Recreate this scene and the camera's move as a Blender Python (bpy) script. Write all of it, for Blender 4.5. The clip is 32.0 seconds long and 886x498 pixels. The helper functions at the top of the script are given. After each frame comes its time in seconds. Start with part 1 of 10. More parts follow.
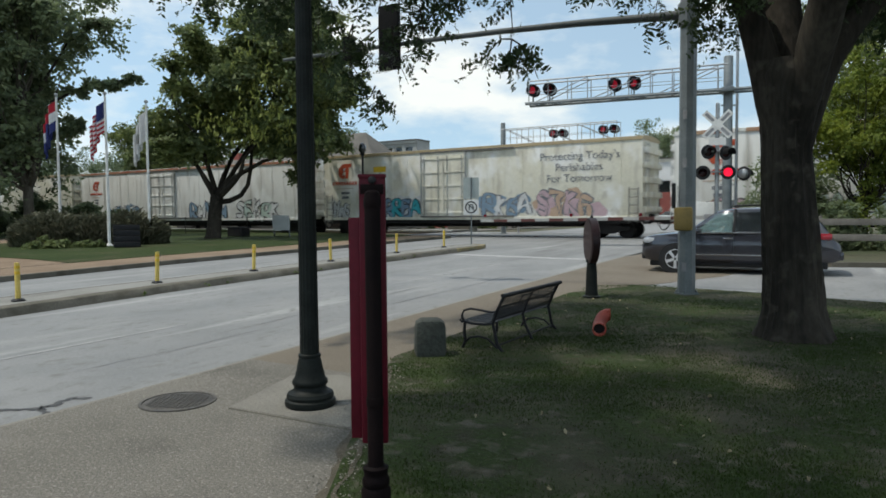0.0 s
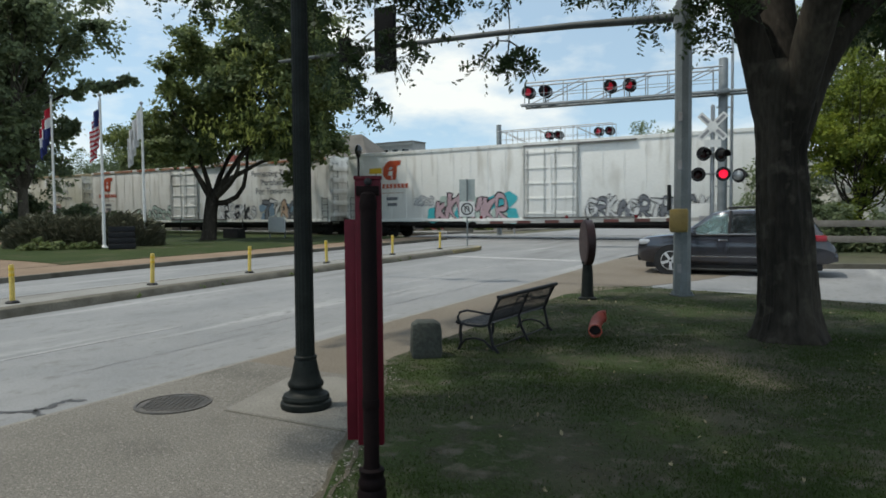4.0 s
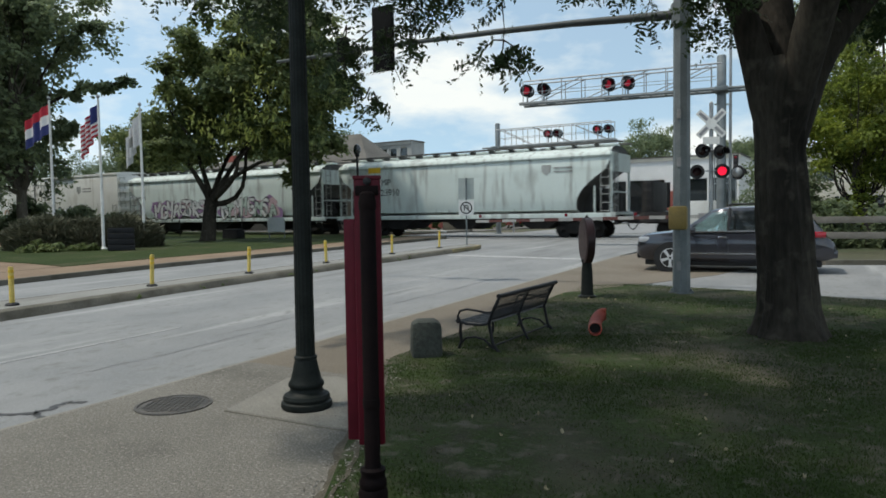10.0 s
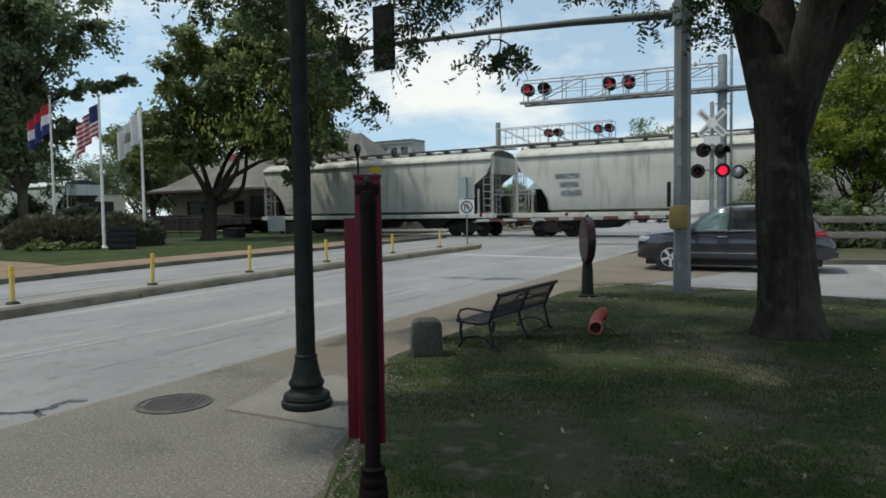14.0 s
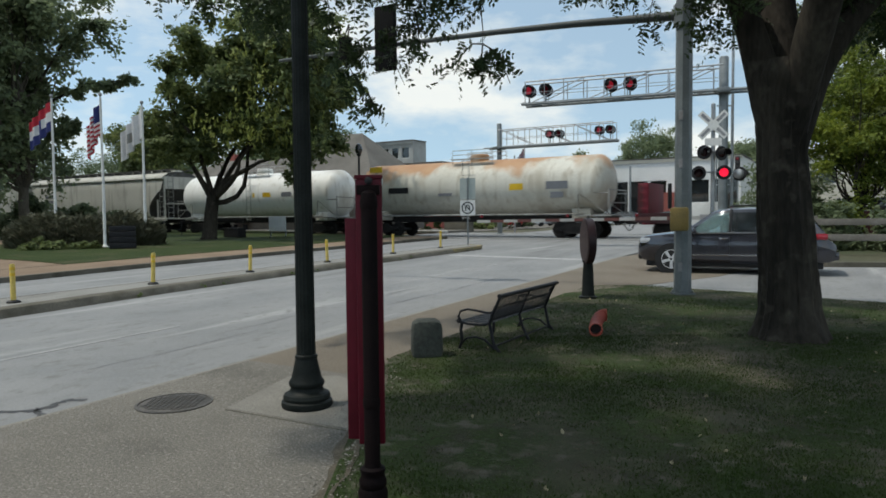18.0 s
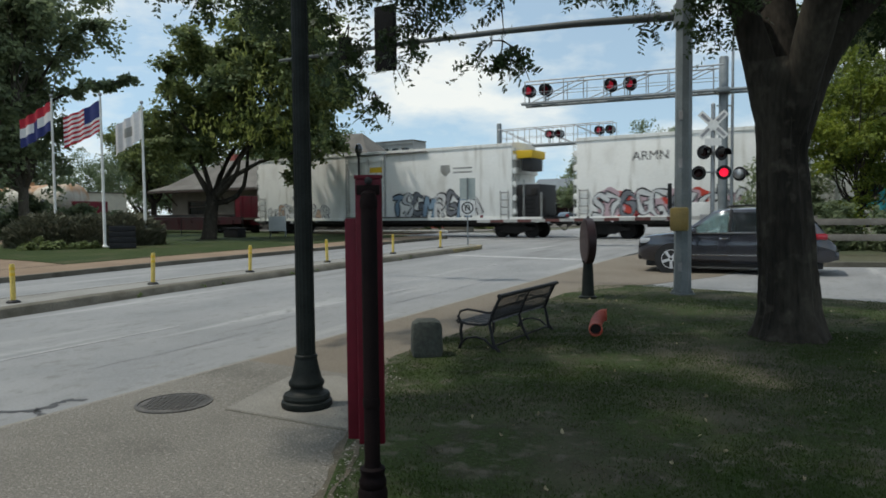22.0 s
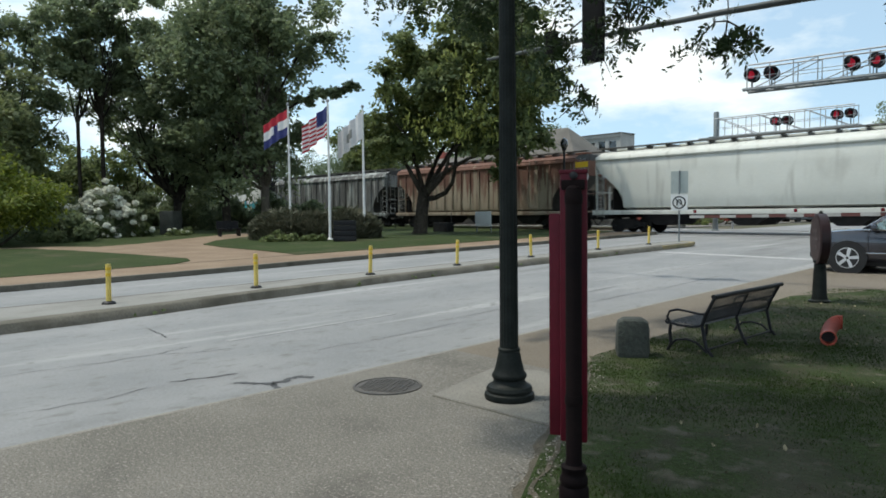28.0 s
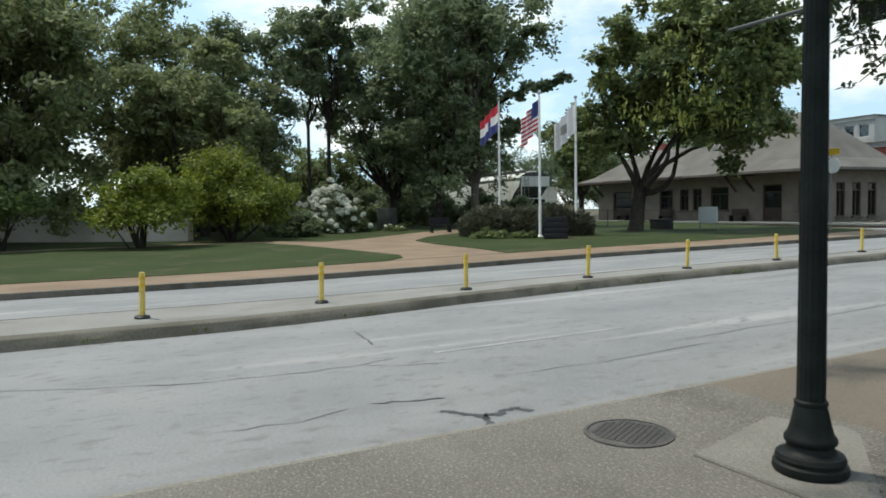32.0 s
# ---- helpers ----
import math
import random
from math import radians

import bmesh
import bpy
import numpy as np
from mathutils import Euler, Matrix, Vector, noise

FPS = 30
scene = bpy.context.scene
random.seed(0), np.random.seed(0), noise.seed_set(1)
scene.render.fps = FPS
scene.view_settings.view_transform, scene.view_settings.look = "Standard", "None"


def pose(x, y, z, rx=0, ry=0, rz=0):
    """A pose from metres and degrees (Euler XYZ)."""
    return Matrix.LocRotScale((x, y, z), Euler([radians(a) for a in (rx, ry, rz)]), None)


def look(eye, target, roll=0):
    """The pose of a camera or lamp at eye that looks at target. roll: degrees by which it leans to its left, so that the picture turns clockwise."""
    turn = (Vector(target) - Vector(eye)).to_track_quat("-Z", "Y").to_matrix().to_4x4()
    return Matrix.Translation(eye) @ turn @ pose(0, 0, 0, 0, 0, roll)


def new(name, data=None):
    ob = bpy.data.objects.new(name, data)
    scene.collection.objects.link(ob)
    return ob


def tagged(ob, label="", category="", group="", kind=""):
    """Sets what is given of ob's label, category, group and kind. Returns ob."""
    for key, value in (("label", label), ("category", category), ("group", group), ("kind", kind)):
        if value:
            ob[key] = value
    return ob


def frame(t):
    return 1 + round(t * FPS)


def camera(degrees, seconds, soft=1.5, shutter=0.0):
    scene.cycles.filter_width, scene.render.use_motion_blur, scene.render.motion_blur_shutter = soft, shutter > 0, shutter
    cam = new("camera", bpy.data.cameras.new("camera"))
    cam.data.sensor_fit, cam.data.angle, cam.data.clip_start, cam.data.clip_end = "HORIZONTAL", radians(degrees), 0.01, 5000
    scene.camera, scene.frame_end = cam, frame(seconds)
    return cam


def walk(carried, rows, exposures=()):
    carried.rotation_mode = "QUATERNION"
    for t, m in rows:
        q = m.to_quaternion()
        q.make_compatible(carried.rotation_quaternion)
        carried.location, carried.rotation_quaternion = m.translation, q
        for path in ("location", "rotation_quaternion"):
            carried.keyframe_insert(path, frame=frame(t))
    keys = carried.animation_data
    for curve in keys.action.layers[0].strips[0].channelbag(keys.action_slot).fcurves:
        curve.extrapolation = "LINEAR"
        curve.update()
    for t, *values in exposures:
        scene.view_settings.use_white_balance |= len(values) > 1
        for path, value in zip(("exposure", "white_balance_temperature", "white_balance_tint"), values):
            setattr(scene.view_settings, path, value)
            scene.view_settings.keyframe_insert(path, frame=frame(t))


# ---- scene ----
# ---------- camera ----------
cam = camera(65.3, 32.0, soft=1.7, shutter=0.3)
ROWS = (  # seconds, x, y, z, yaw, pitch, roll
    (0, 0.000, 0.000, 1.600, -0.00, -2.92, 0.49), (0.5, 0.000, 0.000, 1.600, 0.03, -2.77, 0.48), (1, 0.000, 0.000, 1.600, 0.15, -2.91, 0.49),
    (1.5, 0.000, 0.000, 1.600, 0.02, -2.91, 0.48), (2, 0.000, 0.000, 1.600, 0.03, -2.91, 0.49), (2.5, 0.000, 0.000, 1.600, 0.03, -2.90, 0.48),
    (3, 0.000, 0.000, 1.600, 0.03, -2.90, 0.47), (3.5, 0.000, 0.000, 1.600, -0.39, -2.84, 0.48), (5.5, 0.000, 0.000, 1.600, 0.04, -2.73, 0.65),
    (6, 0.000, 0.000, 1.600, 0.01, -2.70, 0.82), (6.5, 0.000, 0.000, 1.600, 0.10, -2.67, 0.87), (7, 0.000, 0.000, 1.600, -0.02, -2.70, 0.85),
    (7.5, 0.000, 0.000, 1.600, 0.26, -2.66, 0.89), (8, 0.000, 0.000, 1.600, -0.30, -2.82, 0.95), (8.5, 0.000, 0.000, 1.600, -0.33, -2.85, 0.88),
    (9, 0.000, 0.000, 1.600, -0.31, -2.84, 0.92), (9.5, 0.000, 0.000, 1.600, -0.31, -2.84, 0.94), (10, 0.000, 0.000, 1.600, -0.40, -2.86, 0.90),
    (10.5, 0.000, 0.000, 1.600, -0.34, -2.91, 0.93), (11, 0.000, 0.000, 1.600, -0.30, -2.87, 0.89), (11.5, 0.000, 0.000, 1.600, -0.32, -2.91, 0.91),
    (12, 0.000, 0.000, 1.600, -0.29, -2.88, 0.88), (12.5, 0.000, 0.000, 1.600, -0.36, -2.92, 0.86), (13, 0.000, 0.000, 1.600, -0.37, -2.92, 0.80),
    (13.5, 0.000, 0.000, 1.600, -0.45, -2.95, 0.78), (14, 0.000, 0.000, 1.600, -0.36, -2.93, 0.84), (14.5, 0.000, 0.000, 1.600, -0.27, -2.86, 0.84),
    (16.5, 0.000, 0.000, 1.600, -0.38, -2.93, 0.80), (17, 0.000, 0.000, 1.600, -0.34, -2.89, 0.77), (17.5, 0.000, 0.000, 1.600, -0.28, -2.90, 0.73),
    (18, 0.000, 0.000, 1.600, -0.29, -2.87, 0.58), (18.5, 0.000, 0.000, 1.600, -0.29, -2.87, 0.59), (19, 0.000, 0.000, 1.600, -0.29, -2.87, 0.56),
    (19.5, 0.000, 0.000, 1.600, -0.29, -2.87, 0.59), (20, 0.000, 0.000, 1.600, -0.30, -2.87, 0.60), (20.5, 0.000, 0.000, 1.600, -0.30, -2.87, 0.59),
    (21, 0.000, 0.000, 1.600, -0.29, -2.87, 0.59), (21.5, 0.000, 0.000, 1.600, -0.29, -2.87, 0.59), (22, 0.000, 0.000, 1.600, -0.30, -2.87, 0.58),
    (22.5, 0.000, 0.000, 1.600, -0.30, -2.88, 0.58), (23, 0.000, 0.000, 1.600, 0.34, -2.92, 0.57), (23.5, 0.000, 0.000, 1.600, 4.51, -3.11, 0.70),
    (24, 0.000, 0.000, 1.600, 4.83, -3.18, 0.76), (24.5, 0.000, 0.000, 1.600, 5.48, -3.25, 0.62), (25, 0.000, 0.000, 1.600, 7.72, -3.29, 0.64),
    (25.5, 0.000, 0.000, 1.600, 8.81, -3.22, 0.67), (26, 0.000, 0.000, 1.600, 10.61, -3.32, 0.60), (26.5, 0.000, 0.000, 1.600, 14.73, -3.22, 0.63),
    (28.5, 0.000, 0.000, 1.600, 16.53, -3.06, 0.66), (29, 0.000, 0.000, 1.600, 17.42, -2.96, 0.32), (29.5, 0.000, 0.000, 1.600, 22.56, -3.19, 0.58),
    (30, 0.000, 0.000, 1.600, 22.72, -3.15, 0.73), (30.5, -0.042, 0.110, 1.604, 25.05, -2.82, 0.38), (31, -0.203, 0.415, 1.612, 31.16, -2.95, 0.72),
    (31.5, -0.400, 0.720, 1.618, 32.37, -2.96, 0.95), (32, -0.688, 1.089, 1.617, 33.51, -3.19, 0.90),
)
walk(cam, [(t, pose(x, y, z, 90 + p, r, w)) for t, x, y, z, w, p, r in ROWS],
     [(0, 0.14, 6840, 7), (6, 0.13, 6840, 7), (12, 0.10, 6840, 7), (19, 0.02, 6840, 7), (22.5, 0.02, 6820, 7), (24, 0.24, 6800, 6), (26, 0.35, 6780, 6), (29, 0.37, 6750, 6), (31, 0.40, 6790, 6), (32, 0.42, 6880, 6)])

# ---------- daylight ----------
SUN = Vector((-0.42, -0.06, 0.905)).normalized()      # towards the sun
SUN_EL, SUN_AZ = math.asin(SUN.z), math.atan2(SUN.x, SUN.y)
world = bpy.data.worlds.new("sky")
scene.world = world
world.use_nodes = True
wn, wl = world.node_tree.nodes, world.node_tree.links
wn.clear()
w_out, w_bg, w_sky = wn.new("ShaderNodeOutputWorld"), wn.new("ShaderNodeBackground"), wn.new("ShaderNodeTexSky")
w_sky.sky_type, w_sky.sun_disc = "NISHITA", False
w_sky.sun_elevation, w_sky.sun_rotation = SUN_EL, SUN_AZ
w_sky.air_density, w_sky.dust_density, w_sky.ozone_density = 1.3, 0.5, 1.1
w_lift = wn.new("ShaderNodeVectorMath")
w_lift.operation, w_lift.inputs[1].default_value = "ADD", (0, 0, 0.24)
w_map, w_co = wn.new("ShaderNodeMapping"), wn.new("ShaderNodeTexCoord")
w_map.inputs["Scale"].default_value = (1.0, 1.0, 2.6)
w_n1, w_n2 = wn.new("ShaderNodeTexNoise"), wn.new("ShaderNodeTexNoise")
w_n1.inputs["Scale"].default_value, w_n1.inputs["Detail"].default_value = 3.2, 8.0
w_n1.inputs["Roughness"].default_value = 0.58
w_n2.inputs["Scale"].default_value, w_n2.inputs["Detail"].default_value = 7.0, 6.0
w_ramp, w_ramp2, w_mix = wn.new("ShaderNodeValToRGB"), wn.new("ShaderNodeValToRGB"), wn.new("ShaderNodeMix")
w_ramp.color_ramp.elements[0].position, w_ramp.color_ramp.elements[1].position = 0.455, 0.635
w_ramp.color_ramp.elements[0].color = (0.20, 0.20, 0.20, 1)
w_ramp2.color_ramp.elements[0].color = (4.8, 5.25, 5.6, 1)
w_ramp2.color_ramp.elements[1].color = (5.7, 5.85, 5.85, 1)
w_mix.data_type = "RGBA"
wl.new(w_co.outputs["Generated"], w_map.inputs["Vector"])
wl.new(w_co.outputs["Generated"], w_lift.inputs[0])
wl.new(w_lift.outputs["Vector"], w_sky.inputs["Vector"])
wl.new(w_map.outputs["Vector"], w_n1.inputs["Vector"])
wl.new(w_map.outputs["Vector"], w_n2.inputs["Vector"])
wl.new(w_n1.outputs["Fac"], w_ramp.inputs["Fac"])
wl.new(w_n2.outputs["Fac"], w_ramp2.inputs["Fac"])
wl.new(w_ramp.outputs["Color"], w_mix.inputs["Factor"])
w_clear = wn.new("ShaderNodeVectorMath")
w_clear.operation, w_clear.inputs[1].default_value = "MULTIPLY", (0.95, 1.075, 1.02)
wl.new(w_sky.outputs["Color"], w_clear.inputs[0])
wl.new(w_clear.outputs["Vector"], w_mix.inputs[6])
wl.new(w_ramp2.outputs["Color"], w_mix.inputs[7])
wl.new(w_mix.outputs[2], w_bg.inputs["Color"])
w_bg.inputs["Strength"].default_value = 0.165
wl.new(w_bg.outputs["Background"], w_out.inputs["Surface"])
sun = new("sun", bpy.data.lights.new("sun", "SUN"))
sun.data.energy, sun.data.angle, sun.data.color = 2.35, radians(2.0), (1.0, 0.965, 0.91)
sun.matrix_world = look(SUN * 60, (0, 0, 0))

# ---------- materials ----------
def material(name, a, b=None, rough=0.7, metal=0.0, scale=3.0, fine=40.0, bump=0.0, bump_scale=None, vary=0.12, spec=0.4, stains=None, coat=0.0, island=0.0, stretch=(1, 1, 1)):
    """Two colours mixed by a coarse and a fine noise, with relief; stains: (colour, amount, scale, stretch)."""
    m = bpy.data.materials.new(name)
    m.use_nodes = True
    nt = m.node_tree
    n, l = nt.nodes, nt.links
    p = n["Principled BSDF"]
    co = n.new("ShaderNodeTexCoord")
    mp = n.new("ShaderNodeMapping")
    mp.inputs["Scale"].default_value = stretch
    l.new(co.outputs["Object"], mp.inputs["Vector"])
    n1, n2 = n.new("ShaderNodeTexNoise"), n.new("ShaderNodeTexNoise")
    n1.inputs["Scale"].default_value, n1.inputs["Detail"].default_value = scale, 6
    n2.inputs["Scale"].default_value, n2.inputs["Detail"].default_value = fine, 4
    l.new(mp.outputs["Vector"], n1.inputs["Vector"])
    l.new(mp.outputs["Vector"], n2.inputs["Vector"])
    mix = n.new("ShaderNodeMix")
    mix.data_type = "RGBA"
    mix.inputs[6].default_value = (*a, 1)
    mix.inputs[7].default_value = (*(b or a), 1)
    ramp = n.new("ShaderNodeMapRange")
    ramp.inputs["From Min"].default_value, ramp.inputs["From Max"].default_value = 0.35, 0.65
    l.new(n1.outputs["Fac"], ramp.inputs["Value"])
    l.new(ramp.outputs["Result"], mix.inputs["Factor"])
    hsv = n.new("ShaderNodeHueSaturation")
    val = n.new("ShaderNodeMapRange")
    val.inputs["From Min"].default_value, val.inputs["From Max"].default_value = 0.25, 0.75
    val.inputs["To Min"].default_value, val.inputs["To Max"].default_value = 1 - vary, 1 + vary
    l.new(n2.outputs["Fac"], val.inputs["Value"])
    last = val.outputs["Result"]
    if island:
        geo, ran, mul = n.new("ShaderNodeNewGeometry"), n.new("ShaderNodeMapRange"), n.new("ShaderNodeMath")
        ran.inputs["To Min"].default_value, ran.inputs["To Max"].default_value = 1 - island, 1 + island
        l.new(geo.outputs["Random Per Island"], ran.inputs["Value"])
        mul.operation = "MULTIPLY"
        l.new(last, mul.inputs[0])
        l.new(ran.outputs["Result"], mul.inputs[1])
        last = mul.outputs["Value"]
    l.new(last, hsv.inputs["Value"])
    l.new(mix.outputs[2], hsv.inputs["Color"])
    colour = hsv.outputs["Color"]
    for sc, amount, s_scale, s_str in (stains or ()):
        mp2, n3, r3, mx = n.new("ShaderNodeMapping"), n.new("ShaderNodeTexNoise"), n.new("ShaderNodeMapRange"), n.new("ShaderNodeMix")
        mp2.inputs["Scale"].default_value = s_str
        mp2.inputs["Location"].default_value = (s_scale * 3.1, amount * 7, 1.7)
        l.new(co.outputs["Object"], mp2.inputs["Vector"])
        l.new(mp2.outputs["Vector"], n3.inputs["Vector"])
        n3.inputs["Scale"].default_value, n3.inputs["Detail"].default_value = s_scale, 7
        r3.inputs["From Min"].default_value, r3.inputs["From Max"].default_value = 0.62 - 0.3 * amount, 0.75 - 0.15 * amount
        l.new(n3.outputs["Fac"], r3.inputs["Value"])
        mx.data_type = "RGBA"
        l.new(r3.outputs["Result"], mx.inputs["Factor"])
        l.new(colour, mx.inputs[6])
        mx.inputs[7].default_value = (*sc, 1)
        colour = mx.outputs[2]
    l.new(colour, p.inputs["Base Color"])
    p.inputs["Roughness"].default_value, p.inputs["Metallic"].default_value = rough, metal
    p.inputs["Specular IOR Level"].default_value = spec
    p.inputs["Coat Weight"].default_value = coat
    if bump:
        bp = n.new("ShaderNodeBump")
        bp.inputs["Strength"].default_value, bp.inputs["Distance"].default_value = min(1.0, bump), 0.02
        src = n2
        if bump_scale:
            src = n.new("ShaderNodeTexNoise")
            src.inputs["Scale"].default_value, src.inputs["Detail"].default_value = bump_scale, 5
            l.new(mp.outputs["Vector"], src.inputs["Vector"])
        l.new(src.outputs["Fac"], bp.inputs["Height"])
        l.new(bp.outputs["Normal"], p.inputs["Normal"])
    return m


def leaf_material(name, a, b, dark, trans=0.3, gloss=0.3):
    """Leaves: a colour per leaf and a little light through them."""
    m = bpy.data.materials.new(name)
    m.use_nodes = True
    n, l = m.node_tree.nodes, m.node_tree.links
    p = n["Principled BSDF"]
    geo, ramp = n.new("ShaderNodeNewGeometry"), n.new("ShaderNodeValToRGB")
    co, no, add = n.new("ShaderNodeTexCoord"), n.new("ShaderNodeTexNoise"), n.new("ShaderNodeMath")
    no.inputs["Scale"].default_value = 0.45
    l.new(co.outputs["Object"], no.inputs["Vector"])
    add.operation = "MULTIPLY_ADD"
    add.inputs[1].default_value = 0.6
    l.new(geo.outputs["Random Per Island"], add.inputs[0])
    sub = n.new("ShaderNodeMapRange")
    sub.inputs["From Min"].default_value, sub.inputs["From Max"].default_value = 0.3, 0.7
    sub.inputs["To Max"].default_value = 0.5
    l.new(no.outputs["Fac"], sub.inputs["Value"])
    l.new(sub.outputs["Result"], add.inputs[2])
    e = ramp.color_ramp.elements
    e[0].color, e[1].color = (*dark, 1), (*b, 1)
    e.new(0.5).color = (*a, 1)
    l.new(add.outputs["Value"], ramp.inputs["Fac"])
    l.new(ramp.outputs["Color"], p.inputs["Base Color"])
    p.inputs["Roughness"].default_value, p.inputs["Specular IOR Level"].default_value = 0.55, gloss
    tr, mx = n.new("ShaderNodeBsdfTranslucent"), n.new("ShaderNodeMixShader")
    mx.inputs["Fac"].default_value = trans
    l.new(ramp.outputs["Color"], tr.inputs["Color"])
    l.new(p.outputs["BSDF"], mx.inputs[1])
    l.new(tr.outputs["BSDF"], mx.inputs[2])
    l.new(mx.outputs["Shader"], n["Material Output"].inputs["Surface"])
    return m


def glow_material(name, colour, strength):
    m = bpy.data.materials.new(name)
    m.use_nodes = True
    p = m.node_tree.nodes["Principled BSDF"]
    p.inputs["Base Color"].default_value = (*colour, 1)
    p.inputs["Emission Color"].default_value = (*colour, 1)
    p.inputs["Emission Strength"].default_value = strength
    return m


def glass_material(name, tint, rough=0.05, clear=0.0):
    m = bpy.data.materials.new(name)
    m.use_nodes = True
    p = m.node_tree.nodes["Principled BSDF"]
    p.inputs["Base Color"].default_value = (*tint, 1)
    p.inputs["Roughness"].default_value = rough
    p.inputs["Specular IOR Level"].default_value = 0.6
    p.inputs["Coat Weight"].default_value = 0.5
    p.inputs["Transmission Weight"].default_value = clear
    return m


GRASS = material("lawn", (0.027, 0.043, 0.013), (0.042, 0.060, 0.020), 0.9, 0, 0.5, 30, 0.6, 60, 0.4, 0.15, [((0.092, 0.084, 0.062), 0.52, 0.75, (1, 1, 1)), ((0.050, 0.048, 0.032), 0.42, 3.5, (1, 1, 1)), ((0.108, 0.100, 0.078), 0.22, 6.0, (1, 1, 1))])
LAWN_FAR = material("park_lawn", (0.026, 0.042, 0.012), (0.040, 0.056, 0.018), 0.9, 0, 0.35, 25, 0.6, 50, 0.3, 0.15, [((0.070, 0.068, 0.038), 0.26, 0.8, (1, 1, 1)), ((0.026, 0.044, 0.014), 0.35, 2.5, (1, 1, 1))])
SOIL = material("soil", (0.10, 0.085, 0.055), (0.05, 0.06, 0.03), 0.95, 0, 0.3, 8, 0.5, 12, 0.25)
BLADE = leaf_material("grass_blades", (0.043, 0.070, 0.019), (0.054, 0.084, 0.025), (0.036, 0.060, 0.018), 0.4, 0.05)
DRY = leaf_material("dry_grass", (0.115, 0.102, 0.072), (0.16, 0.145, 0.105), (0.075, 0.066, 0.046), 0.2, 0.08)
CONCRETE_ROAD = material("road_concrete", (0.20, 0.205, 0.208), (0.25, 0.252, 0.252), 0.85, 0, 0.8, 60, 0.3, 90, 0.16, 0.3,
                         [((0.155, 0.155, 0.155), 0.16, 0.9, (1, 0.12, 1)), ((0.33, 0.33, 0.325), 0.16, 1.8, (1, 0.08, 1)), ((0.175, 0.175, 0.17), 0.2, 9.0, (1, 0.5, 1))], stretch=(1, 0.6, 1))
CONCRETE_WALK = material("walk_concrete", (0.145, 0.136, 0.118), (0.19, 0.178, 0.156), 0.9, 0, 0.8, 75, 0.7, 75, 0.42, 0.25, [((0.11, 0.103, 0.09), 0.25, 1.1, (1, 1, 1)), ((0.11, 0.10, 0.09), 0.30, 55.0, (1, 1, 1)), ((0.31, 0.29, 0.255), 0.24, 48.0, (1, 1, 1))])
AGGREGATE = material("brown_walk", (0.155, 0.132, 0.104), (0.195, 0.168, 0.134), 0.9, 0, 0.5, 70, 0.5, 90, 0.32, 0.25, [((0.13, 0.11, 0.09), 0.25, 30.0, (1, 1, 1))])
KERB = material("kerb", (0.105, 0.098, 0.078), (0.15, 0.138, 0.115), 0.9, 0, 1.2, 30, 0.4, 50, 0.2, 0.25, [((0.08, 0.074, 0.058), 0.4, 2.0, (1, 1, 1))])
BRICKWALK = material("brick_paving", (0.185, 0.132, 0.092), (0.235, 0.175, 0.122), 0.9, 0, 0.7, 25, 0.3, 40, 0.25, 0.25)
PAINT_WHITE = material("road_paint", (0.40, 0.40, 0.395), (0.31, 0.31, 0.305), 0.8, 0, 4, 30, 0.1, None, 0.2, 0.3, [((0.24, 0.24, 0.235), 0.5, 7.0, (1, 1, 1))])
MEDIAN_TOP = material("median_concrete", (0.205, 0.20, 0.185), (0.245, 0.24, 0.225), 0.9, 0, 0.7, 50, 0.3, 70, 0.18, 0.3, [((0.15, 0.145, 0.13), 0.25, 1.4, (1, 0.3, 1))])
TAR = material("tar", (0.045, 0.045, 0.048), (0.07, 0.07, 0.07), 0.6, 0, 4, 30, 0.2)
BALLAST = material("ballast", (0.20, 0.185, 0.17), (0.13, 0.12, 0.11), 0.95, 0, 3, 14, 1.0, 18, 0.4)
RAIL = material("rail_steel", (0.12, 0.085, 0.065), (0.18, 0.15, 0.13), 0.5, 0.6, 3, 30, 0.1)
IRON_BLACK = material("black_iron", (0.012, 0.012, 0.014), (0.022, 0.022, 0.024), 0.5, 0.0, 6, 60, 0.15, None, 0.25, 0.22)
LAMP_GREEN = material("dark_green_iron", (0.008, 0.010, 0.009), (0.016, 0.019, 0.017), 0.5, 0.0, 5, 50, 0.15, None, 0.25, 0.13)
GALV = material("galvanised", (0.15, 0.17, 0.178), (0.20, 0.222, 0.23), 0.55, 0.35, 2.5, 30, 0.06, None, 0.12, 0.5)
GALV_DARK = material("dull_galvanised", (0.055, 0.064, 0.064), (0.080, 0.090, 0.090), 0.6, 0.15, 2.5, 30, 0.06, None, 0.12, 0.4)
ALU = material("aluminium", (0.40, 0.41, 0.42), (0.32, 0.33, 0.34), 0.42, 0.6, 3, 30, 0.05)
WHITE_POLE = material("white_pole", (0.72, 0.72, 0.70), (0.60, 0.60, 0.58), 0.45, 0.0, 3, 30, 0.02)
RED_PANEL = material("dark_red_panel", (0.105, 0.006, 0.016), (0.075, 0.005, 0.012), 0.5, 0.0, 2, 30, 0.04, None, 0.1, 0.2)
MAROON = material("maroon_enamel", (0.028, 0.011, 0.013), (0.020, 0.008, 0.010), 0.45, 0, 2, 30, 0.05)
SIGN_INK = material("faded_sign_lettering", (0.085, 0.064, 0.064), (0.065, 0.048, 0.048), 0.6, 0, 9, 30)
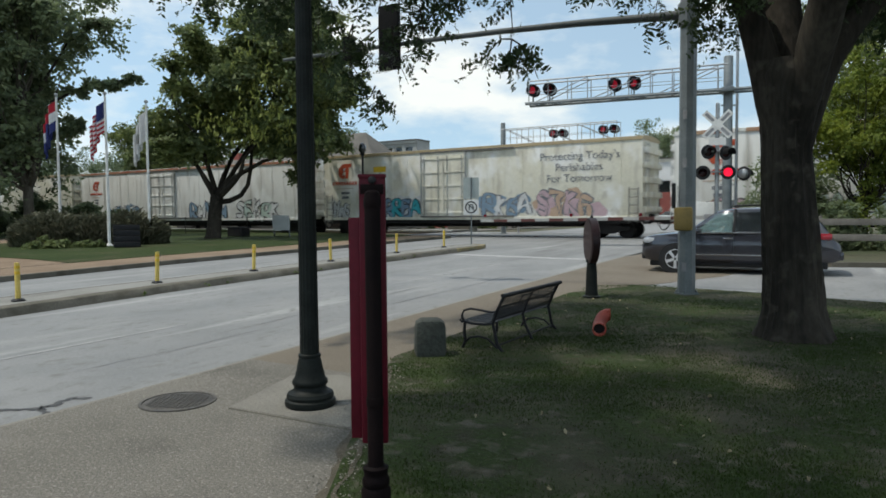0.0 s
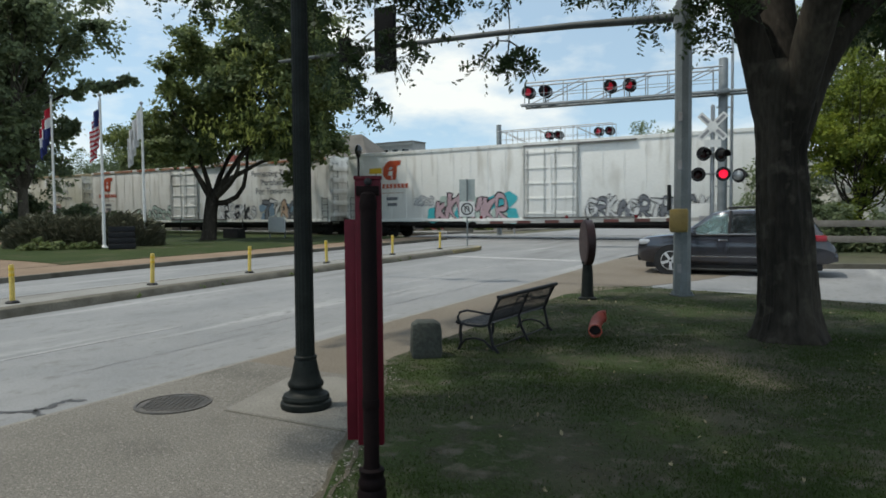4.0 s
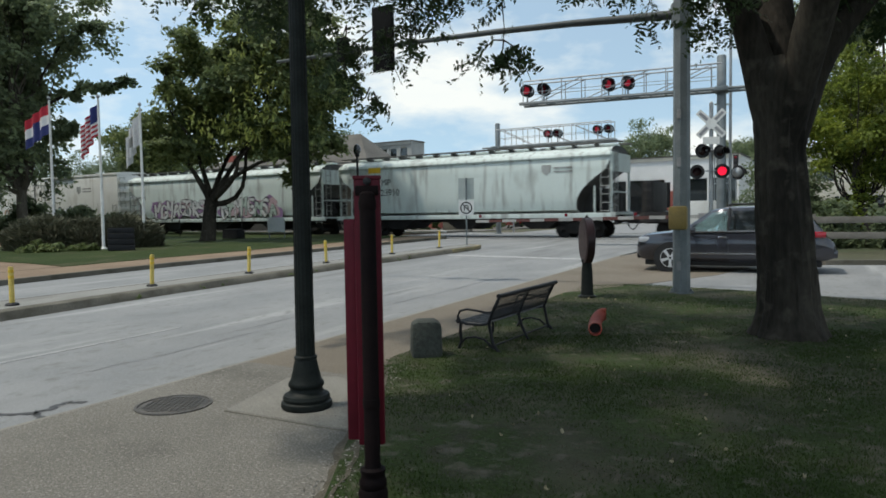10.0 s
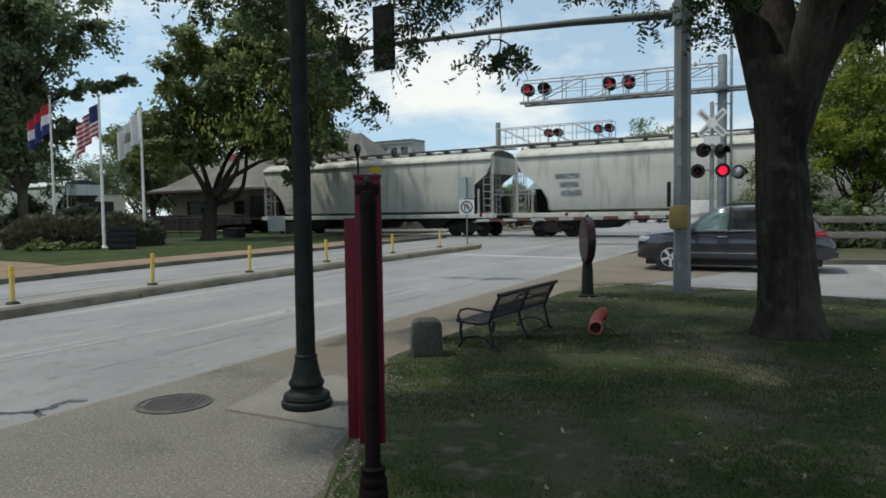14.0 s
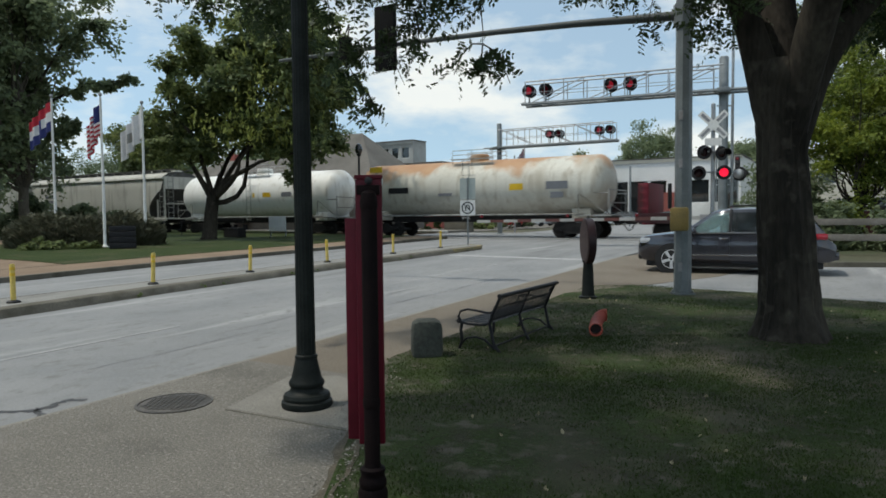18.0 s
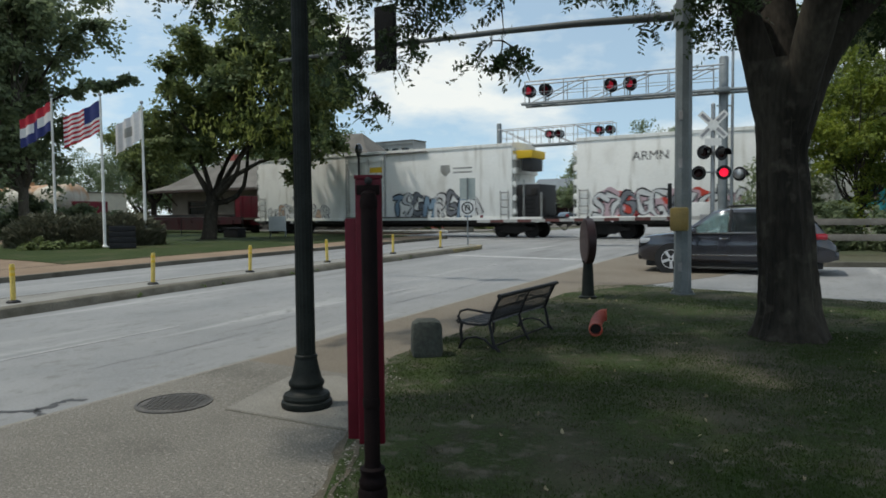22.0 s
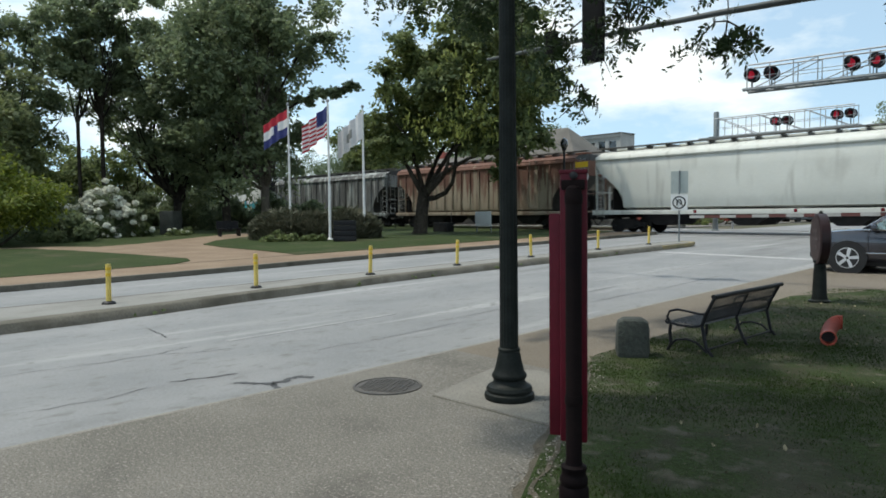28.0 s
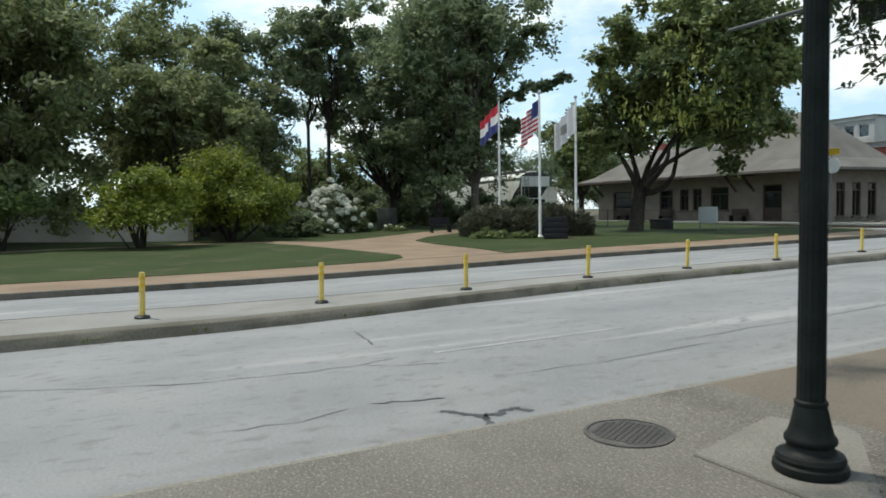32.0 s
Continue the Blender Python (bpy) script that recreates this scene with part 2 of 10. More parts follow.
SIGN_FACE = material("faded_sign_face", (0.030, 0.016, 0.017), (0.048, 0.030, 0.031), 0.5, 0, 9, 30, 0.03)
YELLOW_FADED = material("sun_bleached_yellow_plastic", (0.62, 0.47, 0.13), (0.55, 0.40, 0.09), 0.6, 0, 5, 30, 0.05, None, 0.2)
YELLOW = material("yellow_plastic", (0.62, 0.40, 0.025), (0.52, 0.33, 0.03), 0.55, 0, 3, 30, 0.05, None, 0.15)
ORANGE_PIPE = material("orange_corrugated_pipe", (0.62, 0.13, 0.085), (0.50, 0.10, 0.07), 0.45, 0, 3, 30, 0.05)
STONE = material("dark_stone", (0.036, 0.042, 0.036), (0.060, 0.064, 0.055), 0.9, 0, 2, 30, 0.6, 30, 0.3)
BARK = material("bark", (0.020, 0.017, 0.014), (0.052, 0.045, 0.036), 0.95, 0, 2.2, 22, 1.0, 12, 0.4, 0.2, [((0.075, 0.066, 0.052), 0.22, 5.0, (1, 1, 1))], stretch=(1, 1, 0.25))
BARK_PALE = material("pale_bark", (0.13, 0.115, 0.095), (0.085, 0.075, 0.06), 0.95, 0, 2.2, 22, 0.9, 12, 0.35, 0.2, None, stretch=(1, 1, 0.25))
RED_LENS = glow_material("lit_red_lens", (1.0, 0.015, 0.06), 1.0)
RED_DIM = glow_material("dim_red_lens", (0.6, 0.02, 0.05), 0.22)
RED_UNLIT = material("dark_unlit_lens", (0.030, 0.008, 0.010), (0.022, 0.006, 0.008), 0.25, 0, 5, 30)
RED_DARK = material("unlit_red_lens", (0.20, 0.012, 0.02), (0.14, 0.01, 0.016), 0.25, 0, 5, 30)
SIGNAL_BLACK = material("dull_black_housing", (0.008, 0.008, 0.008), (0.012, 0.012, 0.012), 0.9, 0, 4, 30, 0, None, 0.1, 0.08)
BLACK = material("matt_black", (0.012, 0.012, 0.013), (0.018, 0.018, 0.02), 0.6, 0, 4, 30)
GLASS_DARK = glass_material("dark_glass", (0.015, 0.018, 0.02))
WHITE = material("white_enamel", (0.70, 0.70, 0.68), (0.62, 0.62, 0.60), 0.5, 0, 3, 30, 0.02)
GREY_SIGN = material("bare_sign_back", (0.34, 0.38, 0.36), (0.40, 0.43, 0.41), 0.5, 0.3, 3, 30)

# ---------- building helpers ----------
def obj(name, bm, mat, parent=None, label="", smooth=True):
    me = bpy.data.meshes.new(name)
    bm.normal_update()
    bm.to_mesh(me)
    bm.free()
    for mt in (mat if isinstance(mat, (list, tuple)) else (mat,)):
        me.materials.append(mt)
    if smooth and len(me.polygons):
        me.shade_smooth()
        me.set_sharp_from_angle(angle=radians(38))
    ob = new(name, me)
    if parent:
        ob.parent = parent
    if label:
        ob["label"] = label
    return ob


def part(name, bm, mat, parent, label="", smooth=True):
    return obj(name, bm, mat, parent, label, smooth)


def thing(name, m, label, category, group=""):
    e = new(name)
    e.empty_display_size = 0.1
    e.matrix_basis = m
    return tagged(e, label, category, group)


def box(bm, c, s, bevel=0.0, m=None):
    r = bmesh.ops.create_cube(bm, size=1.0, matrix=(m or Matrix()) @ Matrix.LocRotScale(c, None, s))
    if bevel:
        es = list({e for v in r["verts"] for e in v.link_edges})
        bmesh.ops.bevel(bm, geom=es, offset=bevel, segments=2, affect="EDGES", profile=0.6)
    return bm


def rod(bm, p, q, r0, r1=None, n=10, caps=True):
    p, q = Vector(p), Vector(q)
    d = q - p
    m = Matrix.Translation((p + q) / 2) @ d.to_track_quat("Z", "Y").to_matrix().to_4x4()
    bmesh.ops.create_cone(bm, cap_ends=caps, segments=n, radius1=r0, radius2=r0 if r1 is None else r1, depth=d.length, matrix=m)
    return bm


def lathe(bm, prof, n=20, m=None):
    """prof: (radius, height) from below to above."""
    m = m or Matrix()
    rings = []
    for r, z in prof:
        rings.append([bm.verts.new(m @ Vector((r * math.cos(2 * math.pi * k / n), r * math.sin(2 * math.pi * k / n), z))) for k in range(n)])
    for a, b in zip(rings, rings[1:]):
        for k in range(n):
            bm.faces.new((a[k], a[(k + 1) % n], b[(k + 1) % n], b[k]))
    for ring, flip in ((rings[0], True), (rings[-1], False)):
        if prof[0 if flip else -1][0] > 1e-4:
            bm.faces.new(ring[::-1] if flip else ring)
    return bm


def tube(bm, pts, radii, n=8, caps=True):
    pts = [Vector(p) for p in pts]
    if not isinstance(radii, (list, tuple)):
        radii = [radii] * len(pts)
    rings = []
    up = Vector((0.13, 0.21, 0.97))
    for i, p in enumerate(pts):
        d = (pts[min(i + 1, len(pts) - 1)] - pts[max(i - 1, 0)]).normalized()
        s = d.cross(up)
        if s.length < 0.05:
            s = d.cross(Vector((1, 0, 0)))
        s.normalize()
        w = s.cross(d)
        rings.append([bm.verts.new(p + radii[i] * (math.cos(2 * math.pi * k / n) * s + math.sin(2 * math.pi * k / n) * w)) for k in range(n)])
    for a, b in zip(rings, rings[1:]):
        for k in range(n):
            bm.faces.new((a[k], b[k], b[(k + 1) % n], a[(k + 1) % n]))
    if caps:
        bm.faces.new(rings[0])
        bm.faces.new(rings[-1][::-1])
    return bm


def prism(bm, poly, axis, a, b, m=None):
    """A polygon drawn in two axes, pulled from a to b along the third ('x': poly in y, z; 'y': poly in x, z; 'z': poly in x, y)."""
    m = m or Matrix()
    put = {"x": lambda u, v, w: (w, u, v), "y": lambda u, v, w: (u, w, v), "z": lambda u, v, w: (u, v, w)}[axis]
    A = [bm.verts.new(m @ Vector(put(u, v, a))) for u, v in poly]
    B = [bm.verts.new(m @ Vector(put(u, v, b))) for u, v in poly]
    k = len(poly)
    for i in range(k):
        bm.faces.new((A[i], A[(i + 1) % k], B[(i + 1) % k], B[i]))
    bm.faces.new(A[::-1])
    bm.faces.new(B)
    bmesh.ops.recalc_face_normals(bm, faces=bm.faces[:])
    return bm


# ---------- the lie of the land: the street runs along s, q is across it ----------
E_S, E_Q = Vector((0.475, 0.880, 0)), Vector((0.880, -0.475, 0))


def rise(x, y):
    return 0.009 * min(max(0.475 * x + 0.880 * y - 4.0, 0.0), 32.0)


def at(x, y, dz=0.0):
    return Vector((x, y, rise(x, y) + dz))


def road(q, s, dz=0.0):
    p = E_Q * q + E_S * s
    return at(p.x, p.y, dz)


def sheet(name, poly, dz, mat, thick=0.25, bevel=0.0):
    """A slab over the land: poly in world x, y; its top dz above the land."""
    bm = bmesh.new()
    bm.faces.new([bm.verts.new((x, y, 0)) for x, y in poly])
    for s in (4.0, 36.0):
        bmesh.ops.bisect_plane(bm, geom=bm.verts[:] + bm.edges[:] + bm.faces[:], plane_co=E_S * s, plane_no=E_S)
    bmesh.ops.recalc_face_normals(bm, faces=bm.faces[:])
    if bm.faces[:][0].normal.z < 0:
        bmesh.ops.reverse_faces(bm, faces=bm.faces[:])
    top = bm.faces[:]
    r = bmesh.ops.extrude_face_region(bm, geom=top)
    low = {v for f in top for v in f.verts}
    hi = [v for v in r["geom"] if isinstance(v, bmesh.types.BMVert)]
    for v in hi:
        v.co.z = rise(v.co.x, v.co.y) + dz
    for v in low:
        v.co.z = rise(v.co.x, v.co.y) + dz - thick
    bmesh.ops.recalc_face_normals(bm, faces=bm.faces[:])
    turn = Matrix.Rotation(math.atan2(-E_Q.y, E_Q.x) * -1, 4, "Z")
    ob = obj(name, bm, mat, smooth=False)
    ob.data.transform(turn.inverted())
    ob.matrix_basis = turn
    tagged(ob, kind="structure")
    return ob


def rq(*qs):
    """Polygon of (q, s) pairs as world x, y."""
    return [tuple((E_Q * q + E_S * s)[:2]) for q, s in qs]


# the railway: u along it, w across it (0: near side of the cars)
T_D, T_N = Vector((0.850, -0.527, 0)).normalized(), Vector((0.527, 0.850, 0)).normalized()
T_O = Vector((0, 39.2, 0))
RAIL_Z = 0.30
T_ANGLE = math.degrees(math.atan2(T_D.y, T_D.x))


def track(u, w, z=0.0):
    p = T_O + T_D * u + T_N * w
    return Vector((p.x, p.y, z))


def track_pose(u, w, z=0.0, turn=0.0):
    p = track(u, w, z)
    return pose(p.x, p.y, p.z, 0, 0, T_ANGLE + turn)

# ---------- ground, road and paving ----------
bm = bmesh.new()
for (x0, x1), (y0, y1) in (((-1500, 1500), (-1500, 1500)),):
    bm.faces.new([bm.verts.new((x, y, 0)) for x, y in ((x0, y0), (x1, y0), (x1, y1), (x0, y1))])
for s in (4.0, 36.0):
    bmesh.ops.bisect_plane(bm, geom=bm.verts[:] + bm.edges[:] + bm.faces[:], plane_co=E_S * s, plane_no=E_S)
for v in bm.verts:
    v.co.z = rise(v.co.x, v.co.y) - 0.05
tagged(obj("ground", bm, SOIL, smooth=False), "dry soil ground reaching to the horizon", kind="structure")

Q_KERB, Q_MED1, Q_FAR = -5.42, -12.85, -16.9      # near kerb, back of the median, far edge of the road
# near edge of the median and the far kerb as (q, s): both bend a little
MED_LINE = ((-10.6, -60), (-10.85, 2.5), (-11.05, 4.6), (-11.35, 7.0), (-11.6, 10.0), (-11.65, 14.0), (-11.6, 24.6))
FAR_LINE = ((-16.9, -60), (-16.95, 5.0), (-17.1, 8.6), (-17.4, 12.0), (-17.6, 15.0), (-17.6, 33.5))


def beside(line, d, lo=-99.0, hi=99.0):
    """The line moved d metres across the street, between two distances along it."""
    return [(q + d, s) for q, s in line if lo <= s <= hi]


def line_q(line, s):
    return float(np.interp(s, [p[1] for p in line], [p[0] for p in line]))

roadway = sheet("road", rq((Q_KERB, -60), (Q_KERB, 120), (-17.7, 120), (-17.7, -60)), 0.0, CONCRETE_ROAD)
tagged(roadway, "pale worn concrete road with fine cracks", "road")
# near pavement: wide apron, then a narrow brown strip along the kerb
apron = sheet("pavement_near", [(-0.66, -8.0), (-0.66, 4.6), (-0.62, 6.3), (-0.605, 6.62)] + rq((Q_KERB, 5.60), (Q_KERB, -30), (4.0, -30)), 0.012, CONCRETE_WALK)
tagged(apron, "grey exposed-aggregate concrete pavement", "pavement")
strip = sheet("pavement_strip", rq((Q_KERB, 5.604)) + [(-0.604, 6.624), (-0.57, 7.15)] + rq((-4.02, 6.304), (-4.05, 12.4), (-1.85, 16.8), (-1.2, 19.6), (Q_KERB + 0.6, 26.5), (Q_KERB, 22.0)), 0.010, AGGREGATE)
tagged(strip, "brown brick-coloured pavement strip beside the road", "pavement")
lawn_near = sheet("lawn_near", [(-0.66, -8.0), (-0.66, 4.6), (-0.62, 6.3), (-0.57, 7.15)] + rq((-4.02, 6.3), (-4.05, 12.4), (-3.2, 14.0)) + [(3.75, 14.0), (5.42, 12.75), (7.2, 10.9), (14.0, 4.5), (20, -8)], 0.035, GRASS)
tagged(lawn_near, "shaded mown lawn with bare dry patches", "lawn")
drive = sheet("driveway", rq((-3.2, 14.02)) + [(3.76, 14.02), (5.43, 12.77), (7.21, 10.92), (14.02, 4.52), (24, -6), (40, 6), (14.5, 16.4), (9.9, 17.6)] + rq((-1.2, 19.6), (-1.85, 16.8)), 0.006, CONCRETE_ROAD)
tagged(drive, "pale concrete driveway beside the crossing", "driveway")
drive_kerb = sheet("drive_kerb", [(40, 6.0), (14.5, 16.4), (9.9, 17.6), (9.0, 18.9), (9.25, 18.95), (10.05, 17.85), (14.6, 16.65), (40.2, 6.25)], 0.13, KERB)
tagged(drive_kerb, "worn concrete kerb along the driveway", "kerb")
verge = sheet("verge_right", [(40.2, 6.25), (14.6, 16.65), (10.05, 17.85), (9.25, 18.95), (9.2, 24.5), (14.5, 26.3), (50, 5)], 0.05, SOIL)
tagged(verge, "bare earth and weeds beside the tracks", "verge")
# joints in the pavement, one slab paler than the next
JOINT = material("pale_joint", (0.25, 0.235, 0.20), (0.20, 0.185, 0.16), 0.9, 0, 3, 40, 0.2, None, 0.2)
for k, (a, b) in enumerate((((-2.14, 7.58), (-0.72, 6.66)), ((-1.78, 5.62), (-0.70, 5.03)), ((-0.90, 6.55), (-0.68, 5.05)))):
    a, b = at(*a, 0.014), at(*b, 0.014)
    n = (b - a).cross(Vector((0, 0, 1))).normalized() * (0.012 if k == 0 else 0.007)
    bm = bmesh.new()
    prism(bm, [((a + n).x, (a + n).y), ((a - n).x, (a - n).y), ((b - n).x, (b - n).y), ((b + n).x, (b + n).y)], "z", 0.0, 0.0165)
    tagged(obj("pavement_joint", bm, JOINT if k == 0 else KERB, smooth=False), "narrow joint in the pavement", kind="structure")
patch = sheet("pavement_patch", [(-1.78, 5.66), (-0.70, 5.07), (-0.9, 6.6), (-1.0, 6.72), (-1.5, 6.72)], 0.016, material("pale_patch", (0.185, 0.174, 0.152), (0.22, 0.208, 0.182), 0.9, 0, 2, 70, 0.5, 80, 0.32))
tagged(patch, "paler square of newer concrete round the lamp", "pavement")
# gutter line along the near kerb
gut = sheet("gutter", rq((Q_KERB - 0.06, -60), (Q_KERB - 0.06, 24), (Q_KERB, 22.0), (Q_KERB, -60)), 0.007, JOINT)
tagged(gut, "pale mortar joint between road and pavement", "gutter")

# median with rounded kerbs
med = sheet("median", rq(*beside(MED_LINE, -0.30), (-11.9, 25.3), (Q_MED1 + 0.3, 25.6), (Q_MED1 + 0.05, 24.8), (Q_MED1 + 0.05, -60)), 0.14, MEDIAN_TOP)
tagged(med, "pale concrete top of the traffic median", "median")
kerb_back = sheet("median_back_kerb", rq((Q_MED1 + 0.047, -60), (Q_MED1 + 0.047, 24.8), (Q_MED1, 24.8), (Q_MED1, -60)), 0.143, KERB)
tagged(kerb_back, "narrow back kerb of the median", "kerb")
tip = sheet("median_yellow_nose", rq((-11.59, 22.6), (-11.59, 24.7), (-11.86, 25.62), (-12.55, 25.82), (-12.55, 25.62), (-11.92, 25.32), (-11.70, 24.6), (-11.70, 22.6)), 0.147, material("worn_yellow_kerb", (0.30, 0.245, 0.125), (0.22, 0.19, 0.12), 0.85, 0, 3, 30, 0.2), 0.12)
tagged(tip, "faded yellow painted kerb at the median end", "kerb")
# lane lines
PAINT_WORN = material("worn_lane_paint", (0.30, 0.30, 0.295), (0.24, 0.243, 0.243), 0.85, 0, 2.5, 40, 0.2, 60, 0.3)


def stripe(q, s0, s1, w, mat, label):
    ob = sheet("lane_line", rq((q - w / 2, s0), (q + w / 2, s0), (q + w / 2, s1), (q - w / 2, s1)), 0.004, mat, 0.02)
    tagged(ob, label, "lane line")
for s0, s1 in ((4.2, 7.0), (15.0, 18.4), (-5.0, -2.0), (-14, -11)):
    stripe(-8.05, s0, s1, 0.09, PAINT_WORN, "worn white dashed lane line")
stop = sheet("stop_line", rq((-11.25, 21.4), (Q_KERB - 0.5, 20.6), (Q_KERB - 0.5, 21.1), (-11.25, 21.9)), 0.004, PAINT_WHITE, 0.02)
tagged(stop, "faded white stop line before the tracks", "stop line")
# dark sloping kerb along the median, uneven and stained
bm = bmesh.new()
prev = None
rk = random.Random(31)
for k in range(170):
    d = -60 + k * 0.5
    q = line_q(MED_LINE, d) + rk.uniform(-0.02, 0.02)
    pair = [bm.verts.new(road(q + 0.03, d, -0.02)), bm.verts.new(road(q, d, 0.05)), bm.verts.new(road(q - 0.05, d, 0.135 + rk.uniform(-0.006, 0.006))), bm.verts.new(road(q - 0.09, d, 0.15)), bm.verts.new(road(q - 0.33 + rk.uniform(-0.02, 0.02), d, 0.15)), bm.verts.new(road(q - 0.34, d, 0.12))]
    if prev:
        for i in range(5):
            bm.faces.new((prev[i], pair[i], pair[i + 1], prev[i + 1]))
    prev = pair
bmesh.ops.recalc_face_normals(bm, faces=bm.faces[:])
tagged(obj("median_kerb", bm, KERB), "dark stained concrete kerb of the median", "kerb", kind="structure")

# far side: kerb, brick pavement, lawns and winding brick path
fk = sheet("kerb_far", rq(*FAR_LINE, *beside(FAR_LINE, -0.20)[::-1]), 0.13, KERB)
tagged(fk, "concrete kerb along the brick pavement", "kerb")
LAWN_LINE = [(-19.2, -60), (-19.25, 3.0), (-19.45, 6.5), (-19.65, 8.6), (-19.85, 13.0), (-20.1, 33.5)]
# dark strip paints the shadow line where the raised lawn ends
edging = sheet("lawn_edge", rq(*LAWN_LINE, *beside(LAWN_LINE, -0.07)[::-1]), 0.128, material("edge_shadow_strip", (0.022, 0.020, 0.015), (0.035, 0.031, 0.024), 0.95, 0, 4, 40, 0.4))
tagged(edging, "narrow dark strip painted as shadow between lawn and brick path", "edging")
bw = sheet("pavement_far", rq(*beside(FAR_LINE, -0.204), *LAWN_LINE[::-1]), 0.125, BRICKWALK)
tagged(bw, "reddish-brown brick pavement", "pavement")
lawn_tip = [(-19.652, 8.6), (-20.6, 9.6), (-21.7, 10.0), (-26, 9.8), (-31, 9.4), (-35, 8.6), (-36.4, 5.0), (-36.0, 0.0), (-34.5, -6), (-34.5, -40)]
lawn_l = sheet("lawn_left", rq((-19.202, -40), (-19.252, 3.0), (-19.452, 6.5), *lawn_tip), 0.14, LAWN_FAR)
tagged(lawn_l, "sunlit mown lawn beside the path", "lawn")
flag_edge = [(-19.852, 13.0), (-21.2, 13.3), (-22.7, 13.6), (-27, 14.0), (-30.4, 14.8), (-33.5, 17.0), (-37.0, 21.0), (-42.0, 27.0)]
lawn_m = sheet("lawn_flagpoles", rq((-20.102, 33.5), *flag_edge, (-56, 40), (-52, 46)), 0.14, LAWN_FAR)
tagged(lawn_m, "mown lawn round the flagpoles", "lawn")
back_edge = [(-36.1, -40), (-36.1, -6), (-37.6, 0.0), (-38.0, 5.2), (-36.3, 9.9), (-33.5, 11.2), (-34.6, 13.6), (-39.5, 19.0), (-44.5, 25.5)]
path = sheet("brick_path", rq(*[(q - 0.003, s) for q, s in lawn_tip[:-1]], (-34.503, -40), (-36.097, -40), *[(q + 0.003, s) for q, s in back_edge[1:]], *[(q - 0.003, s) for q, s in flag_edge[::-1]]), 0.118, BRICKWALK)
tagged(path, "winding reddish brick path through the park", "path")
lawn_b = sheet("lawn_back", rq(*back_edge, (-56, 39.9), (-90, 30), (-90, -40)), 0.115, LAWN_FAR)
tagged(lawn_b, "shaded lawn beneath the park trees", "lawn")

# cracks sealed with tar in the road
def crack(pts, w, name="tar_crack"):
    bm = bmesh.new()
    prev = None
    rng = random.Random(len(pts))
    pts = [at(x, y, 0.004) for x, y in pts]
    fine = []
    for a, b in zip(pts, pts[1:]):
        fine += [a.lerp(b, k / 5) + Vector((rng.uniform(-1, 1), rng.uniform(-1, 1), 0)) * 0.025 for k in range(5)]
    fine.append(pts[-1])
    for i, p in enumerate(fine):
        d = (fine[min(i + 1, len(fine) - 1)] - fine[max(i - 1, 0)]).normalized()
        n = d.cross(Vector((0, 0, 1))) * w * rng.uniform(0.4, 1.2) * (0.3 if i in (0, len(fine) - 1) else 1)
        pair = (bm.verts.new(p + n), bm.verts.new(p - n))
        if prev:
            bm.faces.new((prev[0], prev[1], pair[1], pair[0]))
        prev = pair
    bmesh.ops.recalc_face_normals(bm, faces=bm.faces[:])
    tagged(obj(name, bm, TAR, smooth=False), "dark tar-sealed crack in the road", "road crack", kind="structure")
crack([(-4.37, 5.52), (-4.17, 5.75), (-3.94, 5.99)], 0.018)
crack([(-3.77, 5.65), (-3.58, 5.66), (-3.40, 5.71), (-3.33, 5.80), (-3.31, 6.0), (-3.12, 6.05)], 0.045)
crack([(-3.38, 5.72), (-3.28, 5.60), (-3.21, 5.48)], 0.035)
crack([(-6.86, 8.18), (-6.28, 7.76), (-6.01, 7.52)], 0.014)
crack([(-8.6, 3.4), (-7.2, 4.4), (-6.3, 5.21), (-5.7, 6.07), (-5.43, 6.6), (-5.31, 7.12)], 0.008)
crack([(-5.43, 6.6), (-5.1, 6.75), (-4.7, 7.15)], 0.007)
crack([(-4.9, 4.3), (-4.55, 4.85), (-4.45, 5.3)], 0.006)
crack([(-3.9, 6.9), (-3.3, 7.9), (-2.5, 9.5)], 0.006)
crack([(-1.2, 11.3), (0.2, 13.8), (1.6, 16.6)], 0.010)
crack([(-3.0, 9.2), (-1.8, 11.6), (-0.4, 14.6)], 0.008)
crack([(-9.8, 6.2), (-9.0, 7.6), (-8.8, 8.6)], 0.008)

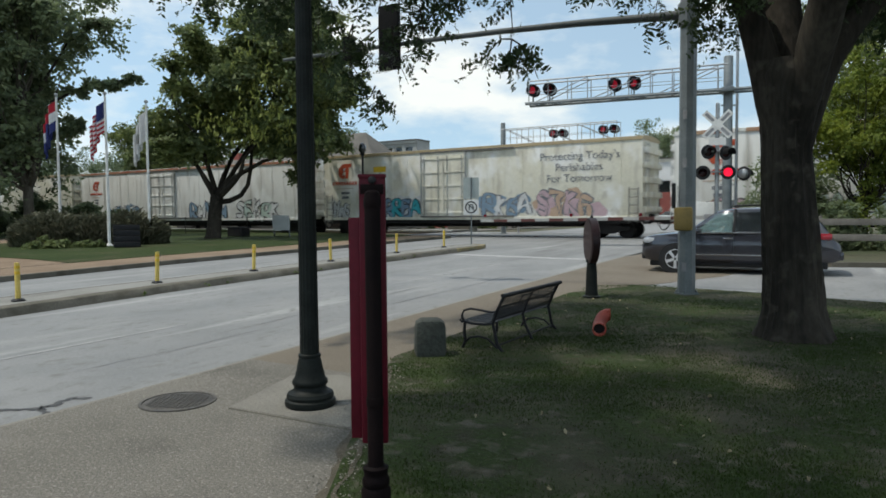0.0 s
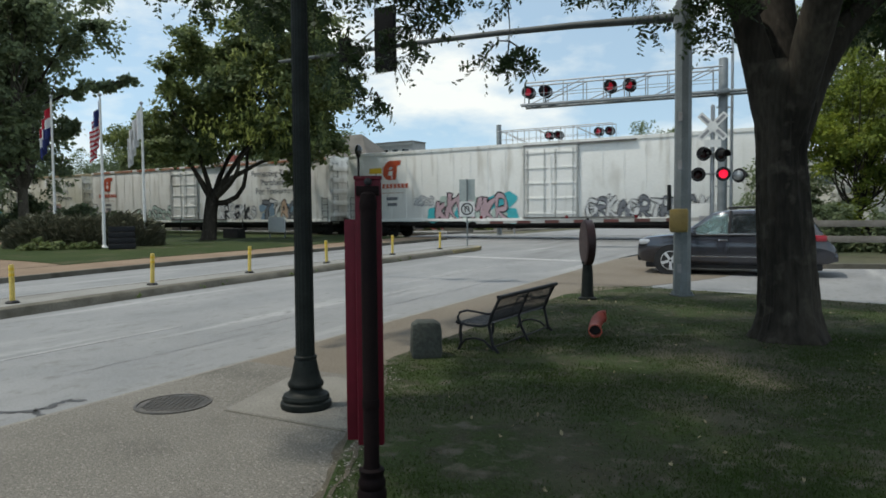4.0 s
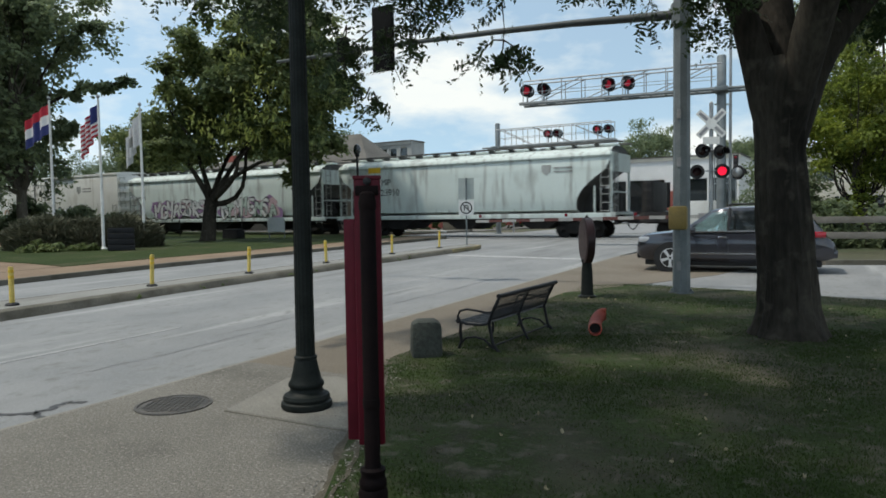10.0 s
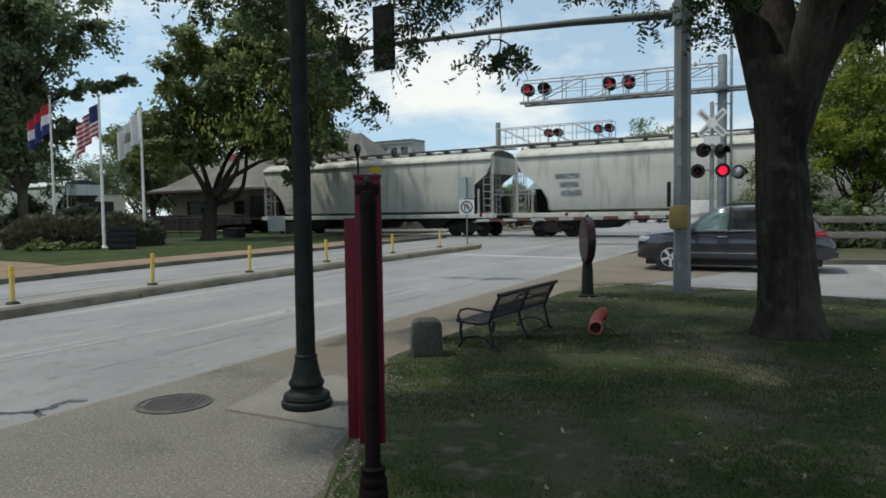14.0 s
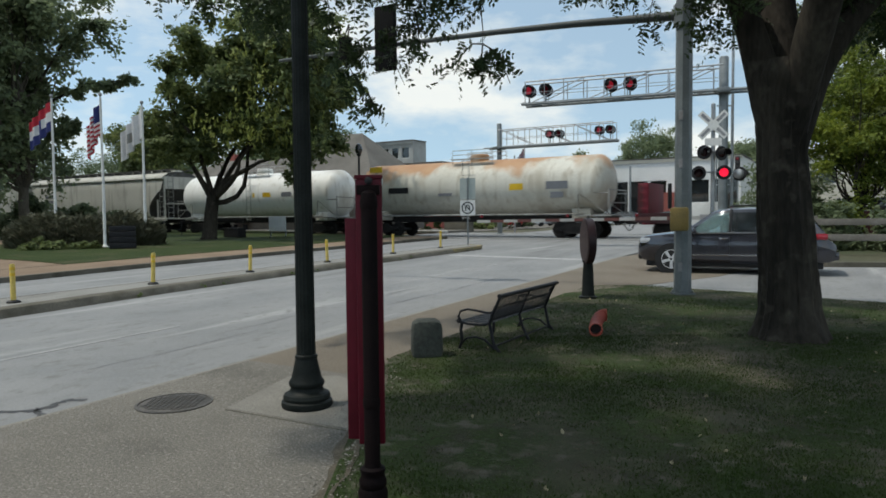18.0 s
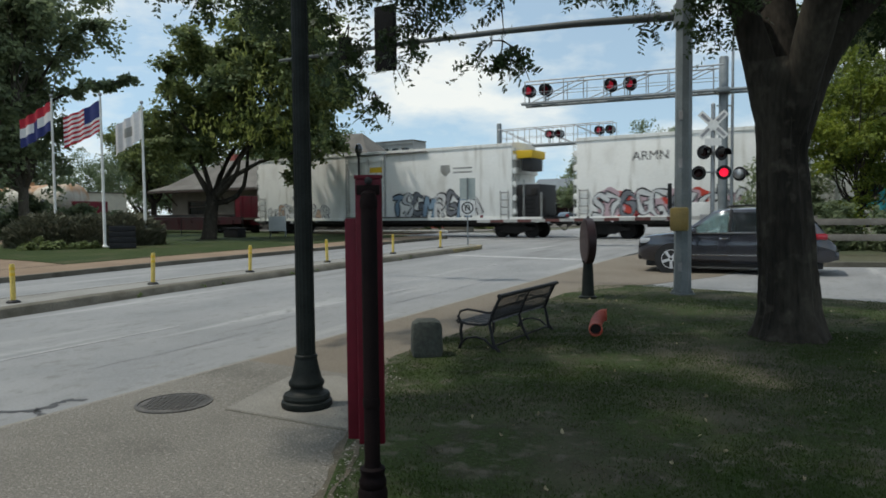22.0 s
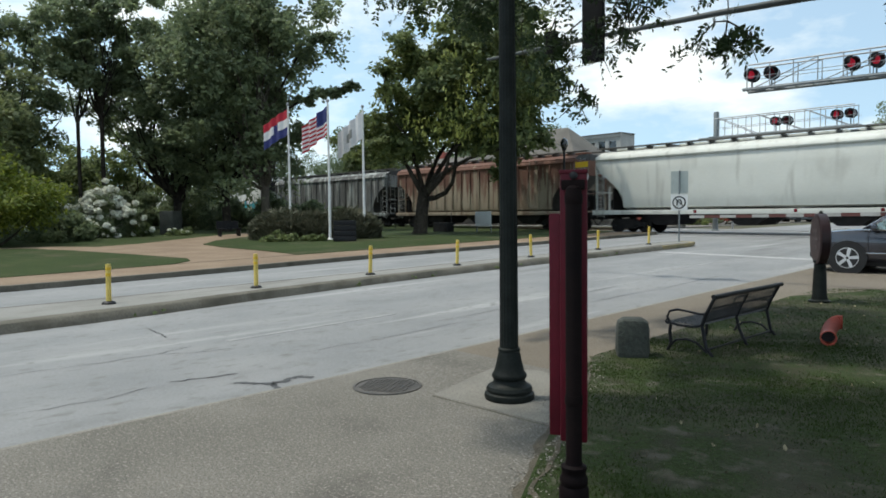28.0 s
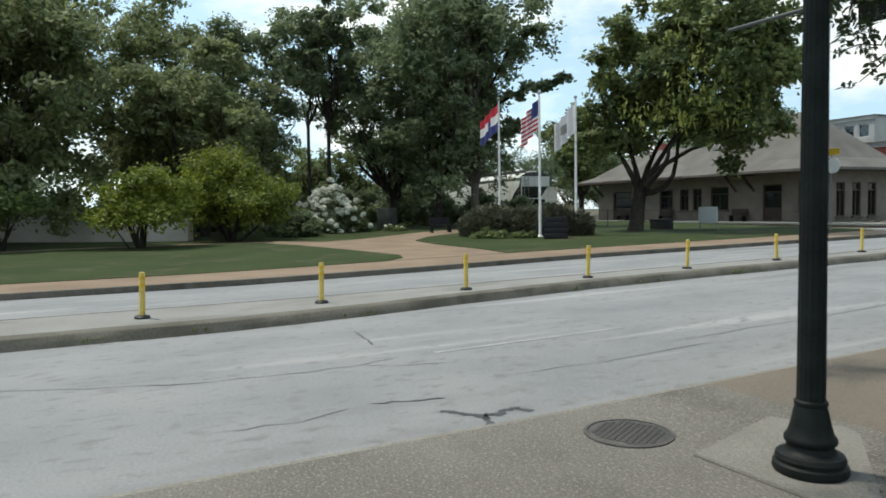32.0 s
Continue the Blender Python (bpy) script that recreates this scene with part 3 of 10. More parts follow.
# railway bed, sleepers hidden in the crossing, rails
for k, w in enumerate((1.6, 7.2)):
    bed = bmesh.new()
    prism(bed, [(-2.6, -0.3), (-1.9, 0.0), (1.9, 0.0), (2.6, -0.3)], "x", -190, 190, track_pose(0, w, RAIL_Z - 0.10))
    tagged(obj("ballast_bed", bed, BALLAST, smooth=False), "grey-brown crushed-stone ballast bed", "ballast", kind="structure")
    for y in (-0.72, 0.72):
        bm = bmesh.new()
        prism(bm, [(-0.07, -0.16), (0.07, -0.16), (0.07, -0.14), (0.02, -0.11), (0.02, -0.04), (0.036, -0.03), (0.036, 0.0), (-0.036, 0.0), (-0.036, -0.03), (-0.02, -0.04), (-0.02, -0.11), (-0.07, -0.14)], "x", -190, 190, track_pose(0, w + y, RAIL_Z))
        tagged(obj("rail", bm, RAIL, smooth=False), "worn steel rail with a shiny head", "rail", kind="structure")
    sl = []
    for i in range(-40, 90):
        u = -i * 0.62 - 3
        if -3 < u < 12:
            continue
        sl.append(u)
    bm = bmesh.new()
    for u in sl:
        box(bm, (u, 0, -0.14), (0.23, 2.6, 0.16), 0, track_pose(0, w, RAIL_Z))
    o = obj("sleepers", bm, material("sleeper_wood_%d" % k, (0.055, 0.045, 0.038), (0.085, 0.07, 0.06), 0.95, 0, 2, 20, 0.5), smooth=False)
    tagged(o, "dark weathered timber sleepers", "sleepers", kind="stuff")
# concrete crossing panels between the rails
for w0, w1 in ((-0.6, 0.80), (0.95, 2.25), (2.40, 5.6), (5.7, 6.40), (6.55, 7.85), (8.0, 9.4)):
    bm = bmesh.new()
    prism(bm, [(-4.5, w0), (13.5, w0), (13.5, w1), (-4.5, w1)], "z", -0.2, -0.004, track_pose(0, 0, RAIL_Z))
    tagged(obj("crossing_panel", bm, CONCRETE_ROAD, smooth=False), "pale concrete level-crossing panel", "crossing panel", kind="structure")

# ---------- trees and shrubs ----------
LEAF = leaf_material("leaf_green", (0.105, 0.150, 0.048), (0.185, 0.235, 0.072), (0.048, 0.075, 0.028), 0.42)
LEAF_DARK = leaf_material("leaf_dark_green", (0.170, 0.215, 0.120), (0.265, 0.315, 0.160), (0.100, 0.135, 0.085), 0.55)
LEAF_OLIVE = leaf_material("leaf_olive_green", (0.175, 0.210, 0.096), (0.265, 0.300, 0.128), (0.112, 0.142, 0.074), 0.52)
LEAF_BRIGHT = leaf_material("leaf_yellow_green", (0.155, 0.200, 0.030), (0.270, 0.305, 0.045), (0.055, 0.088, 0.018), 0.45)
LEAF_MID = leaf_material("leaf_mid_green", (0.130, 0.170, 0.066), (0.285, 0.325, 0.120), (0.055, 0.080, 0.042), 0.44)
# LEAF_HAZE has the haze of distance mixed into its green
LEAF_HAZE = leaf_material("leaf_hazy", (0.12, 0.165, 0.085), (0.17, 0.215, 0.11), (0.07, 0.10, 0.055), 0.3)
PETAL = leaf_material("white_petals", (0.74, 0.74, 0.64), (0.85, 0.85, 0.78), (0.58, 0.60, 0.47), 0.2)
POD = leaf_material("yellow_seed_pods", (0.25, 0.29, 0.075), (0.37, 0.40, 0.12), (0.14, 0.18, 0.05), 0.35)


def leaf_mesh(name, p, nrm, t, L, W, mat, parent):
    """Folded leaves of two quads each, widest past the middle."""
    count = len(p)
    b = np.cross(nrm, t)
    fold = nrm * L * 0.12
    base, tip = p - t * L * 0.5, p + t * L * 0.5
    v = np.stack([base, p - t * L * 0.12 + b * W * 0.5 - fold, p + t * L * 0.26 + b * W * 0.38 - fold * 0.8, tip, p - t * L * 0.12 - b * W * 0.5 - fold, p + t * L * 0.26 - b * W * 0.38 - fold * 0.8], 1).reshape(-1, 3)
    me = bpy.data.meshes.new(name)
    me.vertices.add(count * 6)
    me.vertices.foreach_set("co", v.ravel())
    me.loops.add(count * 8)
    idx = np.arange(count, dtype=np.int32)[:, None] * 6 + np.array([[0, 1, 2, 3, 0, 3, 5, 4]], dtype=np.int32)
    me.loops.foreach_set("vertex_index", idx.ravel())
    me.polygons.add(count * 2)
    me.polygons.foreach_set("loop_start", np.arange(0, count * 8, 4, dtype=np.int32))
    me.update()
    me.materials.append(mat)
    ob = new(name, me)
    ob.parent = parent
    return ob


def unit(a):
    return a / np.linalg.norm(a, axis=1)[:, None]


def leaves(name, centres, radii, count, size, mat, parent, rng, flat=0.6, aspect=0.55, droop=0.0, sprays=0, tight=0.30):
    """Small two-faced leaves strewn through clumps, or gathered in flat sprays at the ends of twigs."""
    centres, radii = np.asarray(centres, float), np.asarray(radii, float)
    vol = radii ** 2
    n = count if not sprays else len(centres) * sprays
    idx = rng.choice(len(centres), n, p=vol / vol.sum())
    d = unit(rng.normal(size=(n, 3)))
    rr = rng.uniform(0.15, 1.0, n) ** 0.5 * rng.uniform(0.7, 1.25 if sprays else 1.0, n)
    p = centres[idx] + d * (rr * radii[idx])[:, None] * np.array([1, 1, flat])
    nrm = d * 0.5 + rng.normal(size=(n, 3)) * 0.55 + np.array([0, 0, 0.35])
    if sprays:
        own = unit(d * 0.6 + rng.normal(size=(n, 3)) * 0.35 + np.array([0, 0, 0.75]))
        wt = rng.uniform(0.4, 1.6, n)
        k = rng.choice(n, count, p=wt / wt.sum())
        o = rng.normal(size=(count, 3)) * (radii[idx][k] * tight * rng.uniform(0.6, 1.2, count))[:, None]
        o -= (o * own[k]).sum(1)[:, None] * own[k] * 0.65
        p = p[k] + o
        nrm = own[k] + rng.normal(size=(count, 3)) * 0.45
    nrm = unit(nrm)
    t = rng.normal(size=(count, 3)) + np.array([0, 0, -droop])
    t -= (t * nrm).sum(1)[:, None] * nrm
    t = unit(t)
    L = size * rng.uniform(0.6, 1.35, count)[:, None]
    return leaf_mesh(name, p, nrm, t, L, L * aspect, mat, parent)


def limb(bm, a, b, r0, r1, rng, bend=0.12, n=7, k=6):
    a, b = Vector(a), Vector(b)
    d = b - a
    off = Vector([float(c) for c in rng.normal(size=3)]) * (d.length * bend)
    pts = [a + d * t + off * math.sin(math.pi * t) + Vector((0, 0, -0.06 * d.length * math.sin(math.pi * t))) * 0 for t in (i / (k - 1) for i in range(k))]
    tube(bm, pts, [float(r0 + (r1 - r0) * i / (k - 1)) for i in range(k)], n)
    return pts


def tree(x, y, height, trunk_h, r_trunk, crown_r, count, leaf, mat, seed, label, crown_c=None, crown_h=None, bark=None, lean=(0, 0), clumps=46, clump_r=None, flat=0.75, z0=None, group="", root=True, gap=0.0, sprays=16, lopped=None, limbs=22):
    rng = np.random.default_rng(seed)
    t = thing("tree", Matrix.Translation(at(x, y, 0.0) if z0 is None else Vector((x, y, z0))), label, "tree", group)
    bm = bmesh.new()
    top = Vector((lean[0], lean[1], trunk_h))
    prof = [(0, 1.55), (0.03, 1.28), (0.10, 1.06), (0.3, 0.96), (0.6, 0.90), (1.0, 0.86)] if root else [(0, 1.1), (0.3, 1), (1, 0.8)]
    pts = [top * f + Vector((0.03 * r_trunk * math.sin(7 * f), 0.05 * r_trunk * math.cos(5 * f), 0)) - Vector((0, 0, 0.1 if f == 0 else 0)) for f, _ in prof]
    tube(bm, pts, [r_trunk * k for _, k in prof], 14)
    part("trunk", bm, bark or BARK, t)
    cc = Vector(crown_c) if crown_c else Vector((lean[0] * 1.3, lean[1] * 1.3, (height + trunk_h) / 2))
    ch = crown_h or (height - trunk_h) / 2
    cs, rs = [], []
    while len(cs) < clumps:
        d = rng.normal(size=3)
        d /= np.linalg.norm(d)
        f = rng.uniform(0.30, 1.0) ** 0.6
        lobe = 0.95 + 0.42 * noise.noise(Vector((float(d[0]) * 1.9 + seed, float(d[1]) * 1.9, float(d[2]) * 1.9)))
        c = np.array(cc) + d * f * lobe * np.array([crown_r, crown_r, ch]) * rng.uniform(0.8, 1.08)
        if c[2] < trunk_h * 0.8 and rng.random() < 0.6:
            continue
        if lopped and c[0] > lopped[0] and c[2] < lopped[1]:
            continue
        if gap and rng.random() < gap * (1 - f):
            continue
        cs.append([float(k) for k in c])
        rs.append((clump_r or crown_r * 0.30) * rng.uniform(0.6, 1.3))
    bm = bmesh.new()
    order = sorted(range(len(cs)), key=lambda i: cs[i][2])
    for i in order[len(cs) // limbs // 2::max(1, len(cs) // limbs)]:
        mid = top.lerp(Vector(cs[i]), 0.45) + Vector((0, 0, 0.2))
        st = top * float(rng.uniform(0.82, 1.0))
        limb(bm, st, mid, r_trunk * 0.42, r_trunk * 0.2, rng)
        limb(bm, mid, cs[i], r_trunk * 0.2, r_trunk * 0.05, rng, n=5)
    part("branchwork", bm, bark or BARK, t)
    leaves("crown", cs, rs, count, leaf, mat, t, rng, flat, sprays=sprays)
    return t


def shrub(x, y, rx, ry, h, count, leaf, mat, seed, label, stems=5, name="shrub", category="shrub", low=0.15, dz=0.0, clumps=30, layered=0.8):
    rng = np.random.default_rng(seed)
    t = thing(name, Matrix.Translation(at(x, y, dz)), label, category)
    cs, rs = [], []
    for i in range(clumps):
        a, f = rng.uniform(0, 2 * math.pi), math.sqrt(rng.random())
        z = h * (low + (1 - low) * rng.random() * (1 - 0.55 * f * f)) * 0.86
        cs.append((rx * f * math.cos(a) * 0.85, ry * f * math.sin(a) * 0.85, z))
        rs.append(h * rng.uniform(0.13, 0.24))
    for i in range(stems):
        bm = bmesh.new()
        c = Vector(cs[i * len(cs) // stems])
        limb(bm, (0.1 * math.cos(i * 2.1), 0.1 * math.sin(i * 2.1), -0.05), c, 0.035 * h / 2, 0.01, rng)
        part("stem", bm, BARK, t)
    leaves("foliage", cs, rs, count, leaf, mat, t, rng, layered, sprays=14)
    return t, cs, rs

# ---------- street furniture on the near side ----------
def street_lamp(x, y):
    t = thing("street_lamp", Matrix.Translation(at(x, y, 0.016)), "dark green cast-iron street lamp with a moulded bell base", "street lamp")
    bm = bmesh.new()
    lathe(bm, [(0.205, 0.0), (0.212, 0.02), (0.208, 0.05), (0.190, 0.062), (0.196, 0.085), (0.185, 0.11), (0.150, 0.125), (0.135, 0.145), (0.132, 0.165),
               (0.145, 0.18), (0.148, 0.20), (0.142, 0.215), (0.128, 0.23), (0.110, 0.30), (0.096, 0.37), (0.088, 0.40), (0.094, 0.405), (0.094, 0.425), (0.086, 0.432), (0.080, 0.435)], 28)
    part("base", bm, LAMP_GREEN, t)
    bm = bmesh.new()
    n = 16
    rings = []
    for z, r in ((0.43, 0.080), (2.0, 0.074), (3.6, 0.066)):
        rings.append([bm.verts.new(((r * (0.93 if k % 2 else 1.0)) * math.cos(math.pi * k / n), (r * (0.93 if k % 2 else 1.0)) * math.sin(math.pi * k / n), z)) for k in range(2 * n)])
    for a, b in zip(rings, rings[1:]):
        for k in range(2 * n):
            bm.faces.new((a[k], a[(k + 1) % (2 * n)], b[(k + 1) % (2 * n)], b[k]))
    part("shaft", bm, LAMP_GREEN, t, "fluted tapering shaft")
    bm = bmesh.new()
    lathe(bm, [(0.066, 3.58), (0.085, 3.60), (0.085, 3.66), (0.06, 3.70), (0.06, 3.9), (0.11, 3.96), (0.13, 4.0), (0.13, 4.03)], 20)
    part("capital", bm, LAMP_GREEN, t)
    bm = bmesh.new()
    lathe(bm, [(0.12, 4.03), (0.19, 4.2), (0.2, 4.4), (0.16, 4.58), (0.05, 4.7), (0.0, 4.72)], 20)
    part("globe", bm, material("lamp_globe", (0.7, 0.7, 0.66), (0.66, 0.66, 0.62), 0.3), t, "frosted acorn globe")


street_lamp(-1.12, 5.70)


POST_DARK = material("maroon_black_post", (0.005, 0.003, 0.0035), (0.009, 0.005, 0.005), 0.65, 0, 5, 50, 0.1, None, 0.25, 0.08)


def banner_sign(x, y, turn):
    t = thing("panel_sign", Matrix.Translation(at(x, y, 0.035)) @ pose(0, 0, 0, 0, 0, turn), "tall dark red panel sign seen from its black post", "sign")
    bm = bmesh.new()
    lathe(bm, [(0.10, 0.0), (0.10, 0.05), (0.075, 0.07), (0.075, 0.17), (0.065, 0.19), (0.070, 0.20), (0.070, 0.225), (0.062, 0.24), (0.060, 0.26), (0.064, 0.27), (0.064, 0.285), (0.044, 0.295), (0.040, 0.32), (0.040, 1.655), (0.036, 1.675), (0.02, 1.685), (0.0, 1.687)], 24)
    part("post", bm, POST_DARK, t, "round near-black post with moulded foot")
    bm = bmesh.new()
    box(bm, (-0.006, 0.066, 1.068), (0.136, 0.03, 1.365), 0.012)
    part("main_panel", bm, RED_PANEL, t)
    bm = bmesh.new()
    box(bm, (-0.088, 0.13, 0.972), (0.098, 0.03, 1.155), 0.006)
    part("side_panel", bm, RED_PANEL, t, "narrower bright red panel")
    for z in (0.62, 1.62):
        bm = bmesh.new()
        lathe(bm, [(0.042, z - 0.025), (0.044, z - 0.015), (0.044, z + 0.015), (0.042, z + 0.025)], 20)
        box(bm, (0.0, 0.04, z), (0.03, 0.03, 0.04))
        part("clamp", bm, POST_DARK, t)
    bm = bmesh.new()
    box(bm, (-0.006, 0.066, 1.758), (0.142, 0.04, 0.02), 0.004)
    part("cap", bm, RED_PANEL, t)
    bm = bmesh.new()
    box(bm, (-0.006, 0.044, 1.692), (0.118, 0.022, 0.05), 0.006)
    part("bracket", bm, POST_DARK, t, "dark bracket holding the panel")
    bm = bmesh.new()
    lathe(bm, [(0.020, 0.0), (0.020, 0.016), (0.012, 0.022), (0.0, 0.022)], 14, Matrix.Translation((-0.004, 0.052, 1.738)) @ pose(0, 0, 0, 90))
    part("bolt", bm, IRON_BLACK, t)


banner_sign(-0.352, 3.45, 0)


def bollard(x, y):
    t = thing("bollard", Matrix.Translation(at(x, y, 0.01)) @ pose(0, 0, 0, 0, 0, 6), "squat weathered dark stone bollard with a rounded top", "bollard")
    bm = bmesh.new()
    box(bm, (0, 0, 0.20), (0.345, 0.31, 0.40), 0.075)
    for v in bm.verts:
        if v.co.z > 0.2:
            v.co.x *= 0.975
            v.co.y *= 0.975
            v.co.z += 0.035 * (1 - (v.co.x / 0.165) ** 2)
    bmesh.ops.subdivide_edges(bm, edges=bm.edges[:], cuts=1)
    for v in bm.verts:
        v.co += Vector(noise.noise_vector(v.co * 9)) * 0.006
    part("stone", bm, STONE, t)


bollard(-0.155, 7.53)


def bench(x, y, turn):
    """Seat faces local -y, along local x, 1.75 m long."""
    t = thing("park_bench", Matrix.Translation(at(x, y, 0.012)) @ pose(0, 0, 0, 0, 0, turn) @ Matrix.Diagonal((0.92, 0.84, 0.745, 1)), "black metal park bench with curled arms and mesh seat", "bench")
    H = 0.875
    for sx in (-H, H):
        f = bmesh.new()
        tube(f, [(sx, -0.25, 0.43), (sx, -0.27, 0.30), (sx, -0.25, 0.15), (sx, -0.30, 0.0)], 0.022, 8)
        tube(f, [(sx, 0.17, 0.44), (sx, 0.20, 0.28), (sx, 0.23, 0.12), (sx, 0.33, 0.0)], 0.022, 8)
        tube(f, [(sx, -0.26, 0.10), (sx, -0.18, 0.19), (sx, -0.04, 0.22), (sx, 0.10, 0.19), (sx, 0.24, 0.06)], 0.016, 8)
        tube(f, [(sx, -0.29, 0.44), (sx, -0.15, 0.41), (sx, 0.05, 0.41), (sx, 0.18, 0.44)], 0.02, 8)
        tube(f, [(sx, 0.16, 0.42), (sx, 0.23, 0.62), (sx, 0.33, 0.84), (sx, 0.345, 0.87)], 0.024, 8)
        part("end_frame", f, IRON_BLACK, t)
        f = bmesh.new()
        tube(f, [(sx, -0.27, 0.44), (sx, -0.305, 0.52), (sx, -0.27, 0.60), (sx, -0.16, 0.635), (sx, 0.0, 0.62), (sx, 0.14, 0.60), (sx, 0.22, 0.61)], 0.018, 8)
        tube(f, [(sx, -0.27, 0.44), (sx, -0.30, 0.42), (sx, -0.33, 0.45), (sx, -0.30, 0.475)], 0.018, 8)
        part("armrest", f, IRON_BLACK, t, "curled armrest")
    for kind, pts in (("rear_leg", [(0, 0.17, 0.44), (0, 0.21, 0.26), (0, 0.33, 0.0)]), ("front_leg", [(0, -0.25, 0.43), (0, -0.25, 0.15), (0, -0.30, 0.0)]), ("back_post", [(0, 0.16, 0.42), (0, 0.23, 0.62), (0, 0.34, 0.86)])):
        mid = bmesh.new()
        tube(mid, pts, 0.02, 8)
        part(kind, mid, IRON_BLACK, t)
    rail = bmesh.new()
    tube(rail, [(-H, 0.22, 0.10), (H, 0.22, 0.10)], 0.014, 8)
    part("stretcher", rail, IRON_BLACK, t)
    top = bmesh.new()
    tube(top, [(-H - 0.05, 0.345, 0.865), (H + 0.05, 0.345, 0.865)], 0.034, 10)
    part("top_rail", top, IRON_BLACK, t, "thick round top rail")
    n = 30
    for kind, a, b in (("seat_bar", (-0.29, 0.445), (0.15, 0.435)), ("back_bar", (0.17, 0.47), (0.335, 0.85))):
        for k in range(n):
            x0 = -H + 0.03 + (2 * H - 0.06) * k / (n - 1)
            g = bmesh.new()
            box(g, (0, 0, 0), (0.030, 0.006, math.hypot(b[0] - a[0], b[1] - a[1])), 0, Matrix.Translation((x0, (a[0] + b[0]) / 2, (a[1] + b[1]) / 2)) @ pose(0, 0, 0, -math.degrees(math.atan2(b[0] - a[0], b[1] - a[1]))))
            part(kind, g, IRON_BLACK, t, smooth=False)
    for y0, z0 in ((0.19, 0.50), (0.26, 0.68)):
        g = bmesh.new()
        box(g, (0, y0, z0), (2 * H, 0.012, 0.03))
        part("back_strap", g, IRON_BLACK, t, smooth=False)
    g = bmesh.new()
    tube(g, [(-H, -0.29, 0.44), (H, -0.29, 0.44)], 0.016, 8)
    part("front_rail", g, IRON_BLACK, t)


bench(0.84, 8.44, 239)


def round_sign(x, y, turn):
    t = thing("round_sign", Matrix.Translation(at(x, y, 0.035)) @ pose(0, 0, 0, 0, 0, turn), "maroon oval sign on a dark cast post", "sign")
    bm = bmesh.new()
    lathe(bm, [(0.16, 0.0), (0.16, 0.03), (0.12, 0.05), (0.105, 0.12), (0.095, 0.45), (0.082, 0.60), (0.085, 0.62), (0.10, 0.63), (0.10, 0.66), (0.075, 0.68), (0.07, 0.70), (0.06, 0.72)], 20)
    part("post", bm, LAMP_GREEN, t)
    bm = bmesh.new()
    m = Matrix.Translation((0, 0, 1.0)) @ pose(0, 0, 0, 90) @ Matrix.Diagonal((0.36, 0.40, 1, 1))
    lathe(bm, [(0.93, -0.075), (1.0, -0.06), (1.0, 0.06), (0.93, 0.075)], 36, m)
    part("drum", bm, MAROON, t, "thick dark oval drum")
    for k, sgn in enumerate((-1, 1)):
        bm = bmesh.new()
        lathe(bm, [(0.86, 0.0), (0.86, 0.004)], 36, Matrix.Translation((0, sgn * 0.0755, 1.0)) @ pose(0, 0, 0, 90 * sgn) @ Matrix.Diagonal((0.37, 0.41, 1, 1)) @ Matrix.Translation((0, 0, -0.0)))
        face = part("face", bm, SIGN_FACE, t, "faded pinkish sign face")
        for z, w in ((1.13, 0.34), (1.0, 0.44), (0.87, 0.30)):
            g = bmesh.new()
            box(g, (0, sgn * 0.081, z), (w, 0.003, 0.05))
            part("lettering_bar", g, SIGN_INK, face, smooth=False)
    bm = bmesh.new()
    lathe(bm, [(0.05, 1.39), (0.03, 1.41), (0.022, 1.43), (0.0, 1.45)], 16)
    part("finial", bm, LAMP_GREEN, t)


round_sign(2.60, 12.10, 91)


def pipe(x, y, turn):
    t = thing("drain_pipe", Matrix.Translation(at(x, y, 0.035)) @ pose(0, 0, 0, 0, 0, turn) @ Matrix.Scale(0.88, 4), "curved orange plastic pipe lying on the grass", "pipe")
    r, N = 0.088, 44
    pts, radii = [], []
    for k in range(N):
        f = k / (N - 1)
        a = min(1.0, f * 1.15) * math.pi * 0.5
        pts.append((0.03 + 0.17 * (1 - math.cos(a)) + 0.2 * max(0, f - 0.87), 0.62 * math.sin(a), 0.095 + 0.12 * math.sin(a) ** 2))
        radii.append(r * (1.0 + 0.04 * (k % 2)))
    bm = bmesh.new()
    tube(bm, pts, radii, 18, caps=False)
    bmesh.ops.solidify(bm, geom=bm.faces[:], thickness=0.010)
    part("hose", bm, ORANGE_PIPE, t)
    bm = bmesh.new()
    lathe(bm, [(r * 0.90, -0.004), (r * 1.08, 0.0), (r * 1.08, 0.03), (r * 0.98, 0.034)], 20, Matrix.Translation((0.03, 0.012, 0.095)) @ pose(0, 0, 0, 90))
    bmesh.ops.delete(bm, geom=[f for f in bm.faces if len(f.verts) > 4], context="FACES_ONLY")
    part("rim", bm, ORANGE_PIPE, t)
    # black disc stands in for the shade within the open pipe
    bm = bmesh.new()
    lathe(bm, [(r * 0.97, 0.0), (r * 0.97, 0.01)], 18, Matrix.Translation((0.036, 0.16, 0.103)) @ pose(0, 0, 0, 90))
    part("plug", bm, BLACK, t, "black disc painted as the shade inside")


pipe(1.89, 8.47, -9)


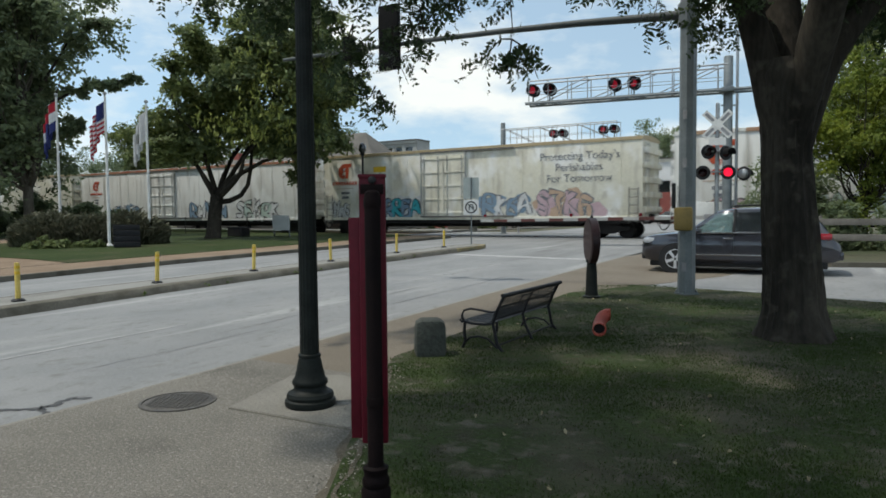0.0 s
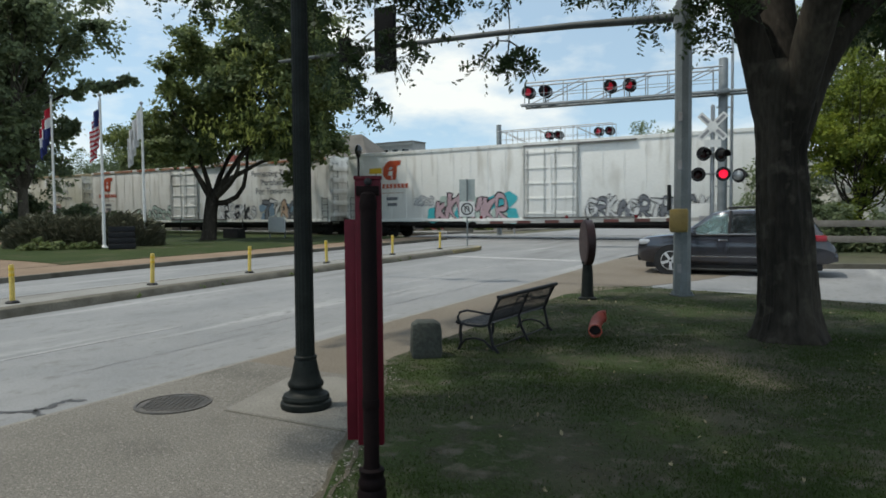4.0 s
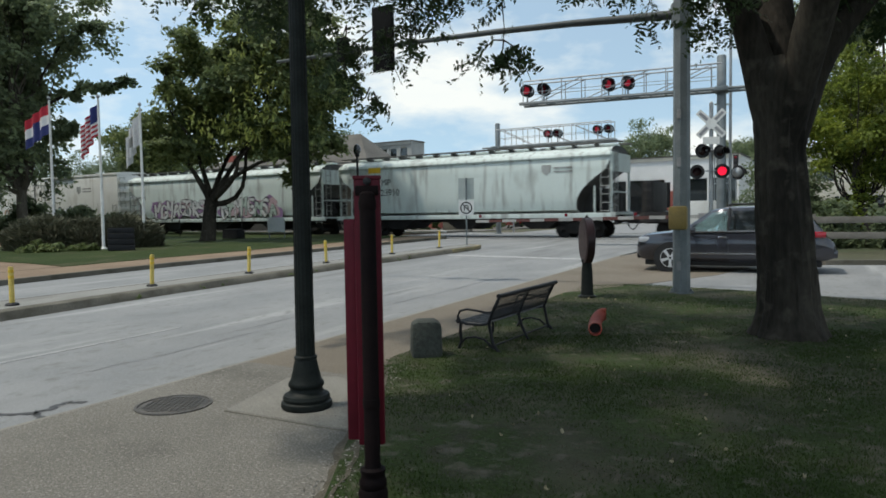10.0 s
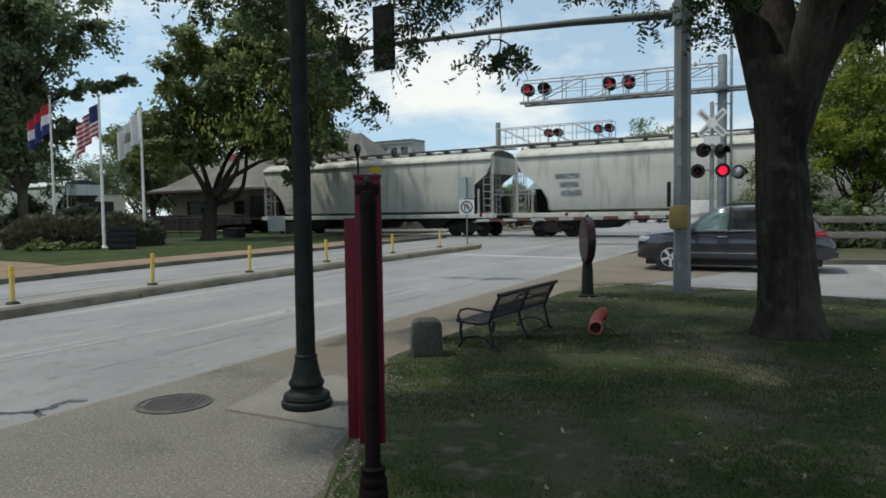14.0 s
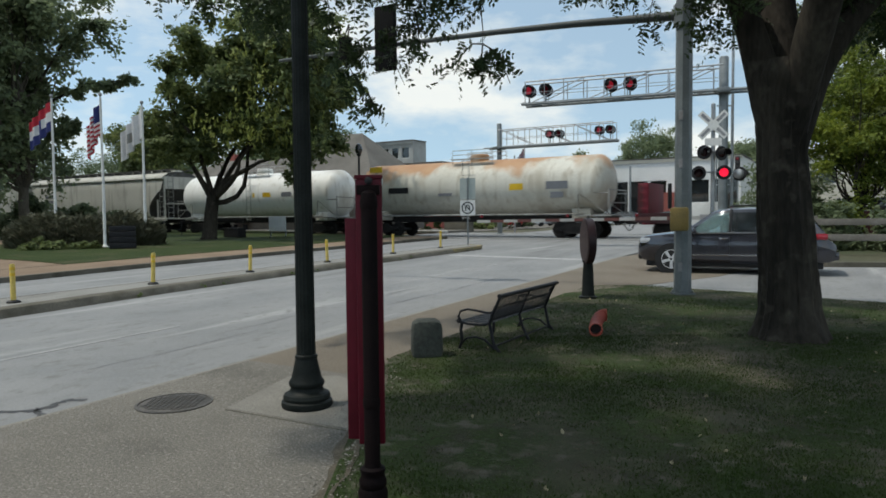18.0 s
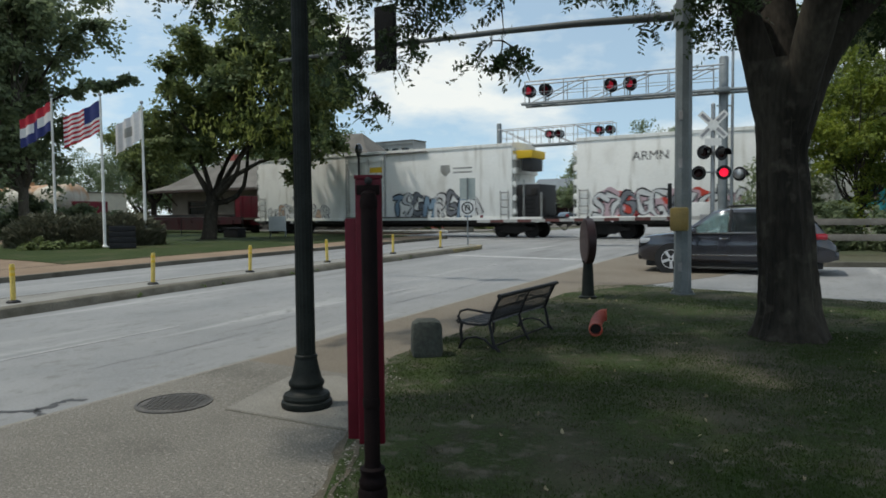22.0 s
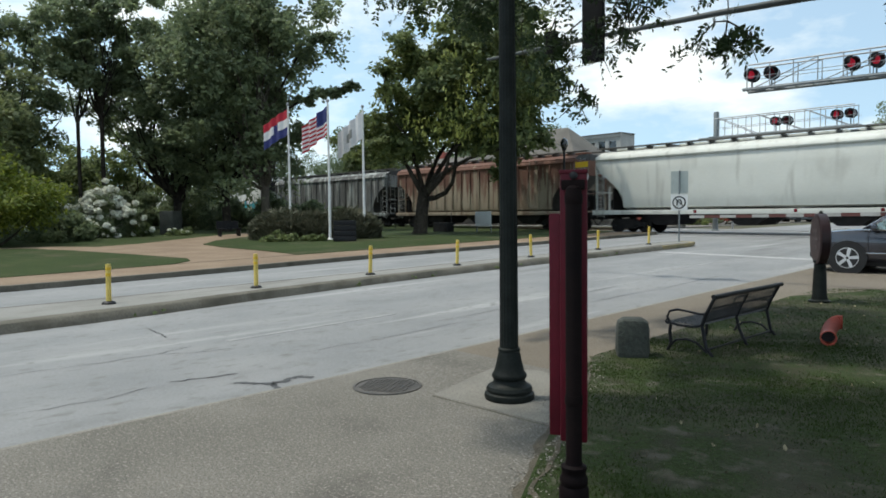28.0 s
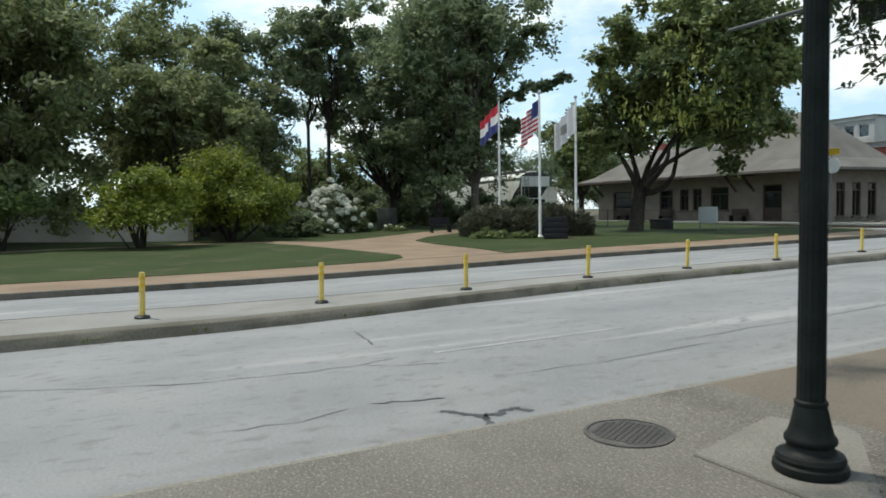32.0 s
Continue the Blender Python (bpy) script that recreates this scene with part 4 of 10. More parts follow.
def manhole(x, y):
    t = thing("manhole_cover", Matrix.Translation(at(x, y, 0.012)), "round rusty cast-iron manhole cover in the pavement", "manhole cover")
    iron = material("rusty_iron", (0.085, 0.080, 0.074), (0.12, 0.108, 0.096), 0.6, 0.4, 4, 40, 0.3, None, 0.3)
    bm = bmesh.new()
    lathe(bm, [(0.315, -0.02), (0.315, 0.010), (0.29, 0.012), (0.288, 0.004)], 40)
    part("rim", bm, iron, t)
    bm = bmesh.new()
    lathe(bm, [(0.283, -0.01), (0.283, 0.006), (0.28, 0.008)], 40)
    lid = part("lid", bm, iron, t)
    for i in range(-6, 7):
        for j in range(-6, 7):
            if (i * i + j * j) ** 0.5 * 0.042 < 0.25:
                g = bmesh.new() if (i, j) == (-4, -4) or "stud" not in bpy.data.meshes else None
                if g is not None:
                    box(g, (0, 0, 0.010), (0.026, 0.026, 0.008))
                    o = part("stud", g, iron, lid, smooth=False)
                else:
                    o = new("stud", bpy.data.meshes["stud"])
                    o.parent = lid
                o.location = (i * 0.042, j * 0.042, 0)


manhole(-2.28, 5.84)


def delineator(q, s):
    t = thing("delineator_post", Matrix.Translation(road(q, s, 0.14)) @ pose(0, 0, 0, random.uniform(-2, 2), random.uniform(-2, 2), random.uniform(0, 90)), "yellow plastic delineator post on the median", "delineator", "posts along the median")
    bm = bmesh.new()
    lathe(bm, [(0.11, 0.0), (0.11, 0.02), (0.09, 0.04), (0.05, 0.05)], 16)
    part("foot", bm, IRON_BLACK, t, "black rubber foot")
    bm = bmesh.new()
    lathe(bm, [(0.042, 0.04), (0.042, 0.62), (0.038, 0.66), (0.0, 0.665)], 14)
    part("tube", bm, YELLOW_FADED, t)
    for z in (0.46, 0.56):
        bm = bmesh.new()
        lathe(bm, [(0.0425, z), (0.0440, z + 0.003), (0.0440, z + 0.047), (0.0425, z + 0.05)], 14)
        part("reflective_band", bm, YELLOW, t)


for s0, q0 in ((-7.2, -12.0), (-4.3, -12.0), (-1.4, -12.0), (1.45, -11.85), (4.15, -11.95), (6.9, -12.0), (9.9, -12.2), (12.8, -12.25), (16.05, -12.37), (19.9, -12.55), (23.3, -12.55)):
    delineator(q0, s0)


def sign_post(p, turn):
    """Keep-right sign on the median's end, with the bare back of two plates above."""
    t = thing("traffic_sign", Matrix.Translation(p) @ pose(0, 0, 0, 0, 0, turn), "square white no-turn sign under two bare sign backs on a post", "traffic sign")
    bm = bmesh.new()
    rod(bm, (0, 0, 0), (0, 0, 2.75), 0.03, 0.03, 10)
    part("post", bm, GALV, t)
    bm = bmesh.new()
    box(bm, (0, -0.036, 1.52), (0.62, 0.006, 0.62), 0.0)
    pl = part("plate", bm, WHITE, t, "white square plate")
    ring = bmesh.new()
    lathe(ring, [(0.25, 0), (0.25, 0.004), (0.20, 0.004), (0.20, 0)], 32, Matrix.Translation((0, -0.040, 1.52)) @ pose(0, 0, 0, 90))
    bmesh.ops.delete(ring, geom=[f for f in ring.faces if len(f.verts) > 4], context="FACES_ONLY")
    part("ring", ring, BLACK, pl, "dark ring")
    g = bmesh.new()
    tube(g, [(-0.08, -0.043, 1.40), (-0.08, -0.043, 1.55), (-0.03, -0.043, 1.63), (0.05, -0.043, 1.62), (0.08, -0.043, 1.54), (0.08, -0.043, 1.44)], 0.024, 6)
    box(g, (0, -0.042, 1.52), (0.46, 0.003, 0.035), 0, Matrix.Translation((0, 0, 1.52)) @ pose(0, 0, 0, 0, 45) @ Matrix.Translation((0, 0, -1.52)))
    part("arrow", g, BLACK, pl)
    for sx in (-0.17, 0.17):
        bm = bmesh.new()
        box(bm, (sx, 0.04, 2.30), (0.30, 0.006, 0.86))
        part("back_plate", bm, GREY_SIGN, t, "bare grey sign back", smooth=False)


sign_post(road(-12.45, 25.5, 0.14), -8)

# ---------- the freight train (local x along the track, y away from the street, z from the rail) ----------
def dirty(name, a, b, grime=(0.16, 0.15, 0.13), amount=0.3, rough=0.6, streak=0.35, vary=0.06):
    return material(name, a, b, rough, 0.0, 0.5, 14, 0.02, None, vary, 0.35, [(grime, amount, 0.55, (1, 1, 0.5)), (grime, streak, 3.2, (1, 1, 0.10))])


def rusted(name, paint, rust, z_mid, spread, streak=(1, 1, 0.12), scale=2.4, amount=0.5, rough=0.75):
    """Paint with rust creeping down from the top: a ragged edge at about z_mid, torn by streaks."""
    m = dirty(name, paint[0], paint[1], paint[2], 0.25, rough, 0.35, 0.12)
    n, l = m.node_tree.nodes, m.node_tree.links
    p = n["Principled BSDF"]
    base = p.inputs["Base Color"].links[0].from_socket
    co, mp, n1, n2 = n.new("ShaderNodeTexCoord"), n.new("ShaderNodeMapping"), n.new("ShaderNodeTexNoise"), n.new("ShaderNodeTexNoise")
    sep, add, add2, ran, mix, tint = n.new("ShaderNodeSeparateXYZ"), n.new("ShaderNodeMath"), n.new("ShaderNodeMath"), n.new("ShaderNodeMapRange"), n.new("ShaderNodeMix"), n.new("ShaderNodeMix")
    mp.inputs["Scale"].default_value = streak
    n1.inputs["Scale"].default_value, n1.inputs["Detail"].default_value = scale, 7
    n2.inputs["Scale"].default_value, n2.inputs["Detail"].default_value = 0.28, 3
    l.new(co.outputs["Object"], mp.inputs["Vector"])
    l.new(mp.outputs["Vector"], n1.inputs["Vector"])
    l.new(co.outputs["Object"], n2.inputs["Vector"])
    l.new(co.outputs["Object"], sep.inputs["Vector"])
    add.operation = add2.operation = "MULTIPLY_ADD"
    add.inputs[1].default_value, add2.inputs[1].default_value = 4.0 * spread, 5.0 * amount
    l.new(n1.outputs["Fac"], add.inputs[0])
    l.new(sep.outputs["Z"], add.inputs[2])
    l.new(n2.outputs["Fac"], add2.inputs[0])
    l.new(add.outputs["Value"], add2.inputs[2])
    top = z_mid + 2.0 * spread + 2.5 * amount
    ran.inputs["From Min"].default_value, ran.inputs["From Max"].default_value = top - 0.25, top + 0.45
    l.new(add2.outputs["Value"], ran.inputs["Value"])
    tint.data_type = mix.data_type = "RGBA"
    tint.inputs[6].default_value, tint.inputs[7].default_value = (*rust[0], 1), (*rust[1], 1)
    l.new(n1.outputs["Fac"], tint.inputs["Factor"])
    l.new(ran.outputs["Result"], mix.inputs["Factor"])
    l.new(base, mix.inputs[6])
    l.new(tint.outputs[2], mix.inputs[7])
    l.new(mix.outputs[2], p.inputs["Base Color"])
    return m


W_REEFER = dirty("white_reefer_paint", (0.80, 0.80, 0.77), (0.74, 0.74, 0.71), (0.55, 0.535, 0.49), 0.2, streak=0.15)
W_REEFER2 = dirty("grimy_white_reefer_paint", (0.78, 0.775, 0.75), (0.70, 0.695, 0.665), (0.50, 0.48, 0.44), 0.3, streak=0.3)
W_REEFER3 = material("peeling_cream_reefer_paint", (0.63, 0.60, 0.49), (0.68, 0.66, 0.57), 0.65, 0.0, 0.6, 14, 0.03, None, 0.08, 0.3, [((0.43, 0.40, 0.33), 0.25, 3.0, (1, 1, 0.10)), ((0.80, 0.80, 0.78), 0.42, 0.95, (1, 1, 0.8)), ((0.50, 0.47, 0.40), 0.22, 2.2, (1, 1, 0.6))])
TAN_ROOF = dirty("tan_roof", (0.42, 0.33, 0.20), (0.46, 0.37, 0.23), (0.30, 0.25, 0.18), 0.2)
STRIPE_RED = dirty("red_stripe", (0.36, 0.10, 0.06), (0.40, 0.19, 0.11), (0.42, 0.32, 0.22), 0.4)
GREY_GREEN = dirty("pale_green_grey_hopper_paint", (0.60, 0.67, 0.645), (0.56, 0.63, 0.605), (0.33, 0.35, 0.335), 0.2, streak=0.3)
BEIGE = dirty("beige_grey_hopper_paint", (0.515, 0.515, 0.470), (0.465, 0.465, 0.425), (0.32, 0.315, 0.28), 0.2, streak=0.3)
PALE = dirty("pale_hopper_paint", (0.62, 0.63, 0.585), (0.57, 0.58, 0.535), (0.42, 0.42, 0.385), 0.2, streak=0.2)
DARKHOP = dirty("weathered_dark_grey_hopper", (0.13, 0.135, 0.135), (0.09, 0.09, 0.088), (0.42, 0.45, 0.44), 0.25, 0.8, 0.42, 0.35)
RUSTHOP = rusted("rusted_brown_hopper", ((0.36, 0.31, 0.235), (0.29, 0.235, 0.17), (0.13, 0.085, 0.06)), ((0.115, 0.058, 0.047), (0.20, 0.108, 0.078)), 2.75, 2.0, (1, 1, 0.05), 5.5, 0.35, 0.85)
TANK_WHITE = dirty("white_tank_paint", (0.80, 0.80, 0.77), (0.75, 0.75, 0.72), (0.52, 0.50, 0.45), 0.15, 0.4, 0.15)
TANK_RUST = rusted("rust_stained_tank", ((0.60, 0.585, 0.52), (0.53, 0.51, 0.44), (0.40, 0.36, 0.29)), ((0.34, 0.155, 0.065), (0.50, 0.32, 0.18)), 3.75, 0.35, (1, 1, 0.35), 1.6, 1.0, 0.55)
FLAT_BLACK = dirty("black_flatcar_paint", (0.014, 0.014, 0.015), (0.020, 0.019, 0.019), (0.05, 0.043, 0.038), 0.2, 0.7)
FLAT_RED = dirty("dark_red_flatcar_paint", (0.18, 0.016, 0.03), (0.14, 0.014, 0.025), (0.09, 0.03, 0.03), 0.3, 0.65)
TRUCK = material("bogie_iron", (0.012, 0.011, 0.011), (0.021, 0.019, 0.018), 0.85, 0.1, 3, 20, 0.2)
STEEL_GREY = dirty("grey_steel", (0.36, 0.37, 0.36), (0.30, 0.31, 0.30))
TRACK_DARK = material("dark_grimy_steel", (0.10, 0.10, 0.095), (0.16, 0.155, 0.145), 0.7, 0.1, 3, 20, 0.05)
SLOGAN = material("slogan_grey", (0.13, 0.14, 0.16), (0.19, 0.20, 0.215), 0.6, 0, 3, 20, 0, None, 0.1, 0.3, [((0.55, 0.53, 0.48), 0.22, 6.0, (1, 1, 1))])
INK = {k: material("spray_" + k, c, tuple(x * 0.85 for x in c), 0.55, 0, 3, 20) for k, c in dict(black=(0.012, 0.012, 0.016), grey=(0.16, 0.17, 0.19), blue=(0.19, 0.28, 0.37), teal=(0.05, 0.40, 0.45), pink=(0.47, 0.34, 0.37), mint=(0.41, 0.50, 0.45), lime=(0.40, 0.45, 0.33), orange=(0.46, 0.33, 0.24), red=(0.50, 0.05, 0.03), white=(0.58, 0.59, 0.59), violet=(0.26, 0.16, 0.30), yellow=(0.65, 0.42, 0.02)).items()}


def bogie(car, x):
    b = bmesh.new()
    for y in (-1.02, 1.02):
        prism(b, [(-1.15, 0.42), (-1.15, 0.55), (-0.7, 0.60), (-0.35, 0.80), (0.35, 0.80), (0.7, 0.60), (1.15, 0.55), (1.15, 0.42), (0.75, 0.40), (0.35, 0.24), (-0.35, 0.24), (-0.75, 0.40)], "y", y - 0.09, y + 0.09, Matrix.Translation((x, 0, 0)))
    box(b, (x, 0, 0.56), (0.5, 2.0, 0.3), 0.03)
    f = part("bogie", b, TRUCK, car, "rusty brown cast bogie")
    for dx in (-0.89, 0.89):
        w = bmesh.new()
        for y in (-0.76, 0.76):
            lathe(w, [(0.10, -0.07), (0.30, -0.05), (0.46, -0.05), (0.46, -0.02), (0.43, 0.0), (0.425, 0.07), (0.30, 0.06), (0.10, 0.08)], 24, Matrix.Translation((x + dx, y, 0.43)) @ pose(0, 0, 0, 90 if y < 0 else -90))
        rod(w, (x + dx, -1.1, 0.43), (x + dx, 1.1, 0.43), 0.08)
        part("wheelset", w, TRUCK, f)


def under(car, L, z=1.02, mat=None):
    b = bmesh.new()
    box(b, (0, 0, z), (L - 1.2, 0.5, 0.35))
    part("centre_sill", b, mat or TRUCK, car)
    for sx in (-1, 1):
        b = bmesh.new()
        box(b, (sx * (L / 2 - 0.45), 0, 0.86), (0.95, 0.16, 0.20), 0.03)
        box(b, (sx * (L / 2 - 0.12), 0, 0.86), (0.28, 0.24, 0.30), 0.05)
        tube(b, [(sx * (L / 2 - 0.3), -0.35, 0.75), (sx * (L / 2 - 0.1), -0.36, 0.45), (sx * L / 2, -0.36, 0.40)], 0.03, 6)
        part("coupler", b, TRUCK, car)
        bogie(car, sx * (L / 2 - 2.6))


def ladder(car, x, y, z0, z1, mat, w=0.45, axis="x"):
    b = bmesh.new()
    o = Vector((w / 2, 0, 0)) if axis == "x" else Vector((0, w / 2, 0))
    c = Vector((x, y, 0))
    for s in (-1, 1):
        rod(b, c + o * s + Vector((0, 0, z0)), c + o * s + Vector((0, 0, z1)), 0.022, n=6)
    n = int((z1 - z0) / 0.4)
    for k in range(n + 1):
        z = z0 + 0.1 + k * (z1 - z0 - 0.2) / n
        rod(b, c - o + Vector((0, 0, z)), c + o + Vector((0, 0, z)), 0.018, n=6)
    part("ladder", b, mat, car)


def text_on(body, words, x, z, size, mat, y, label="", spacing=1.0):
    c = bpy.data.curves.new("lettering", "FONT")
    c.body, c.size, c.extrude, c.align_x = words, size, 0.002, "CENTER"
    c.space_character = spacing
    c.materials.append(mat)
    tmp = new("lettering", c)
    me = bpy.data.meshes.new_from_object(tmp.evaluated_get(bpy.context.evaluated_depsgraph_get()))
    bpy.data.objects.remove(tmp)
    me.name = "lettering"
    if not me.materials:
        me.materials.append(mat)
    o = new("lettering", me)
    o.parent = body
    o.matrix_basis = pose(x, y, z, 90, 0, 0)
    if label:
        o["label"] = label
    return o


GLYPHS = (((0, 0), (0.05, 1), (0.75, 0.95), (0.8, 0.55), (0.1, 0.5), (0.85, 0.05)), ((0.9, 0.85), (0.35, 1), (0.05, 0.7), (0.8, 0.4), (0.6, 0.02), (0.0, 0.12)),
          ((0.1, 0), (0.05, 1), (0.5, 0.35), (0.9, 1), (0.85, 0)), ((0.0, 0.1), (0.45, 1), (0.9, 0.05), (0.7, 0.42), (0.2, 0.4)), ((0.85, 0.9), (0.2, 0.95), (0.0, 0.5), (0.25, 0.05), (0.85, 0.12), (0.8, 0.5), (0.5, 0.5)),
          ((0.1, 1), (0.05, 0), (0.15, 0.5), (0.85, 1), (0.2, 0.52), (0.9, 0)), ((0.0, 0.95), (0.9, 0.9), (0.45, 0.6), (0.5, 0.0)))


def spray(body, x0, x1, z0, z1, colours, seed, y, letters=6, cloud=None):
    """A row of crowded, fat sprayed letters on a side: an outline colour, fills, and a cloud of colour behind."""
    rng = random.Random(seed)
    h = (z1 - z0) * 0.80
    n = max(3, int(round((x1 - x0) / (h * 0.62))))
    w = (x1 - x0) / n
    if cloud:
        for j, ink in enumerate(cloud):
            for k in range(int(n * 1.2) + 1):
                b = bmesh.new()
                cx = x0 - 0.2 * w + (x1 - x0 + 0.4 * w) * rng.random()
                cz = z0 + h * rng.uniform(0.15, 0.95)
                r0 = h * rng.uniform(0.22, 0.42)
                turn = rng.random() * 6.28
                vs = [b.verts.new((cx + r0 * (1 + 0.16 * math.sin(3 * a + turn)) * 1.25 * math.cos(a), y + 0.006 - 0.003 * j - 0.00012 * k, cz + r0 * (1 + 0.14 * math.cos(4 * a + turn)) * math.sin(a))) for a in (2 * math.pi * i / 18 for i in range(18))]
                b.faces.new(vs)
                bmesh.ops.recalc_face_normals(b, faces=b.faces[:])
                part("graffiti_cloud", b, INK[ink], body, "cloud of sprayed colour", smooth=False)
    for k in range(n):
        cx = x0 + w * k + rng.uniform(-0.06, 0.06) * w
        lean, up = rng.uniform(-0.30, 0.34), rng.uniform(-0.10, 0.12) * h
        tall = rng.uniform(0.82, 1.10)
        pts = [Vector((cx + w * ((gx + rng.uniform(-0.14, 0.14)) * 0.92 + lean * (gz - 0.5) * 0.6), 0, z0 + up + h * (gz + rng.uniform(-0.12, 0.12)) * tall)) for gx, gz in rng.choice(GLYPHS)]
        fine = []
        for i, (a, c) in enumerate(zip(pts, pts[1:])):
            before, after = pts[max(i - 1, 0)], pts[min(i + 2, len(pts) - 1)]
            for q in range(4):
                f = q / 4
                fine.append(0.5 * ((2 * a) + (c - before) * f + (2 * before - 5 * a + 4 * c - after) * f * f + (3 * a - before - 3 * c + after) * f ** 3))
        fine.append(pts[-1])
        for r, ink, dy in ((0.165 * h, colours[0], 0.004), (0.098 * h, colours[1 + k % (len(colours) - 1)], 0.010)):
            b = bmesh.new()
            prev = None
            last = len(fine) - 1
            for i, p in enumerate(fine):
                d = (fine[min(i + 1, last)] - fine[max(i - 1, 0)]).normalized()
                m = Vector((-d.z, 0, d.x)) * r * (0.80 + 0.35 * math.sin(i * 0.8 + 2.0 * k))
                e = p - d * r * 0.8 if i == 0 else (p + d * r * 0.8 if i == last else p)
                yy = y - dy - 0.00012 * i - 0.00001 * k
                pair = (b.verts.new((e.x + m.x, yy, e.z + m.z)), b.verts.new((e.x - m.x, yy, e.z - m.z)))
                if prev:
                    b.faces.new((prev[0], prev[1], pair[1], pair[0]))
                prev = pair
            bmesh.ops.recalc_face_normals(b, faces=b.faces[:])
            part("graffiti", b, INK[ink], body, "sprayed graffiti letter", smooth=False)


def reefer(L, H, paint, roof, door=0.0, stripe=None, ribs=True, yellow_end=False, label=""):
    car = thing("refrigerator_car", Matrix(), label, "freight car", "cars of the train")
    B, y = L - 1.5, -1.52
    z0, z1 = 1.02, H
    xa, xb = (-B / 2 + 0.35, B / 2 - 1.75) if yellow_end else (-B / 2, B / 2)
    ends = {-1: xa, 1: xb}
    b = bmesh.new()
    box(b, ((xa + xb) / 2, 0, (z0 + z1 - 0.12) / 2), (xb - xa, 3.04, z1 - 0.12 - z0), 0.03)
    body = part("body", b, paint, car)
    b = bmesh.new()
    prism(b, [(-1.56, z1 - 0.26), (-1.56, z1 - 0.10), (-0.9, z1 - 0.02), (0, z1), (0.9, z1 - 0.02), (1.56, z1 - 0.10), (1.56, z1 - 0.26)], "x", xa - 0.015, xb + 0.015)
    part("roof", b, roof, car)
    if stripe:
        for k in range(stripe[1]):
            b = bmesh.new()
            w = B / (stripe[1] * 1.0)
            x = -B / 2 + w * (k + 0.5)
            box(b, (x, y - 0.046, z1 - 0.19), (w * (0.80 if stripe[1] > 2 else 0.99), 0.006, 0.17))
            part("roof_stripe", b, stripe[0], body, "red painted stripe", smooth=False)
    b = bmesh.new()
    box(b, (0, y - 0.02, z0 + 0.02), (B, 0.06, 0.16), 0.01)
    part("side_sill", b, paint, car)
    b = bmesh.new()
    box(b, (0, y + 0.10, z0 - 0.16), (B - 1.0, 0.10, 0.20), 0.01)
    part("lower_sill", b, TRUCK, car, "rusty lower sill", smooth=False)
    n = int(B / 1.05)
    for k in range(n + 1):
        x = xa + (xb - xa) * k / n
        if abs(x - door) < 2.0 or not ribs:
            continue
        r = bmesh.new()
        box(r, (x, y - 0.006, (z0 + z1) / 2 - 0.05), (0.05, 0.02, z1 - z0 - 0.35))
        part("rib", r, paint, body, smooth=False)
    dw = 2.9
    d = bmesh.new()
    box(d, (door, y - 0.05, (z0 + z1) / 2 - 0.08), (dw, 0.09, z1 - z0 - 0.42), 0.02)
    dr = part("sliding_door", d, paint, car, "sliding plug door with locking bars")
    for k in range(5):
        r = bmesh.new()
        z = z0 + 0.35 + k * (z1 - z0 - 1.0) / 4
        box(r, (door, y - 0.11, z), (dw - 0.1, 0.04, 0.10), 0.01)
        part("door_rib", r, paint, dr, smooth=False)
    for dx in (-1.25, -0.30, 0.30, 1.25):
        r = bmesh.new()
        rod(r, (door + dx, y - 0.13, z0 + 0.15), (door + dx, y - 0.13, z1 - 0.5), 0.025, n=6)
        part("locking_bar", r, STEEL_GREY, dr)
    for z in (z0 + 0.12, z1 - 0.28):
        r = bmesh.new()
        box(r, (door + dw * 0.50, y - 0.08, z), (dw * 2.05, 0.10, 0.08))
        part("door_track", r, TRACK_DARK, car, "dark sliding-door track", smooth=False)
    for dx in (-dw / 2, dw / 2):
        r = bmesh.new()
        box(r, (door + dx, y - 0.075, (z0 + z1) / 2 - 0.08), (0.07, 0.12, z1 - z0 - 0.42), 0.01)
        part("door_edge", r, STEEL_GREY, dr, smooth=False)
    r = bmesh.new()
    box(r, (door, y - 0.12, (z0 + z1) / 2 - 0.25), (0.16, 0.05, z1 - z0 - 1.1), 0.01)
    part("door_post", r, paint, dr, smooth=False)
    for sx in (-1, 1):
        for k in range(5):
            r = bmesh.new()
            box(r, (ends[sx] + sx * 0.09, 0, z0 + 0.4 + k * 0.72), (0.22, 2.9, 0.30), 0.05)
            part("end_rib", r, paint, body)
        ladder(car, ends[sx] - sx * 0.4, y - 0.07, z0 - 0.25, z0 + 1.5, TRACK_DARK)
        ladder(car, ends[sx] + sx * 0.16, -1.2, z0 - 0.2, z1 - 0.4, STEEL_GREY, axis="y")
    if yellow_end:
        r = bmesh.new()
        box(r, (xb + 0.55, -0.5, z1 - 0.72), (1.15, 1.7, 0.42), 0.05)
        part("unit_guard", r, INK[yellow_end], car, "%s guard over the cooling unit" % yellow_end)
        r = bmesh.new()
        box(r, (xb + 0.75, -0.55, z1 - 1.25), (0.62, 1.4, 0.66), 0.05)
        part("radiator_box", r, BLACK, car, "black radiator box under the guard")
        r = bmesh.new()
        box(r, (xb + 0.95, 0, z0 + 0.03), (1.9, 2.9, 0.12), 0.01)
        part("end_platform", r, TRUCK, car, smooth=False)
        r = bmesh.new()
        box(r, (xb + 0.85, -0.2, z0 + 0.95), (1.35, 2.2, 1.75), 0.06)
